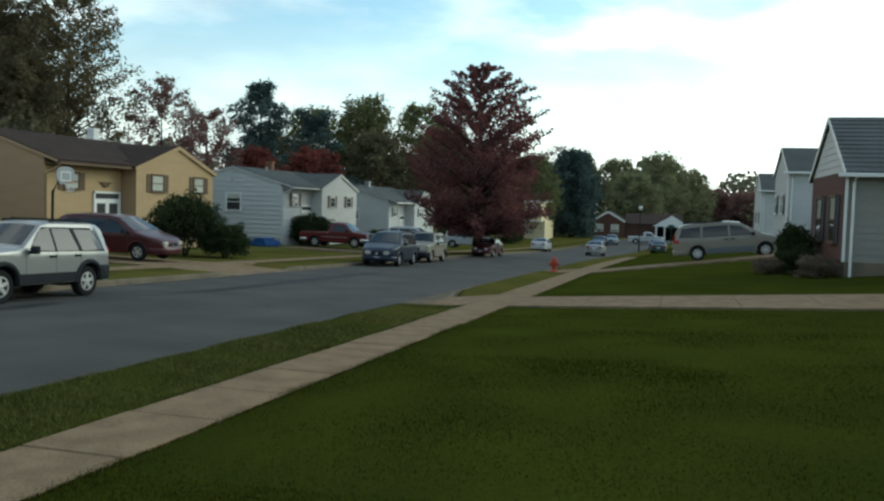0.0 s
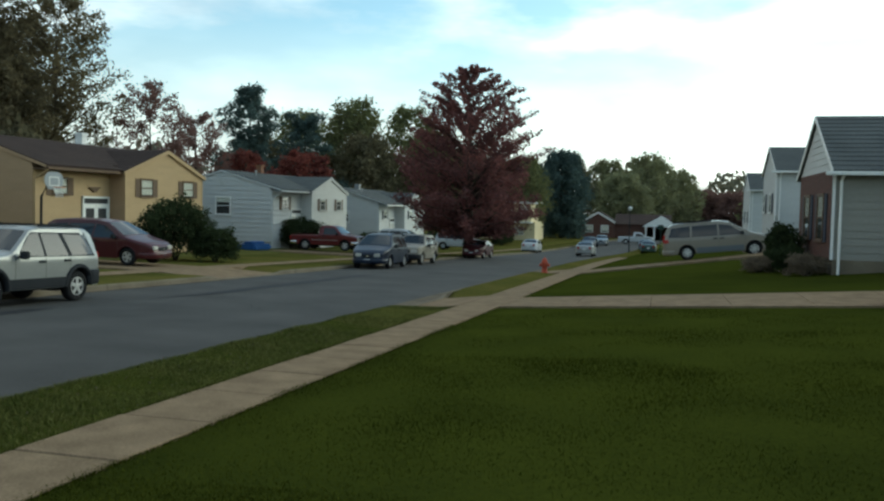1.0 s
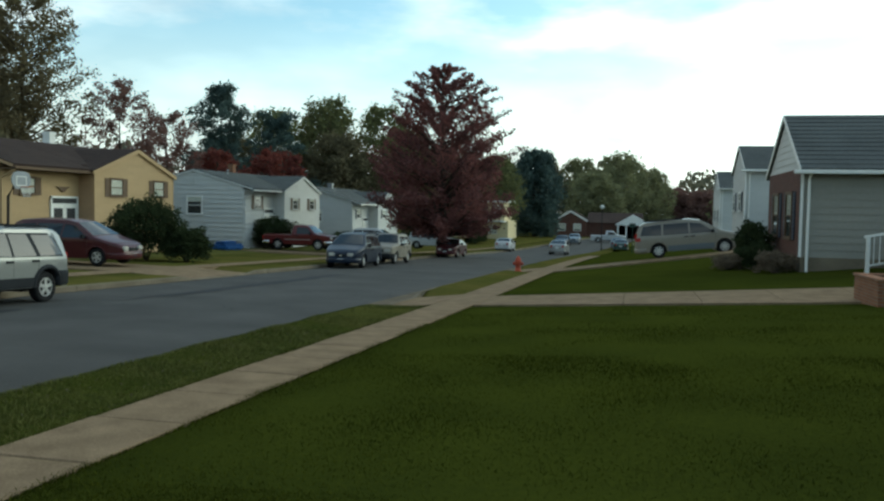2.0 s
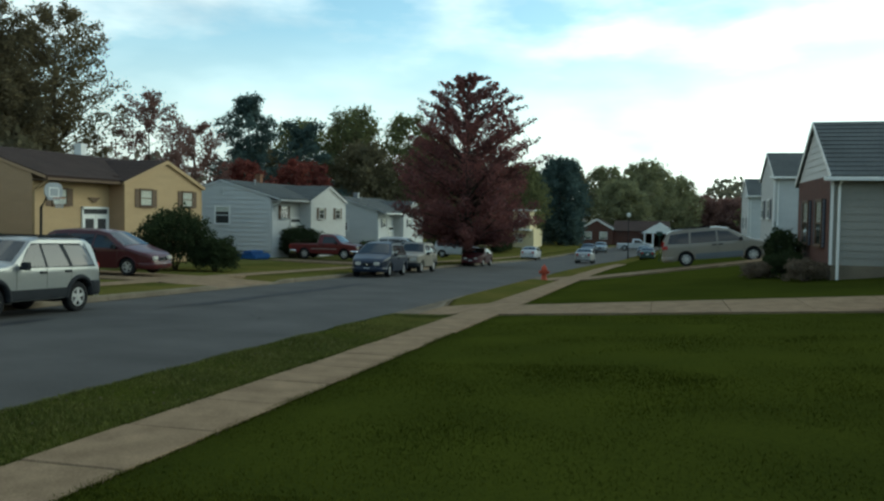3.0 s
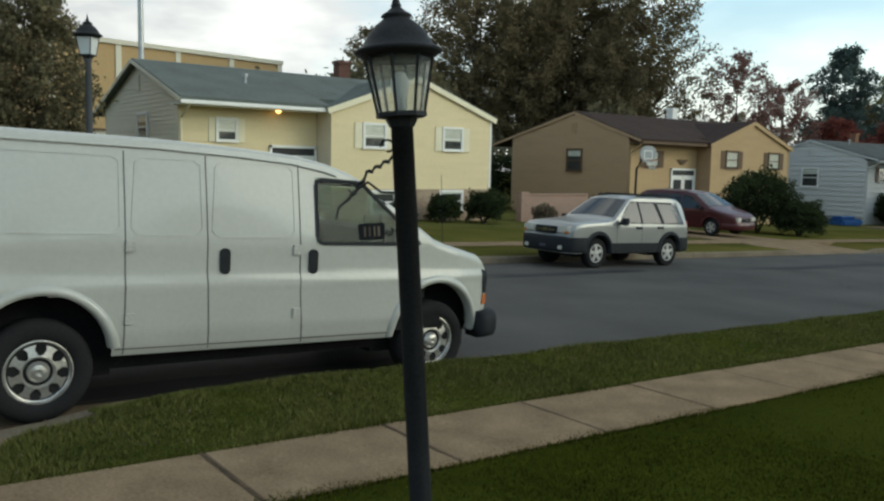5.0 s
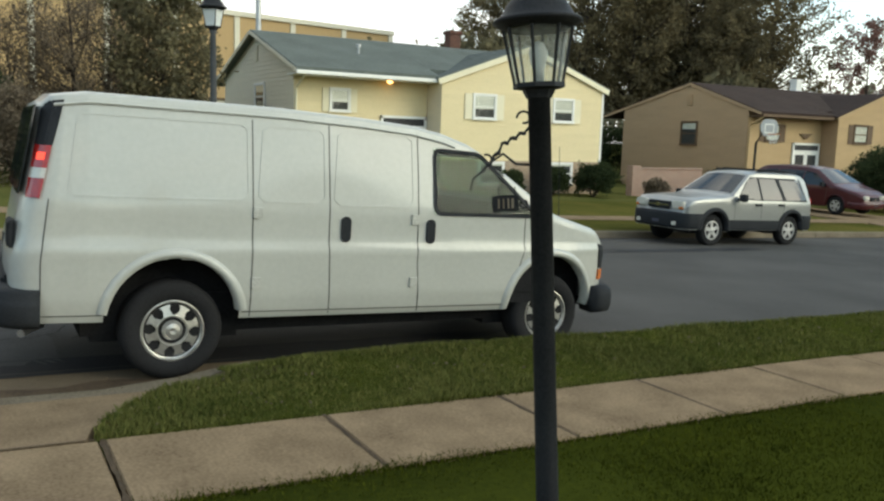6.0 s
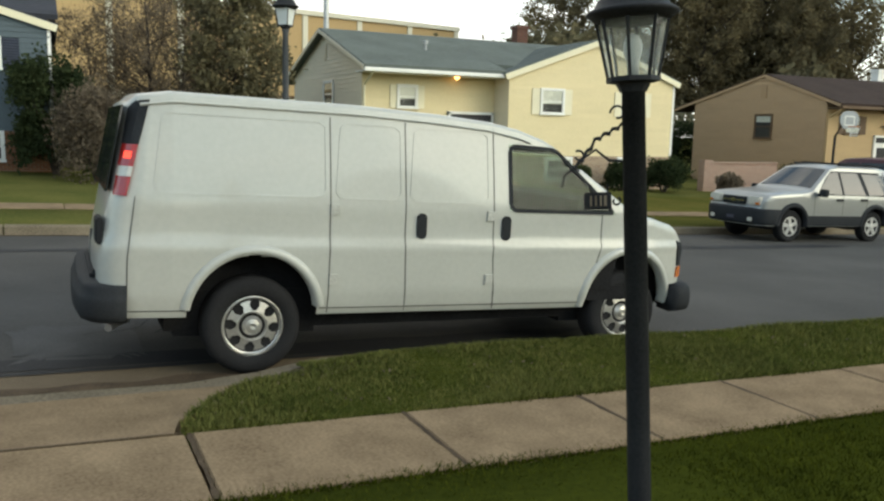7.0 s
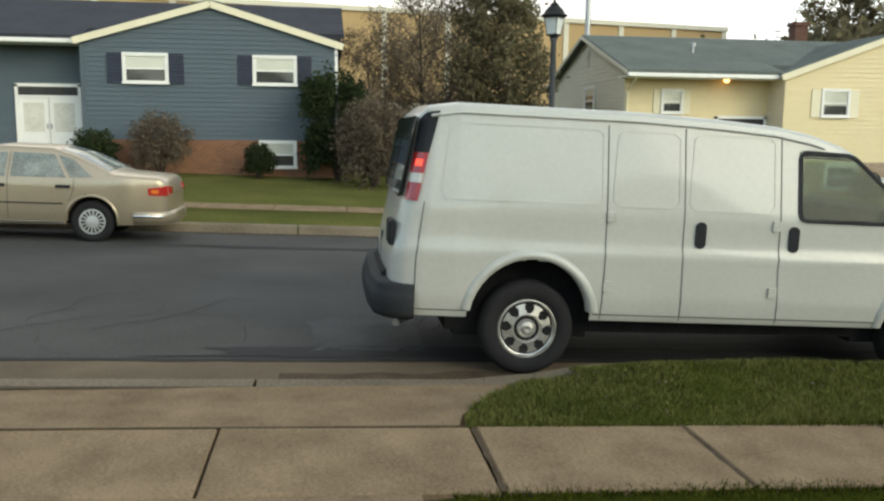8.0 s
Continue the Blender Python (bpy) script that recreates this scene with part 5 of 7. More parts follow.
def blotch(name, label, cx, cy, rx, ry, mat, seed, lift=.006, rag=0.0):
    """A thin uneven patch lying on the road."""
    rnd = random.Random(seed)
    bm = bmesh.new()
    ring = []
    for i in range(120):
        a = 2 * math.pi * (i + .5) / 120
        k = 1 + .12 * noise.noise(Vector((math.cos(a) * 1.5, math.sin(a) * 1.5, seed))) + rag * noise.noise(Vector((math.cos(a) * 3, math.sin(a) * 14, seed * 1.7)))
        x, y = cx + rx * k * math.copysign(abs(math.cos(a)) ** .3, math.cos(a)), cy + ry * k * math.copysign(abs(math.sin(a)) ** .3, math.sin(a))
        q = (x - KERB_W) / (KERB_E - .5 - KERB_W)
        ring.append(bm.verts.new((x, y, slope(y) + max(.0, .05 * (1 - (2 * q - 1) ** 2)) + .004 + lift)))
    bm.faces.new(ring)
    bmesh.ops.recalc_face_normals(bm, faces=bm.faces)
    if bm.faces[:][0].normal.z < 0:
        bmesh.ops.reverse_faces(bm, faces=bm.faces)
    tagged(part(name, bm, mat), label, "road patch", kind="structure")


ASPHALT_PALE = material("worn_pale_asphalt", (.066, .064, .062), .85, vary=.3, scale=2, fine=60, bump=.4, depth=.005)
blotch("road_patch", "dark tar-sealed patch on the street", -6.60, .5, .17, 2.7, PATCH, 3, rag=.5)
blotch("road_patch", "pale worn square patch on the asphalt", -7.25, -1.15, .55, .5, ASPHALT_PALE, 7, rag=.3)
blotch("road_patch", "dark sealed seam across the street", -12.6, -1.4, .15, 2.4, PATCH, 11, rag=.9)
blotch("road_patch", "dark oil-stained strip by a parked car", -12.2, 11.2, .22, 2.2, PATCH, 5, rag=.6)
blotch("road_patch", "dark sealed strip along the far lane", -11.5, 24.5, .3, 6.0, PATCH, 8, rag=.6)


def crack(pts, w):
    bm = bmesh.new()
    sec = []
    for i, (x, y) in enumerate(pts):
        q = (x - KERB_W) / (KERB_E - .5 - KERB_W)
        z = slope(y) + .05 * (1 - (2 * q - 1) ** 2) + .012
        k = w * (.4 + .6 * random.random())
        sec.append([(x - k, y - k * .5, z), (x + k, y + k * .5, z)])
    strip(bm, sec)
    tagged(part("road_crack", bm, DARK), "thin branching crack in the asphalt", "road crack", kind="structure")


rr = random.Random(4)
for _ in range(26):
    x, y = rr.uniform(-13, -6.6), rr.uniform(-9, 26)
    if _ < 10:
        x, y = rr.uniform(-8.2, -6.7), rr.uniform(-5, 0)
    a, pts = rr.uniform(0, 6.28), []
    for k in range(rr.randint(5, 16)):
        pts.append((min(max(x, -14), -6.5), y))
        a += rr.uniform(-.7, .7)
        x, y = x + .14 * math.cos(a), y + .14 * math.sin(a)
    crack(pts, .007)


def seam(name, label, x, w, y0, y1, z_of, mat, seed):
    """A thin uneven line of dirt along the street."""
    bm = bmesh.new()
    sec = []
    n = int((y1 - y0) / .09)
    for i in range(n + 1):
        y = y0 + (y1 - y0) * i / n
        k = w * (.55 + .6 * noise.noise(Vector((y * 3.1, seed, 0))) + .25)
        m = .3 * w * noise.noise(Vector((y * 1.3, seed + 9, 0)))
        sec.append([(x + m - k / 2, y, z_of(y)), (x + m + k / 2, y, z_of(y))])
    strip(bm, sec)
    bmesh.ops.recalc_face_normals(bm, faces=bm.faces)
    tagged(part(name, bm, mat), label, "dirt", kind="structure")


seam("dirt_line", "dark crumbling joint behind the dropped kerb", KERB_E + .32, .07, -6, -.5, lambda y: slope(y) + .058, DIRT, 1)
seam("dirt_line", "dark wet line where gutter meets kerb", KERB_E - .015, .05, -9, 16, lambda y: slope(y) + .007, DIRT, 6)
seam("dirt_line", "mossy joint between apron and pavement", WALK_E[0] - .004, .02, -5.2, -.74, lambda y: ground_z(WALK_E[0] - .01, y) + .017, DIRT, 2)
seam("dirt_line", "dark silt lying in the gutter", KERB_E - .12, .22, -1.9, .9, lambda y: slope(y) + .011, DIRT, 3)
seam("dirt_line", "damp dark line along the gutter edge", KERB_E - .53, .09, -7, 3.0, lambda y: slope(y) + .022, PATCH, 4)
seam("dirt_line", "silt along the far kerb", KERB_W + .1, .14, -12, 30, lambda y: slope(y) + .012, DIRT, 5)
for jy in (-.71, .555, 1.82, 3.085):
    bm = bmesh.new()
    strip(bm, [[(WALK_E[0] + (WALK_E[1] - WALK_E[0]) * k / 12, jy - .006 - .014 * random.random(), ground_z(-3.8, jy) + .014), (WALK_E[0] + (WALK_E[1] - WALK_E[0]) * k / 12, jy + .005 + .014 * random.random() * (1.6 if jy < 0 else 1), ground_z(-3.8, jy) + .014)] for k in range(13)])
    tagged(part("dirt_line", bm, DIRT), "soil and moss filling a pavement joint", "dirt", kind="structure")

# ---- lamp posts ----
LANTERN_GLASS = pane_glass("lantern_glass", (.97, .98, .97), .04)
# dusty lantern panes scatter some of the light that falls through them
_n, _l = LANTERN_GLASS.node_tree.nodes, LANTERN_GLASS.node_tree.links
_dust, _mx = _n.new("ShaderNodeBsdfTranslucent"), _n.new("ShaderNodeMixShader")
_dust.inputs["Color"].default_value = (.85, .86, .82, 1)
_mx.inputs[0].default_value = .12
_l.new(_n["Material Output"].inputs["Surface"].links[0].from_socket, _mx.inputs[1])
_l.new(_dust.outputs[0], _mx.inputs[2])
_l.new(_mx.outputs[0], _n["Material Output"].inputs["Surface"])
FROST = material("frosted_lamp_glass", (.62, .64, .62), .5, vary=.1, bump=0)


def lantern(root, z, k, sides=8, frosted=False):
    """A tapered glazed lantern under a domed cap; z: its foot, k: scale."""
    def ring(r, h, a0=0):
        return [Vector((r * k * math.cos(2 * math.pi * (i + a0) / sides), r * k * math.sin(2 * math.pi * (i + a0) / sides), z + h * k)) for i in range(sides)]
    lo, hi = ring(.085, .02), ring(.122, .215)
    bm = bmesh.new()
    lathe(bm, [(.045 * k, z - .03 * k), (.06 * k, z), (.092 * k, z + .004 * k), (.092 * k, z + .02 * k), (.001, z + .021 * k)], sides)
    base = part("lantern_base", bm, BLACK, root)
    for i in range(sides):
        bm = bmesh.new()
        tube(bm, [lo[i], hi[i]], .006 * k, 5)
        part("rib", bm, BLACK, root)
        bm = bmesh.new()
        j = (i + 1) % sides
        c = Vector((0, 0, 0))
        q = [lo[i], lo[j], hi[j], hi[i]]
        v = [bm.verts.new(p) for p in q] + [bm.verts.new(p - Vector((p.x, p.y, 0)).normalized() * .003) for p in q]
        for f in ((0, 1, 2, 3), (4, 5, 6, 7), (0, 1, 5, 4), (1, 2, 6, 5), (2, 3, 7, 6), (3, 0, 4, 7)):
            bm.faces.new([v[n] for n in f])
        bmesh.ops.recalc_face_normals(bm, faces=bm.faces)
        part("pane", bm, FROST if frosted else LANTERN_GLASS, root)
    bm = bmesh.new()
    rows = [(.118, .205), (.150, .225), (.158, .232), (.150, .24), (.128, .252), (.116, .275), (.100, .30), (.078, .325), (.052, .345), (.046, .352), (.056, .357), (.05, .364), (.036, .372), (.022, .384), (.016, .39), (.02, .394), (.016, .40), (.007, .43), (.001, .472)]
    lathe(bm, [(r * k, z + h * k) for r, h in rows], 24)
    part("cap", bm, BLACK, root, smooth=True)
    if not frosted:
        bm = bmesh.new()
        lathe(bm, [(.02 * k, z + .02 * k), (.02 * k, z + .07 * k), (.03 * k, z + .1 * k), (.033 * k, z + .13 * k), (.02 * k, z + .16 * k), (.001, z + .165 * k)], 14)
        part("bulb", bm, FROST, root, smooth=True)
    return base


def near_lamp():
    x, y = -2.125, .648
    zg = ground_z(x, y)
    root = thing("lamp_post", pose(x, y, zg, 1.95, -3.9, 0), "black iron lamp post with glazed lantern and scroll bracket", "lamp post")
    h = (2.087 - zg) / .997
    bm = bmesh.new()
    lathe(bm, [(.075, -.1), (.075, .03), (.055, .06), (.046, .10), (.044, .12), (.042, h - .03), (.046, h - .03), (.046, h - .01)], 24)
    part("post", bm, BLACK, root, smooth=True)
    lantern(root, h - .012, 1.06)
    # scroll bracket to the south-west, with a small hanging plate
    u, w = Vector((-.5, -.866, 0)), Vector((0, 0, 1))
    def at(a, z):
        a = .03 + (a - .03) * .68
        return u * a + w * (h - (2.10 - z))
    bm = bmesh.new()
    pts = [at(.035 + .265 * i / 22, 1.945 - .06 * min(1, i / 14) - .095 * max(0, (i - 13) / 9)) + Vector((.004 * math.cos(i * 1.6), 0, .006 * math.sin(i * 1.6))) for i in range(23)]
    tube(bm, pts, [.007 + .002 * math.cos(i * 1.6) for i in range(23)], 6)
    part("twisted_arm", bm, BLACK, root)
    bm = bmesh.new()
    tube(bm, [at(.03, 1.81), (at(.12, 1.815)), at(.19, 1.855), at(.26, 1.825), at(.31, 1.79), at(.36, 1.765), at(.375, 1.72)], .0055, 6)
    part("lower_arm", bm, BLACK, root)
    for c, r0, t0 in ((at(.07, 1.985), .028, 0), (at(.28, 1.835), .02, 1), (at(.085, 1.665), .016, 2)):
        bm = bmesh.new()
        tube(bm, [c + u * r0 * math.cos(t0 + .42 * i) * (1 - i * .03) + w * r0 * math.sin(t0 + .42 * i) * (1 - i * .03) for i in range(13)], .0045, 5)
        part("scroll", bm, BLACK, root)
    d = u.cross(w)
    m = Mx((( u.x, d.x, 0, 0), (u.y, d.y, 0, 0), (0, 0, 1, 0), (0, 0, 0, 1)))
    bm = bmesh.new()
    box(bm, .085, .185, -.006, .006, h - .462, h - .400, .004, m)
    plate = part("hanging_plate", bm, BLACK, root, "black plate with pale bars")
    for i in range(4):
        bm = bmesh.new()
        box(bm, .103 + .018 * i, .103 + .018 * i + (.010 if i == 0 else .006), -.0085, .0085, h - .450, h - .412, 0, m)
        part("plate_bar", bm, KERB, plate)
    for a in (.13, .22):
        bm = bmesh.new()
        tube(bm, [at(a, 1.695), at(a, 1.73)], .0025, 5)
        part("hanger", bm, BLACK, root)


near_lamp()


GREY_POST = material("grey_painted_post", (.085, .09, .095), .6, vary=.2, fine=40, bump=.1, spec=.1)


def street_lamp(x, y, h, label):
    zg = ground_z(x, y)
    root = thing("street_lamp", pose(x, y, zg), label, "street lamp", "street lamps")
    k = 1.62
    bm = bmesh.new()
    lathe(bm, [(.11, -.1), (.11, .5), (.075, .6), (.07, .7), (.055, h - .1), (.075, h - .08), (.06, h - .04), (.05, h)], 16)
    part("post", bm, GREY_POST, root, smooth=True)
    lantern(root, h, k, 4, True)


street_lamp(-15.6, 2.78, 4.52 - .09 - ground_z(-15.6, 2.78) - .472 * 1.62 + .07, "colonial street lamp with frosted lantern on a dark post")

# slim far lamp and a sign post by the bend
root = thing("street_lamp", pose(-3.7 + .4, 95, ground_z(-3.3, 95)), "slim far street lamp with a small round head", "street lamp", "street lamps")
bm = bmesh.new()
lathe(bm, [(.09, -.1), (.06, 1), (.045, 4.5), (.05, 4.6)], 10)
part("post", bm, BLACK, root)
bm = bmesh.new()
lathe(bm, [(.06, 4.6), (.2, 4.75), (.24, 4.95), (.14, 5.08), (.001, 5.1)], 14)
part("globe", bm, FROST, root)
root = thing("sign_post", pose(.1, 84.4, ground_z(.1, 84.4)), "slim green sign post beside the far pavement", "sign post")
bm = bmesh.new()
lathe(bm, [(.04, -.1), (.04, 3.0), (.001, 3.02)], 8)
part("post", bm, DKGREEN, root)
part("sign", boxes((-.3, .3, -.02, .02, 2.55, 2.95), bevel=.008), DKGREEN, root)


# ---- hydrant ----
def hydrant():
    x, y = -4.92, 37.4
    RED = material("orange_red_enamel", (.38, .06, .028), .6, vary=.2, fine=30)
    root = thing("fire_hydrant", pose(x, y, ground_z(x, y)), "orange-red fire hydrant standing in the verge", "hydrant")
    bm = bmesh.new()
    lathe(bm, [(.17, -.05), (.17, .03), (.12, .05), (.115, .42), (.15, .44), (.15, .48), (.13, .5), (.12, .58), (.07, .65), (.03, .67), (.03, .72), (.001, .725)], 18)
    part("barrel", bm, RED, root, smooth=True)
    for a, r in ((0, .075), (90, .06), (-90, .06)):
        bm = bmesh.new()
        lathe(bm, [(r, .09), (r, .17), (r + .015, .17), (r + .015, .22), (.02, .225), (.02, .25), (.001, .251)], 12, Mx.Translation((0, 0, .36)) @ Mx.Rotation(radians(a - 90), 4, "Z") @ Mx.Rotation(radians(90), 4, "Y"))
        part("outlet", bm, RED, root)


hydrant()


# ---- basketball stand ----
def hoop():
    x, y, z = -22.06, 26.1, 3.42 - .032 * 26.1
    zg = ground_z(x, y)
    root = thing("basketball_stand", pose(x, y, zg, 0, 0, -8), "portable basketball stand with white fan backboard", "basketball hoop")
    h = z - zg
    part("base", boxes((-1.1, -.3, -.35, .35, 0, .2), bevel=.05), TRIM, root)
    bm = bmesh.new()
    tube(bm, [(-.7, 0, .15), (-.65, 0, h - .6), (-.3, 0, h - .1)], .05, 8)
    part("post", bm, BLACK, root)
    bm = bmesh.new()
    prism(bm, [(.8 * u, .85 * v) for u, v in ((-.30, -.38), (.30, -.38), (.52, -.12), (.55, .1), (.42, .32), (.2, .4), (-.2, .4), (-.42, .32), (-.55, .1), (-.52, -.12))], "x", -.02, .02)
    bmesh.ops.translate(bm, vec=(0, 0, h), verts=bm.verts)
    board = part("backboard", bm, material("scuffed_acrylic", (.30, .32, .33), .5, vary=.15), root)
    for r in ((-.23, .23, -.2, -.17), (-.23, .23, .13, .16), (-.23, -.2, -.2, .16), (.2, .23, -.2, .16)):
        part("marking", boxes((.021, .024, r[0], r[1], h + r[2], h + r[3])), WHITE, board)
    bm = bmesh.new()
    c = [(.28 + .22 * math.cos(a), .22 * math.sin(a), h - .24) for a in [i * math.pi / 10 for i in range(21)]]
    tube(bm, c, .012, 6)
    part("rim", bm, LAMP_AMBER, root)
    bm = bmesh.new()
    for i in range(12):
        a = i * math.pi / 6
        tube(bm, [(.28 + .22 * math.cos(a), .22 * math.sin(a), h - .25), (.28 + .13 * math.cos(a + .5), .13 * math.sin(a + .5), h - .48), (.28 + .12 * math.cos(a + .8), .12 * math.sin(a + .8), h - .62)], .008, 4)
    part("net", bm, WHITE, root)


hoop()

# ---- trees and shrubs ----
TWIG = material("pale_twig_bark", (.15, .115, .08), .95, vary=.3, scale=3, fine=25, bump=.3)
BARK = material("grey_brown_bark", (.055, .043, .034), .95, vary=.35, scale=3, fine=25, bump=.8, depth=.03)


def leaves(name, hi, lo):
    m = material(name, hi, .8, scale=.35, fine=2.5, bump=0, second=lo, island=.16, spec=0)
    # thin leaves let part of the light through
    n, l = m.node_tree.nodes, m.node_tree.links
    thin, mix = n.new("ShaderNodeBsdfTranslucent"), n.new("ShaderNodeMixShader")
    mix.inputs[0].default_value = .38
    b = n["Principled BSDF"]
    l.new(b.inputs["Base Color"].links[0].from_socket, thin.inputs["Color"])
    l.new(b.outputs[0], mix.inputs[1])
    l.new(thin.outputs[0], mix.inputs[2])
    l.new(mix.outputs[0], n["Material Output"].inputs["Surface"])
    return m


L_RED = leaves("dark_red_leaf", (0.255, 0.105, 0.092), (0.125, 0.066, 0.068))
L_OAK = leaves("bronze_green_leaf", (0.205, 0.165, 0.090), (0.118, 0.102, 0.064))
L_RUST = leaves("rusty_leaf", (0.240, 0.135, 0.112), (0.135, 0.082, 0.074))
L_CRIM = leaves("crimson_leaf", (0.252, 0.077, 0.059), (0.126, 0.048, 0.042))
# pines: some bluish haze is mixed into the needle colour
L_PINE = leaves("blue_green_needle", (0.110, 0.155, 0.138), (0.058, 0.088, 0.084))
L_GREEN = leaves("autumn_green_leaf", (0.218, 0.218, 0.092), (0.092, 0.109, 0.060))
L_OLIVE = leaves("olive_leaf", (0.205, 0.176, 0.100), (0.105, 0.096, 0.062))
L_DARK = leaves("dark_evergreen_leaf", (0.059, 0.076, 0.034), (0.025, 0.036, 0.018))
L_BROWN = leaves("brown_shrub_leaf", (0.210, 0.165, 0.118), (0.115, 0.092, 0.068))
# the veil of distance is put into this lifted leaf colour
L_HAZE = leaves("haze_paled_yellow_green_leaf", (0.309, 0.300, 0.155), (0.164, 0.178, 0.109))
# far ridge: aerial haze painted in as a paler leaf tone
L_FAR = leaves("hazed_far_wood_leaf", (0.246, 0.217, 0.142), (0.113, 0.124, 0.099))


def leaf_cloud(name, centres, size, mat, parent, seed, up=.3):
    """Many small leaves, each a folded quad, as one mesh."""
    rng = np.random.default_rng(seed)
    c = np.asarray(centres, float)
    n = len(c)
    a = rng.normal(size=(n, 3))
    a /= np.linalg.norm(a, axis=1)[:, None]
    b = rng.normal(size=(n, 3))
    b[:, 2] += up
    b -= a * (a * b).sum(1)[:, None]
    b /= np.linalg.norm(b, axis=1)[:, None]
    s = size * rng.uniform(.55, 1.35, n)[:, None]
    v = np.stack([c - a * s, c + b * s * .55, c + a * s, c - b * s * .55], 1).reshape(-1, 3)
    f = (np.arange(n)[:, None] * 4 + np.arange(4)).tolist()
    me = bpy.data.meshes.new(name)
    me.from_pydata(v.tolist(), [], f)
    me.materials.append(mat)
    ob = new(name, me)
    ob.parent = parent
    return ob


def tree(x, y, H, R, base, label, mat, limbs=60, per=120, size=.16, seed=1, shape="oval", rise=.5, trunk=.25, twig=.3, zg=None, group="street trees", spray=.22, name="tree", bare=False):
    rnd = random.Random(seed)
    rng = np.random.default_rng(seed)
    root = thing(name, pose(x, y, (ground_z(x, y) if zg is None else zg) - .05), label, "tree", group)
    bm = bmesh.new()
    lean = [rnd.uniform(-.3, .3) for _ in range(2)]
    spine = [Vector((lean[0] * (t * t) * 1.2, lean[1] * t * t * 1.2, H * .93 * t)) for t in [i / 8 for i in range(9)]]
    tube(bm, spine, [trunk * (1.25 if i == 0 else 1 - .93 * i / 8) for i in range(9)], 10)
    pts = []
    for i in range(limbs):
        t = (i + rnd.random()) / limbs
        hz_ = base + (H - base) * t
        if shape == "maple":
            prof = table([(0, .62), (.13, .95), (.3, 1.03), (.5, 1.0), (.7, .86), (.85, .66), (.95, .42), (1, .18)], t)
        elif shape == "cone":
            prof = (1 - t) ** .8 + .06
        elif shape == "pine":
            prof = (1 - t * .6) * (.75 + .35 * math.sin(t * 19 + seed))
        else:
            prof = math.sqrt(max(.05, 1 - (1.7 * t - .75) ** 2))
        r = R * prof * rnd.uniform(*((.58, 1.1) if shape == "maple" else (.72, 1.08)))
        ang = i * 2.39996 + rnd.uniform(-.4, .4)
        up = rise * r * rnd.uniform(.5, 1.1) * (.75 if shape == "maple" else 1)
        z0 = max(base * .7, hz_ - up)
        k = min(1, z0 / (H * .93))
        p0 = Vector((lean[0] * k * k * 1.2, lean[1] * k * k * 1.2, z0))
        tip = Vector((math.cos(ang) * r, math.sin(ang) * r, min(hz_, H * 1.02) - (.9 * rnd.random() if shape == "maple" and t < .3 else 0)))
        mid = p0.lerp(tip, .5) + Vector((rnd.uniform(-.3, .3), rnd.uniform(-.3, .3), rnd.uniform(-.1, .4)))
        if i % 2 == 0 or limbs < 40:
            tube(bm, [p0, mid, tip], [trunk * .34 * (1 - t * .6), trunk * .2 * (1 - t * .5), .012], 5)
        n = int(per * (1 - .55 * max(0, t - .45) / .55)) if shape == "maple" else per
        u = rng.uniform(.22, 1.0, n) ** .7
        seg = np.where(u[:, None] < .5, np.array(p0) + (np.array(mid) - np.array(p0)) * (u[:, None] * 2), np.array(mid) + (np.array(tip) - np.array(mid)) * (u[:, None] * 2 - 1))
        # side twigs
        tw = rng.integers(0, 9, n)
        dirs = rng.normal(size=(9, 3))
        dirs[:, 2] = abs(dirs[:, 2]) * .7 + rise * .4
        dirs /= np.linalg.norm(dirs, axis=1)[:, None]
        fine = max(0, t - .45) if shape == "maple" else 0       # the top of a maple thins into feathered sprays
        q = seg + dirs[tw] * (rng.uniform(0, 1, n)[:, None] * twig * (1 - fine) * (1.2 - u)[:, None] * r * .9 + 0) + rng.normal(scale=spray * (1 - 1.1 * fine), size=(n, 3))
        pts.append(q)
    for f in bm.faces:
        f.smooth = True
    part("trunk", bm, BARK, root)
    if not bare:
        leaf_cloud("crown", np.concatenate(pts), size, mat, root, seed + 5)
    else:
        # bare twigs and a few last leaves
        tw = bmesh.new()
        allp = np.concatenate(pts)
        for k in range(0, len(allp), 6):
            p = Vector(allp[k])
            q = p + Vector((rnd.uniform(-.35, .35), rnd.uniform(-.35, .35), rnd.uniform(.1, .5)))
            tube(tw, [p, q], [.009, .003], 3)
        part("twig_work", tw, TWIG, root)["kind"] = "stuff"
        leaf_cloud("crown", allp, size * .55, mat, root, seed + 5)
    return root


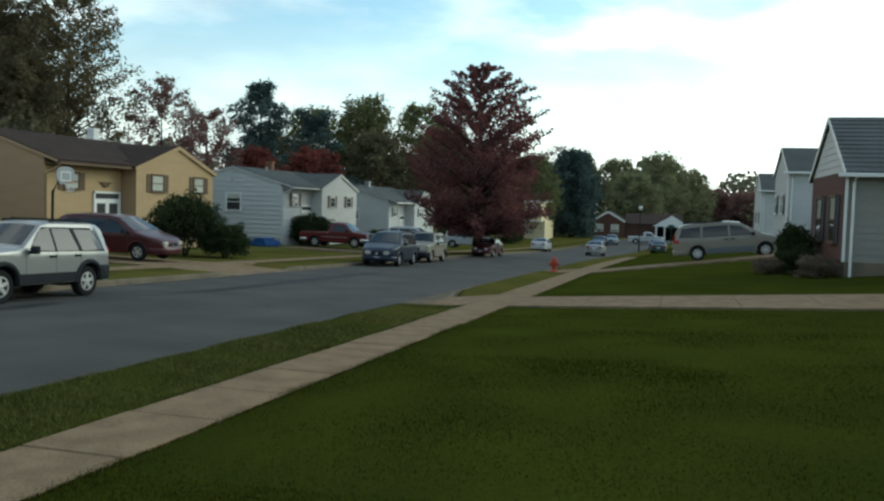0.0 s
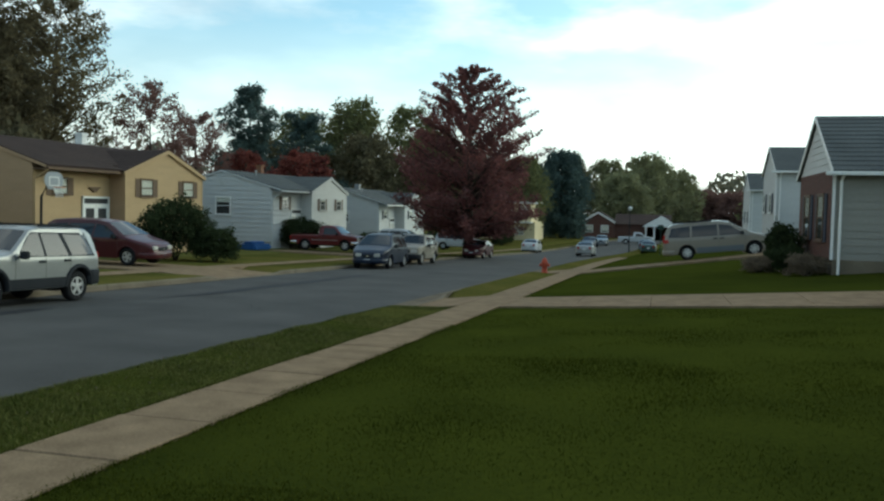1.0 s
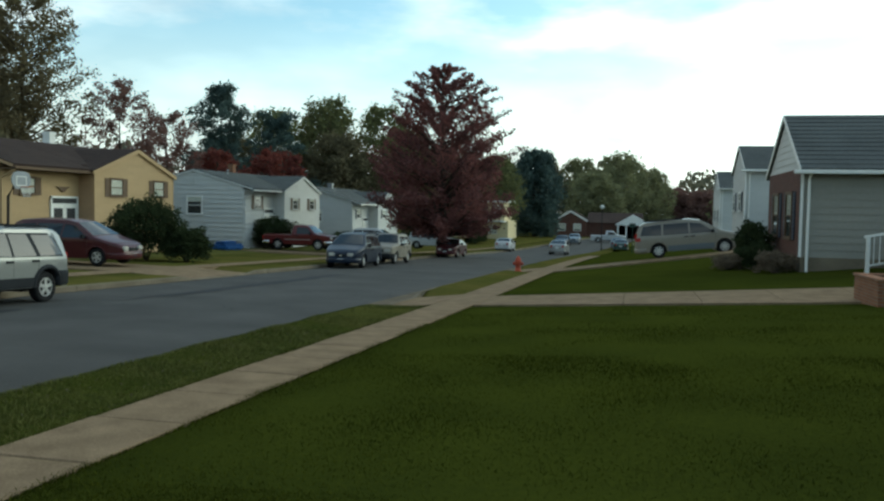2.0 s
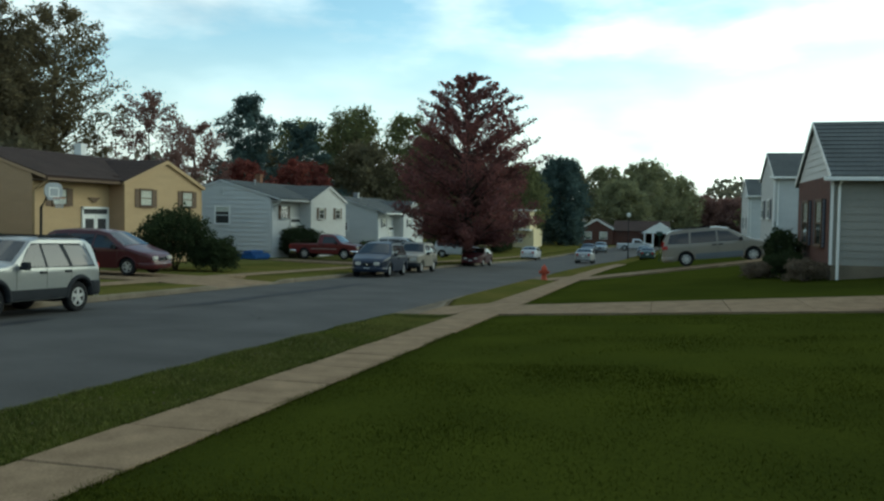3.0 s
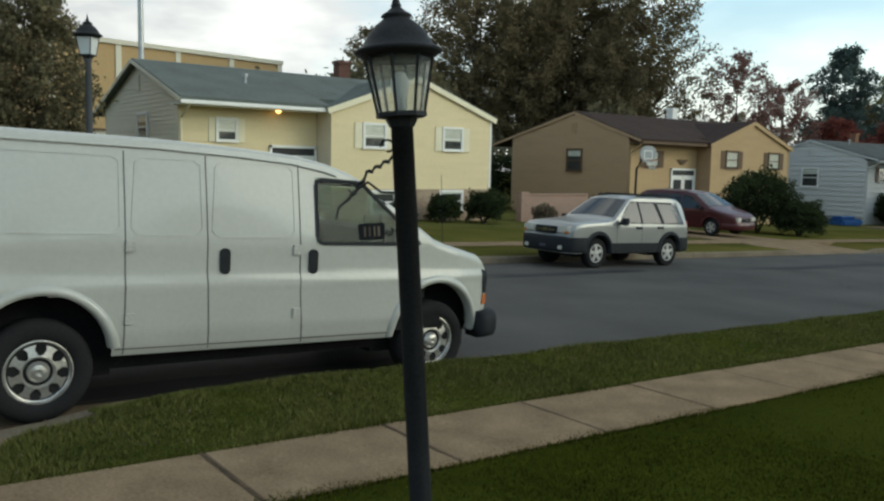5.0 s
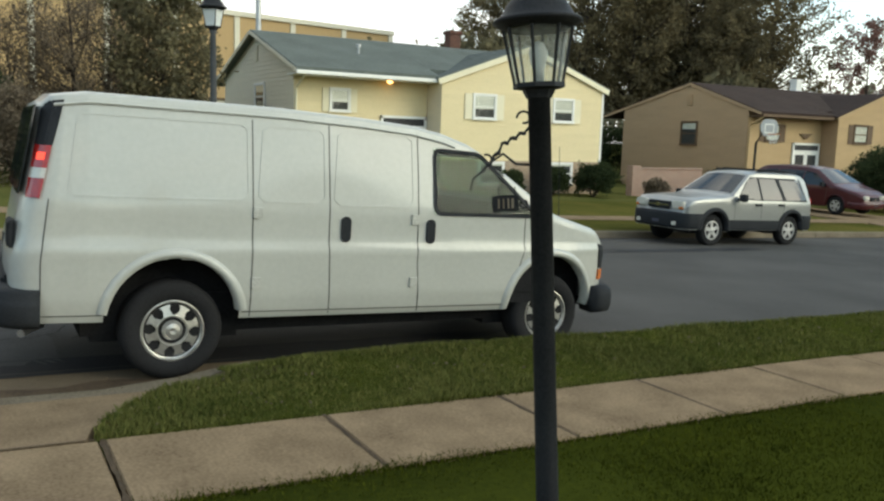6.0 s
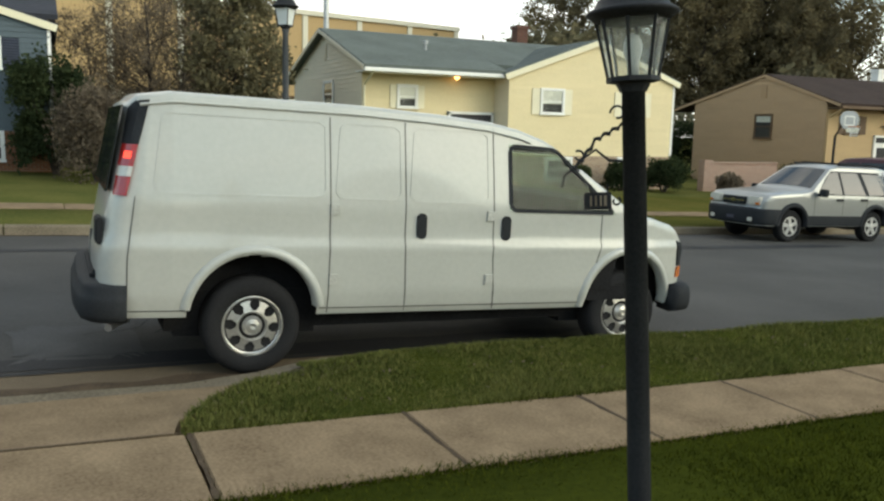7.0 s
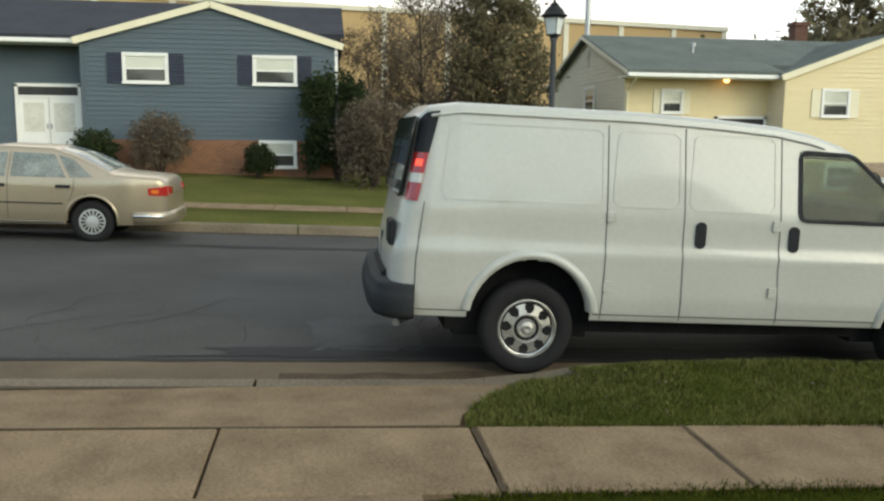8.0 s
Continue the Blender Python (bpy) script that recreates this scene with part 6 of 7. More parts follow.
def shrub(x, y, rx, ry, h, mat, label, n=2600, size=.07, seed=1, zg=None, box_like=False, name="shrub", group="garden shrubs"):
    n, size = int(n * 1.9), size * .68
    rng = np.random.default_rng(seed)
    root = thing(name, pose(x, y, (ground_z(x, y) if zg is None else zg) - .03), label, "shrub", group)
    d = rng.normal(size=(n, 3))
    d[:, 2] = d[:, 2] * .9
    d /= np.linalg.norm(d, axis=1)[:, None]
    if box_like:
        d = np.sign(d) * abs(d) ** .6
    low_ = d[:, 2] < 0
    d[low_, :2] *= (np.linalg.norm(d[low_, :2], axis=1)[:, None] + .05) ** -.93
    lump = np.array([.78 + .34 * noise.noise(Vector((a * 1.7 + seed, b * 1.7, c * 1.7))) + .22 * noise.noise(Vector((a * 4.3, b * 4.3 + seed, c * 4.3))) for a, b, c in d])
    r = lump * (rng.uniform(.3, 1.04, n) ** .45 + np.clip(rng.normal(scale=.05, size=n), -.1, .2))
    p = d * r[:, None] * np.array([rx, ry, h / 2]) + np.array([0, 0, h / 2])
    p[:, 2] = np.clip(p[:, 2], .03, None)
    bm = bmesh.new()
    for i in range(9):
        a = i * 2.4
        tube(bm, [(0.05 * math.cos(a), .05 * math.sin(a), 0), (rx * .3 * math.cos(a), ry * .3 * math.sin(a), h * .4), (rx * .62 * math.cos(a), ry * .62 * math.sin(a), h * (.5 + .04 * i))], [.03, .02, .006], 5)
    part("stem", bm, BARK, root)
    leaf_cloud("foliage", p, size, mat, root, seed + 3)
    return root


tree(-14.35, 62.6, 14.9, 5.9, 2.3, "tall dark red maple standing in the verge", L_RED, 240, 290, .11, 3, "maple", 1.0, .42, .30, spray=.17)
# oaks behind the tan house
for i, (x, y, h, r) in enumerate([(-53.5, 42.0, 19.6, 5.4), (-49.5, 49.0, 19.8, 5.6), (-46.0, 55.0, 18.6, 5.2), (-58, 46, 18.5, 5.5), (-52.5, 58, 17.5, 5.5), (-56, 52, 19, 5), (-50, 44, 15, 4.2), (-62, 39, 14, 4.6), (-46, 50, 12.5, 4.0), (-52, 51.5, 19.4, 4.8), (-50.4, 50.4, 20.3, 5.2)]):
    tree(x, y, h + .4, r, h * .36, "tall bronze oak behind the houses", L_OAK, 96, 200, .13, 20 + i, "oval", .75, .34, .42, group="oaks behind the houses", spray=.24)
tree(-41.5, 61, 13.2, 4.2, 3.0, "half-bare rusty tree behind the tan house", L_RUST, 70, 130, .13, 41, "oval", .8, .2, .4, spray=.2)
tree(-41.8, 68.5, 11.8, 3.8, 3.0, "half-bare rusty tree beside the white house", L_RUST, 64, 130, .13, 42, "oval", .8, .2, .4, spray=.2)
tree(-39, 73, 8.6, 3.2, 1.6, "small crimson tree behind the white house", L_CRIM, 50, 110, .2, 43, "oval", .6, .2, .4)
tree(-44.0, 83, 16.6, 7.2, 3.0, "tall blue-green pine behind the houses", L_PINE, 70, 260, .16, 44, "pine", .2, .3, .35, spray=.26, group="pines")
tree(-40.5, 90, 14.6, 6.0, 2.5, "blue-green pine beside a taller one", L_PINE, 64, 250, .16, 45, "pine", .2, .28, .35, spray=.26, group="pines")
tree(-36.5, 80.5, 9.3, 4.2, 1.2, "round crimson tree behind a white house", L_CRIM, 60, 150, .2, 46, "oval", .55, .2, .4)
for i, (x, y, h, r, m) in enumerate([(-45, 99, 16, 5.4, L_GREEN), (-39.5, 104, 18.2, 5.6, L_GREEN), (-34, 110, 18, 5.4, L_GREEN), (-29, 104, 14, 5, L_GREEN), (-33, 118, 16, 5.5, L_GREEN), (-26, 115, 13, 5, L_OLIVE), (-48, 92, 12, 5, L_OLIVE), (-21, 128, 12, 5, L_GREEN), (-36, 98, 13, 5, L_OLIVE), (-42, 108, 17, 5, L_OLIVE)]):
    tree(x, y, h, r, 2.5, "autumn green tree in the wood behind the street", m, 70, 170, .22, 60 + i, "oval", .7, .28, .42, group="wood behind the street", spray=.4)
tree(-16.2, 139, 14.0, 5.0, .4, "broad dark evergreen at the bend", L_PINE, 100, 170, .26, 80, "oval", .3, .3, .5, spray=.4)
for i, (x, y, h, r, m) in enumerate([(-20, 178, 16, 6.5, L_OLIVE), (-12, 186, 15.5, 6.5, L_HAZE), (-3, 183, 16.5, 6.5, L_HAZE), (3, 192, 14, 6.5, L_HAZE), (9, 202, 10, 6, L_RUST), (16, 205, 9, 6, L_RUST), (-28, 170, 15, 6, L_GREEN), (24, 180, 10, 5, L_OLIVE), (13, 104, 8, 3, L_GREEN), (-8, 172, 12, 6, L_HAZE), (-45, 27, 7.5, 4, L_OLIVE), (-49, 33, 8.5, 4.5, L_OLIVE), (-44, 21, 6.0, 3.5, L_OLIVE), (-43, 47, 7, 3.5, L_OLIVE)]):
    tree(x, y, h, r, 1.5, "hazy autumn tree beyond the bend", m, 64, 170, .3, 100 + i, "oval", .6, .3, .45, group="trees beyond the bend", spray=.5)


def woods():
    """The far wooded ridge that closes the view all round."""
    rng = np.random.default_rng(9)
    P = []
    for k in range(520):
        a = rng.uniform(0, 2 * math.pi)
        d = rng.uniform(330, 520)
        x, y = d * math.sin(a), d * math.cos(a)
        z = ground_z(x, y) + rng.uniform(0, 14)
        r, h = rng.uniform(7, 12), rng.uniform(12, 20)
        q = rng.normal(size=(170, 3))
        q /= np.linalg.norm(q, axis=1)[:, None]
        q *= rng.uniform(.7, 1.05, (170, 1)) * np.array([r, r, h / 2])
        P.append(q + np.array([x, y, z + h / 2]))
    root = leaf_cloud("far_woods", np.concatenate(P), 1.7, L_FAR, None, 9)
    tagged(root, "hazy wooded ridge of autumn trees far beyond the street", "woods", kind="stuff")


woods()

# ---- shrubs by the houses ----
shrub(-21.4, 33.2, 1.9, 2.0, 3.2, L_DARK, "large dark evergreen bush before the tan house", 9000, .09, 11)
shrub(-19.6, 33.6, 1.35, 1.3, 1.75, L_DARK, "low clipped dark bush by a drive", 5500, .08, 12)
shrub(-25.55, 16.4, .6, .6, 1.0, L_DARK, "small round dark bush before the cream house", 2200, .07, 13)
shrub(-25.3, 18.1, .85, .8, 1.25, L_DARK, "round clipped bush before the cream house", 3200, .07, 14)
shrub(-25.0, 19.9, 1.0, 1.0, 1.5, L_DARK, "large round clipped bush before the cream house", 4200, .07, 15)
shrub(-24.6, 22.8, .6, .6, 1.0, L_BROWN, "small round reddish bush by a brick wall", 2000, .07, 16)
shrub(-26.3, 28.2, .9, .9, 1.5, L_DARK, "dark bush beside the taupe house wall", 2600, .08, 17)
shrub(-26.8, 30.4, .9, .8, 1.2, L_OLIVE, "olive bush beside the taupe house wall", 2400, .08, 18)
shrub(-26.2, 57.4, 1.9, 2.0, 2.7, L_DARK, "big dark round bush before the white house", 6000, .1, 19)
shrub(-24.4, 67.5, 1.2, 2.6, 1.6, L_DARK, "dark hedge beyond the white house", 4500, .1, 20)
shrub(-22.8, 84.0, 1.4, 3.0, 1.9, L_DARK, "dark hedge before a far house", 4200, .12, 21)
shrub(-19.5, 104, 1.6, 5.0, 2.2, L_DARK, "long dark hedge near the far kerb", 5000, .15, 22)
shrub(-25.6, -8.3, .9, .8, 1.35, L_DARK, "dark green bush by the blue house's door", 2600, .07, 23)
shrub(-25.3, -6.4, 1.0, 1.0, 2.1, L_BROWN, "brown leafless-looking bush before the blue house", 3600, .06, 24)
shrub(-25.4, -3.55, .55, .55, 1.25, L_DARK, "small dark bush under the blue house's window", 2000, .06, 25)
shrub(-25.7, -1.2, 1.25, 1.3, 3.75, L_DARK, "tall dark columnar evergreen at the blue house's corner", 9000, .09, 26, box_like=True)
shrub(-23.6, -.2, 1.25, 1.25, 2.9, L_BROWN, "untidy brown shrub beside the evergreen", 6000, .07, 27)
shrub(-28.5, .6, 1.6, 2.0, 2.6, L_BROWN, "rambling brown thicket between the houses", 5200, .08, 28)
shrub(-30.0, 3.0, 1.8, 2.0, 2.8, L_OLIVE, "olive thicket between the houses", 5200, .08, 29)
tree(-30.0, 1.9, 7.0, 2.3, 1.8, "small half-bare tree between the houses", L_BROWN, 62, 170, .08, 50, "oval", .9, .11, .45, spray=.16, bare=True)
tree(-29.0, 4.5, 6.8, 1.9, 1.6, "small olive-brown tree between the houses", L_OLIVE, 62, 250, .085, 51, "oval", .9, .10, .4, spray=.18)
tree(-31.5, .2, 5.2, 2.0, 1.2, "small brown tree behind the thicket", L_BROWN, 52, 160, .08, 52, "oval", .9, .09, .45, spray=.16, bare=True)
tree(-32.5, 3.2, 6.2, 2.4, .8, "brown twiggy tree behind the thicket", L_BROWN, 72, 185, .08, 53, "oval", .9, .09, .45, spray=.2, bare=True)
shrub(-31.0, 5.6, 1.5, 1.8, 3.2, L_OLIVE, "olive-brown thicket beside the cream house", 5200, .08, 36)
shrub(-32.5, -.5, 1.5, 1.8, 3.6, L_BROWN, "tall brown thicket behind the evergreen", 5200, .08, 37)
# two added bushes darken the gap where a dark porch belongs
shrub(-39.5, 33.4, 1.6, 2.6, 3.8, L_DARK, "added dark bush standing in for a dark porch by the tan house", 5000, .1, 38)
shrub(-38.4, 30.6, 1.3, 1.8, 3.0, L_DARK, "added dark bush closing the bright gap behind the cream house", 4000, .1, 39)
shrub(4.3, 30.6, .7, 1.3, 1.7, L_DARK, "dark clipped bush before the brick front", 4200, .07, 30)
shrub(4.2, 28.2, .7, .9, 1.0, L_DARK, "low dark bush before the brick front", 2600, .06, 31)
shrub(4.5, 26.7, .75, .7, .75, L_BROWN, "reddish-brown low shrub at the house corner", 2400, .05, 32)
shrub(3.4, 29.0, .6, .9, .6, L_BROWN, "brown low shrub in the flower bed", 2000, .05, 33)
shrub(8.2, 24.4, 1.0, 1.0, 1.3, L_DARK, "dark bush beside the white railing", 2600, .06, 34)


# ---- houses on the near side ----
def gabled(name, x0, x1, y0, y1, zg, ze, zp, front, side, roof, trim, label, course=.2, windows=(), base=None, zb=.5, wtrim=None):
    """A house whose gable looks west over the street; heights above its ground."""
    root = thing(name, pose(x0, y0, zg), label, "house", "houses along the street")
    L, D, g = y1 - y0, x1 - x0, (y1 - y0) / 2
    bm = bmesh.new()
    prism(bm, [(.03, -.6), (L - .03, -.6), (L - .03, ze), (g, zp), (.03, ze)], "x", .06, D)
    part("wall", bm, side, root)
    part("base_wall", boxes((.03, D, .0, L, -.6, zb)), base or KERB, root)
    clad(root, 0, dict(z0=ze, z1=zp, span=lambda z: (g * (z - ze) / (zp - ze), L - g * (z - ze) / (zp - ze))), course, WHITE_SIDING, face=-1)
    clad(root, .03, dict(z0=zb, z1=ze, span=lambda z: (.06, D)), course, side, face=-1, axis="y")
    if front is BRICK_RED:
        part("brick_front", boxes((-.03, .06, 0, L, zb, ze)), BRICK_DARK, root)
    else:
        clad(root, .0, dict(z0=zb, z1=ze, span=lambda z: (0, L)), course, front, face=-1)
    k = (zp - ze) / g
    for yy in (-.35, L + .35):
        zo = ze - k * .35
        roof_slab(root, "roof", roof, [(-.1, yy, zo + .05), (D + .3, yy, zo + .05), (D + .3, g, zp + .05), (-.1, g, zp + .05)])
        part("rake_board", beam((-.11, yy, zo + .12), (-.11, g, zp + .12), .03, .14), trim, root)
    part("gutter", boxes((-.3, D + .3, -.46, -.35, ze - k * .35 + .02, ze - k * .35 + .14), bevel=.02), trim, root)
    bm = bmesh.new()
    tube(bm, [(.25, -.38, ze - .05), (.22, -.1, ze - .25), (.2, -.06, ze - .35), (.2, -.06, -.2)], .045, 6)
    part("downspout", bm, trim, root)
    part("corner_board", boxes((-.03, .05, -.035, .08, zb, ze)), trim, root)
    for yc, a, b, w, sh in windows:
        window(root, -.03, yc, a, b, w, wtrim or trim, sh, face=-1)
    return root


# pale siding, greyed: the shade of a south wall is in the colour
PALE_GREY = material("shade_greyed_siding", (.27, .255, .22), .7, vary=.07, scale=.7, fine=14, bump=.08)
zR = ground_z(5.2, 27)
gabled("house", 5.15, 15, 26.45, 32.5, zR, 4.11 - .85 - zR, 5.9 - .9 - zR, BRICK_RED, PALE_GREY, SHINGLE_GREY, WHITE, "brick-fronted house with pale siding and grey roof", .22, [(1.6, 1.0, 2.4, 1.0, NAVY_TRIM), (4.1, 1.0, 2.4, 1.0, NAVY_TRIM)], zb=.45, wtrim=BROWN_TRIM)
zR = ground_z(6.1, 49)
gabled("house", 6.2, 16, 48.3, 54.1, zR, 4.3 - zR, 5.62 - zR, WHITE_SIDING, WHITE_SIDING, SHINGLE_GREY, WHITE, "tall white-sided house with grey gabled roof", .22, [(1.7, 2.3, 3.3, .9, NAVY_TRIM), (4.6, 2.3, 3.3, .9, NAVY_TRIM)], zb=.5)
part("side_wing", boxes((0, 6, 0, 5, -2.2, .1)), WHITE_SIDING, tagged(new("house_wing"), "white wing set back beside the tall house", "house wing", "houses along the street"), at=None)
bpy.data.objects["house_wing"].matrix_basis = pose(8.4, 41.0, zR + 2.9)
zR = ground_z(7.4, 72)
gabled("house", 7.6, 17, 77.0, 82.6, zR, 4.05 - zR, 5.45 - zR, WHITE_SIDING, WHITE_SIDING, SHINGLE_GREY, WHITE, "white-sided house farther up the street", .26, [(1.6, 2.4, 3.4, .9, NAVY_TRIM), (4.4, 2.4, 3.4, .9, NAVY_TRIM)], zb=.5)
zR = ground_z(9, 92)
gabled("house", 9.5, 20, 92, 99, zR, 3.2, 4.9, BRICK_RED, BRICK_RED, SHINGLE_BROWN, WHITE, "dark brick house up the near side", .3, zb=.4)

# the house behind the camera closes the place
zR = ground_z(7, 5)
gabled("house", 7.2, 17, 3.4, 9.6, zR, 3.2, 5.0, BRICK_RED, PALE_GREY, SHINGLE_GREY, WHITE, "brick-fronted house behind the near lawn", .3, [(1.8, 1.0, 2.4, 1.0, NAVY_TRIM), (4.4, 1.0, 2.4, 1.0, NAVY_TRIM)], zb=.45)
gabled("house", 8.6, 17, -9.5, -2.2, ground_z(8.6, -6), 3.3, 5.1, BRICK_RED, PALE_GREY, SHINGLE_GREY, WHITE, "brick-fronted house behind the concrete drive", .3, zb=.45)

# railing, steps and brick planter by the path
rx, ry = 6.75, 25.2
zr = ground_z(rx, ry)
root = thing("handrail", pose(rx, ry, zr), "white painted metal handrail beside side steps", "handrail")
for i in range(3):
    part("post", boxes((i * 1.1 - .05, i * 1.1 + .05, -.05, .05, -.1, 1.05 + i * .22), bevel=.008), WHITE, root)
part("top_rail", beam((-.1, 0, 1.02), (2.3, 0, 1.5), .06, .07), WHITE, root)
part("low_rail", beam((0, 0, .2), (2.2, 0, .64), .04, .05), WHITE, root)
for i in range(1, 14):
    if i % 7:
        part("baluster", boxes((i * .157 - .012, i * .157 + .012, -.012, .012, .2 + i * .0314, 1.0 + i * .0314)), WHITE, root)
root = thing("brick_planter", pose(4.95, 17.2, ground_z(5.5, 18)), "low red brick planter at the end of the path", "planter")
part("wall", boxes((0, 2.6, 0, .22, -.3, .5), (0, .22, .22, 1.6, -.3, .5), (0, 2.6, 1.6, 1.82, -.3, .5)), BRICK_RED, root)
part("coping", boxes((-.03, 2.63, -.03, .25, .5, .56), (-.03, .25, .25, 1.57, .5, .56), (-.03, 2.63, 1.57, 1.85, .5, .56), bevel=.01), BRICK_RED, root)
part("soil", boxes((.22, 2.6, .22, 1.6, -.2, .42)), DIRT, root)
root = thing("garden_wall", pose(-26.3, 23.0, ground_z(-26.3, 24)), "weathered pink brick garden wall beside the taupe house", "garden wall")
part("wall", boxes((-.12, .12, 0, 4.0, -.2, 1.15), (-.18, .18, -.1, .35, -.2, 1.3)), BRICK_PINK, root)
part("coping", boxes((-.16, .16, .35, 4.0, 1.15, 1.22), bevel=.01), BRICK_PINK, root)
TARP = material("blue_tarpaulin", (.015, .075, .22), .6, vary=.25, scale=4, fine=20, bump=.5, depth=.03)
root = thing("covered_stack", pose(-26.2, 51.6, ground_z(-26.2, 51.6)), "low stack under a bright blue tarpaulin", "stack")
part("tarpaulin", boxes((-1.2, .3, -2.0, .5, 0, .42), (-.9, .0, -1.6, .2, .4, .6), bevel=.12), TARP, root)

# ---- far houses at the bend ----
zY = ground_z(-22, 122)
root = thing("house", pose(-25.5, 122, zY - .3), "cream two-storey house with jettied upper floor", "house", "houses along the street")
part("wall", boxes((-1.5, 7.5, 0, 9, -1, 3.0)), CREAM, root)
part("upper_wall", boxes((2.6, 7.0, -.5, 9, 3.0, 5.7)), CREAM, root)
part("cornice", boxes((2.3, 7.3, -.9, 9, 5.7, 5.95)), WHITE, root)
bm = bmesh.new()
prism(bm, [(-2.2, 2.9), (3.2, 2.9), (.5, 5.2)], "y", -.4, 9)
part("roof", bm, SHINGLE_GREEN, root)
for xc in (3.6, 5.9):
    window(root, -.5, xc, 4.2, 5.3, .9, WHITE, BROWN_TRIM, face=-1, axis="y")
window(root, 0, 5.2, 1.1, 2.3, 1.1, WHITE, None, face=-1, axis="y", blind=.9)
part("porch_post", boxes((2.4, 2.6, -1.4, -1.2, -.5, 2.9)), WHITE, root)
part("porch_roof", boxes((2.2, 7.2, -1.6, 0, 2.8, 3.0)), WHITE, root)
zB = ground_z(-9, 150)
root = thing("house", pose(-13.6, 149, zB - .3), "far red brick house with white gable trim", "house", "houses along the street")
bm = bmesh.new()
prism(bm, [(0, -1), (5.6, -1), (5.6, 3.1), (2.8, 4.6), (0, 3.1)], "y", 0, 9)
part("wall", bm, BRICK_DARK, root)
part("wing", boxes((5.6, 15, 1.5, 9, -1, 2.9)), BRICK_DARK, root)
bm = bmesh.new()
prism(bm, [(1.0, 2.8), (9.6, 2.8), (5.4, 4.6)], "x", 5.6, 15.4)
part("wing_roof", bm, SHINGLE_BROWN, root)
for a in (-.2, 5.8):
    part("rake_board", beam((a, -.1, 3.05), (2.8, -.1, 4.75), .1, .3), WHITE, root)
    roof_slab(root, "roof", SHINGLE_BROWN, [(a - .1 if a < 0 else a + .1, -.1, 3.0), (a - .1 if a < 0 else a + .1, 9, 3.0), (2.8, 9, 4.7), (2.8, -.1, 4.7)])
for xc in (1.3, 4.0):
    window(root, 0, xc, 1.3, 2.5, 1.2, WHITE, None, face=-1, axis="y", blind=.8)
zP = ground_z(0, 149)
root = thing("porch", pose(-2.8, 147, zP - .2), "white gabled portico of a far house", "porch")
bm = bmesh.new()
prism(bm, [(-.3, 2.6), (6.0, 2.6), (2.85, 4.5)], "y", 0, 4)
part("gable", bm, WHITE, root)
for xa in (.2, 1.6, 3.9, 5.3):
    part("column", boxes((xa, xa + .25, .1, .35, -1, 2.6)), WHITE, root)
part("back_wall", boxes((0, 5.7, 3.5, 4, -1, 2.6)), BRICK_RED, root)

# ---- long tan building behind the houses ----
OCHRE = material("ochre_wall_panel", (.44, .305, .155), .85, vary=.06, scale=.25, fine=8, bump=.1)
PALE = material("pale_wall_panel", (.62, .58, .47), .85, vary=.06, scale=.3, fine=8, bump=.1)
a, b = Vector((-57.5, -26.5, 0)), Vector((-68.5, 32, 0))
d = (b - a)
root = thing("warehouse", Mx.Translation((a.x, a.y, 0)) @ d.to_track_quat("X", "Z").to_matrix().to_4x4(), "long ochre warehouse wall with pale pilasters", "warehouse")
n = 12
L = d.length
for i in range(n):
    part("wall_panel", boxes((L * i / n + .02, L * (i + 1) / n - .02, 0, 18, 4.2, 10.6)), OCHRE, root)
for i in range(n + 1):
    part("pilaster", boxes((L * i / n - .22, L * i / n + .22, -.12, .2, 4.2, 10.75)), PALE, root)
part("coping", boxes((-.3, L + .3, -.2, 18, 10.6, 10.95)), PALE, root)
part("lower_wall", boxes((0, L, .1, 18, -3, 4.2)), PALE, root)
part("ledge", boxes((0, L, -.08, .1, 4.1, 4.25)), BROWN_TRIM, root)
root = thing("floodlight_mast", pose(-57.6, 16.6, ground_z(-57.6, 16.6)), "tall slim grey mast behind the houses", "mast")
bm = bmesh.new()
lathe(bm, [(.22, -.2), (.2, 8), (.15, 26)], 12)
part("mast", bm, STEEL, root)

# porch light glowing by the cream house's door
root = thing("porch_light", pose(-26.5 - .75, 13.84 - 1.75, hz(17) + 3.9), "small porch light glowing warm under the eave", "porch light")
bm = bmesh.new()
lathe(bm, [(.05, .08), (.1, .05), (.1, 0), (.001, -.06)], 12)
part("lamp", bm, glow("warm_lamp", (1.0, .55, .2), 4.0), root)
# eagle-like plaque is a plain dark bar over the tan house's door
root = thing("wall_plaque", pose(-27.33, 35.3, hz(40) + 3.36), "dark winged plaque over the tan house's door", "plaque")
bm = bmesh.new()
prism(bm, [(-.5, .1), (.5, .1), (.25, -.02), (.1, -.16), (-.1, -.16), (-.25, -.02)], "x", 0, .04)
part("plaque", bm, BROWN_TRIM, root)

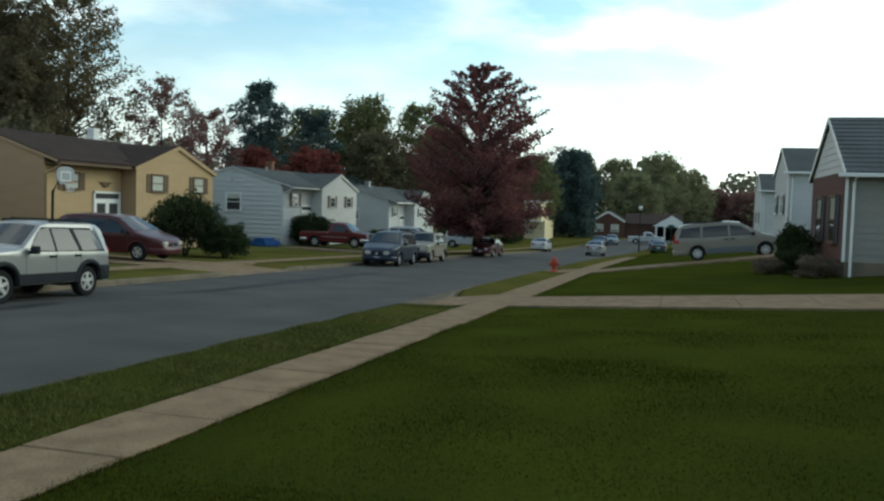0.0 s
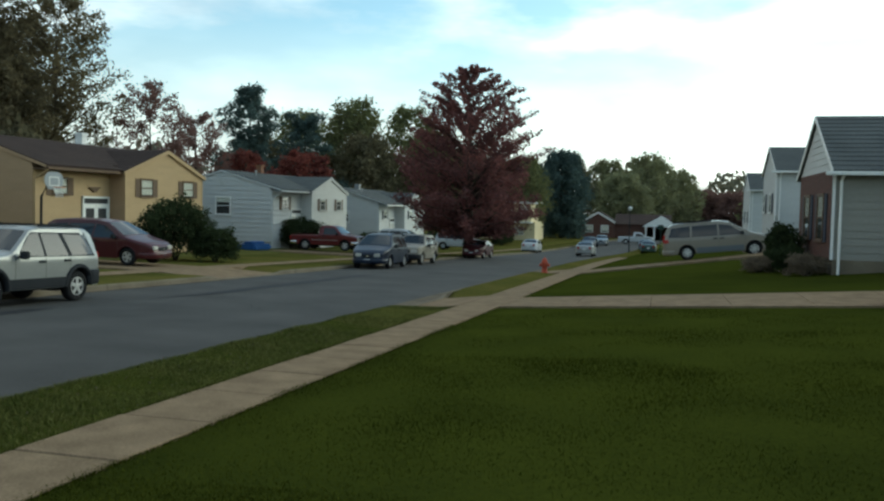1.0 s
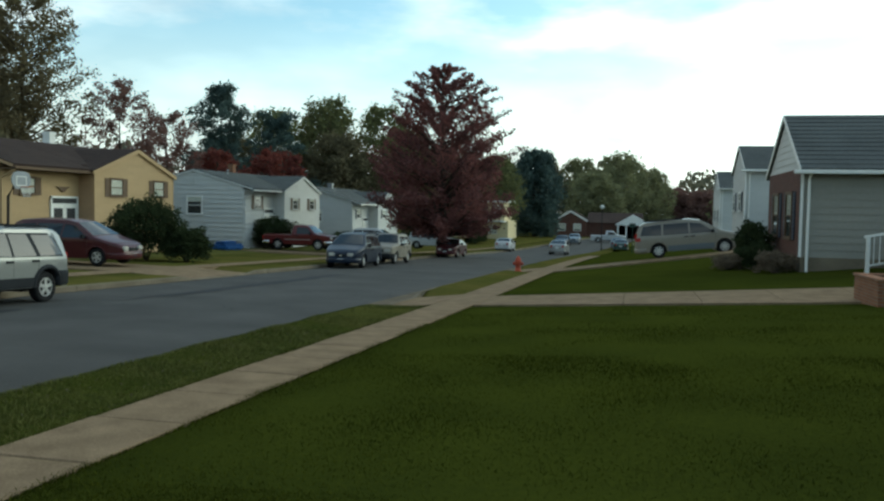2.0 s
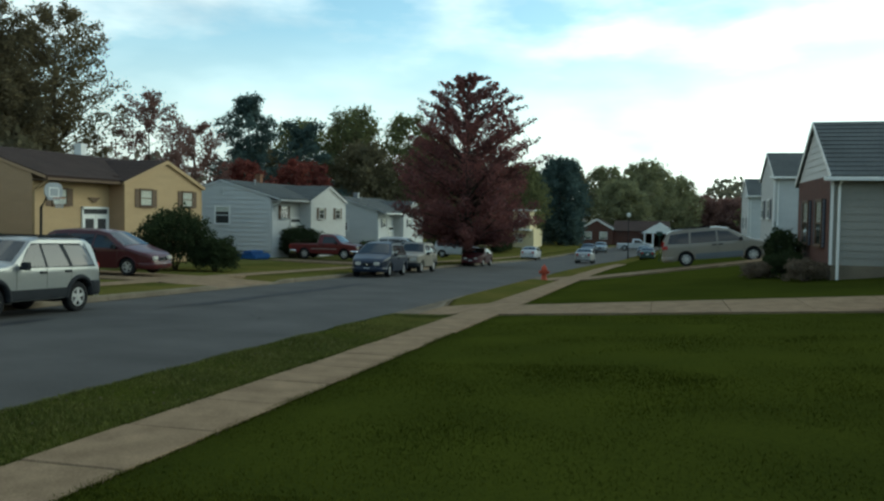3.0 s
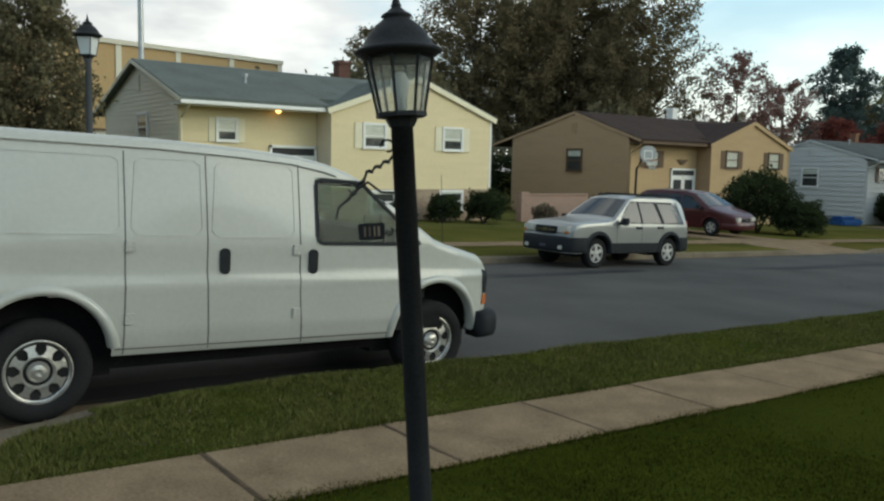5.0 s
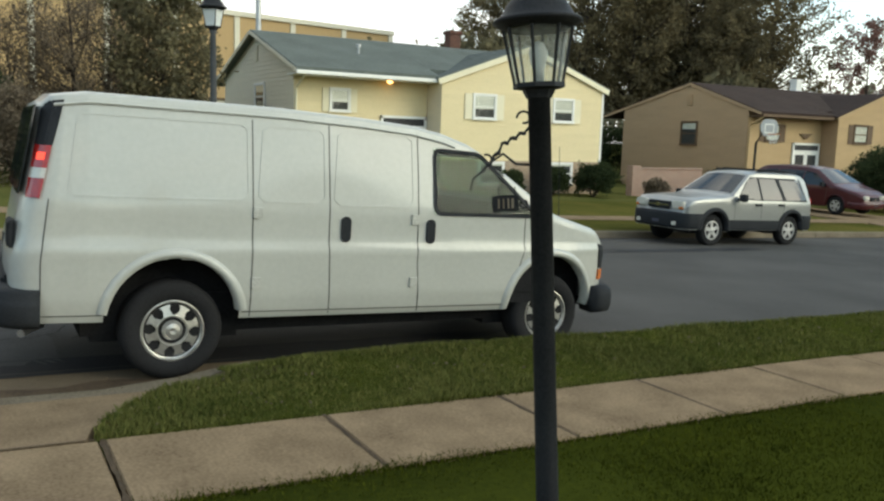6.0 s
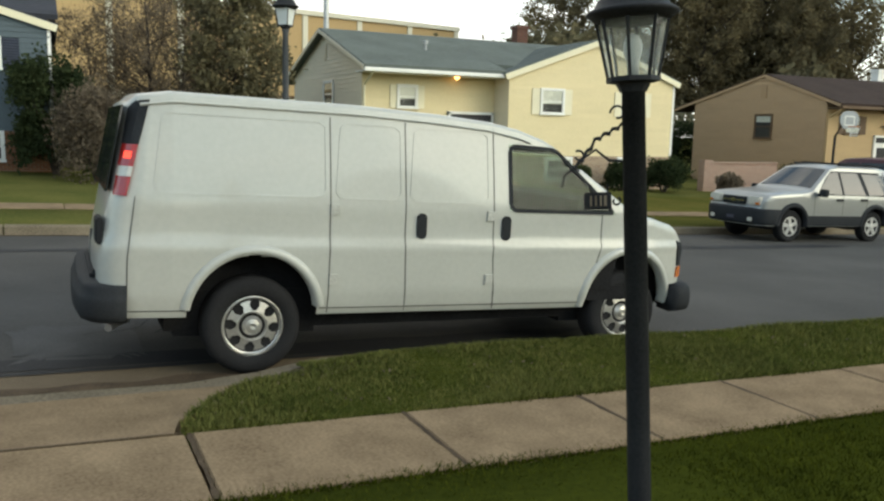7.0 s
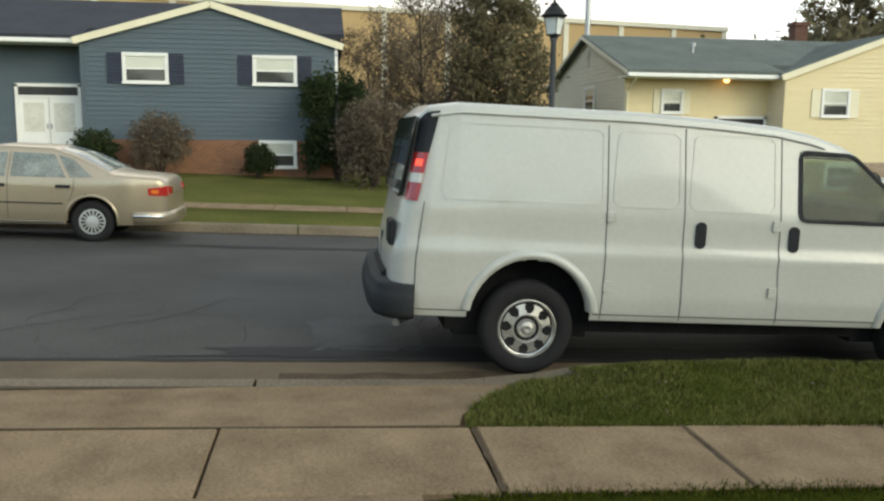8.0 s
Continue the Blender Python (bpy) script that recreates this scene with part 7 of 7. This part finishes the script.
# ---- grass blades and fallen leaves ----
def blades(name, label, areas, seed, h=(.03, .075), mat=None):
    rng = np.random.default_rng(seed)
    V = []
    for x0, x1, y0, y1, n in areas:
        x, y = rng.uniform(x0, x1, n), rng.uniform(y0, y1, n)
        keep = np.array([not in_drive(p, q) and not (p < WALK_E[0] and q < -.74 + 1.05 * ((WALK_E[0] - p) / 1.37) ** 2) for p, q in zip(x, y)])
        x, y = x[keep], y[keep]
        z = np.array([ground_z(p, q) for p, q in zip(x, y)]) - .01
        m = len(x)
        a = rng.uniform(0, 2 * np.pi, m)
        w = rng.uniform(.003, .007, m)
        patchy = np.array([.7 + .6 * noise.noise(Vector((p * .9, q * .9, 3))) for p, q in zip(x, y)])
        hh = rng.uniform(*h, m) * np.clip(patchy, .45, 1.5)
        lx, ly = rng.normal(scale=.5, size=m) * hh, rng.normal(scale=.5, size=m) * hh
        A = np.stack([x - np.cos(a) * w, y - np.sin(a) * w, z], 1)
        B = np.stack([x + np.cos(a) * w, y + np.sin(a) * w, z], 1)
        C = np.stack([x + lx, y + ly, z + hh], 1)
        V.append(np.stack([A, B, C], 1).reshape(-1, 3))
    V = np.concatenate(V)
    me = bpy.data.meshes.new(name)
    me.from_pydata(V.tolist(), [], (np.arange(len(V) // 3)[:, None] * 3 + np.arange(3)).tolist())
    me.materials.append(mat or BLADE)
    ob = new(name, me)
    tagged(ob, label, "grass", kind="stuff")


blades("grass", "short uneven mown lawn grass beside the pavement", [(-3.42, 1.5, -.95, 4, 110000), (-3.42, 4, 4, 10, 80000), (-3.42, 5, 10, 18, 50000)], 1, (.02, .052))
blades("grass", "longer tufted grass of the kerbside verge", [(-5.72, -4.26, -.75, 4, 64000), (-5.76, -5.56, .5, 17, 26000), (-5.66, -4.26, 4, 12, 50000), (-5.66, -4.26, 12, 18, 20000)], 2, (.03, .075), BLADE_VERGE)
blades("grass", "ragged grass creeping over the pavement's edges", [(-4.33, -4.24, -.7, 14, 7000), (-3.45, -3.36, -.7, 14, 8000)], 3, (.02, .06))
rng = np.random.default_rng(5)
lx, ly = rng.uniform(-5.6, -4.3, 260), rng.uniform(-.6, 12, 260)
tagged(leaf_cloud("fallen_leaves", [(p, q, ground_z(p, q) + .035) for p, q in zip(lx, ly)], .013, L_BROWN, None, 6), "scattered brown fallen leaves on verge and pavement", "leaves", kind="stuff")
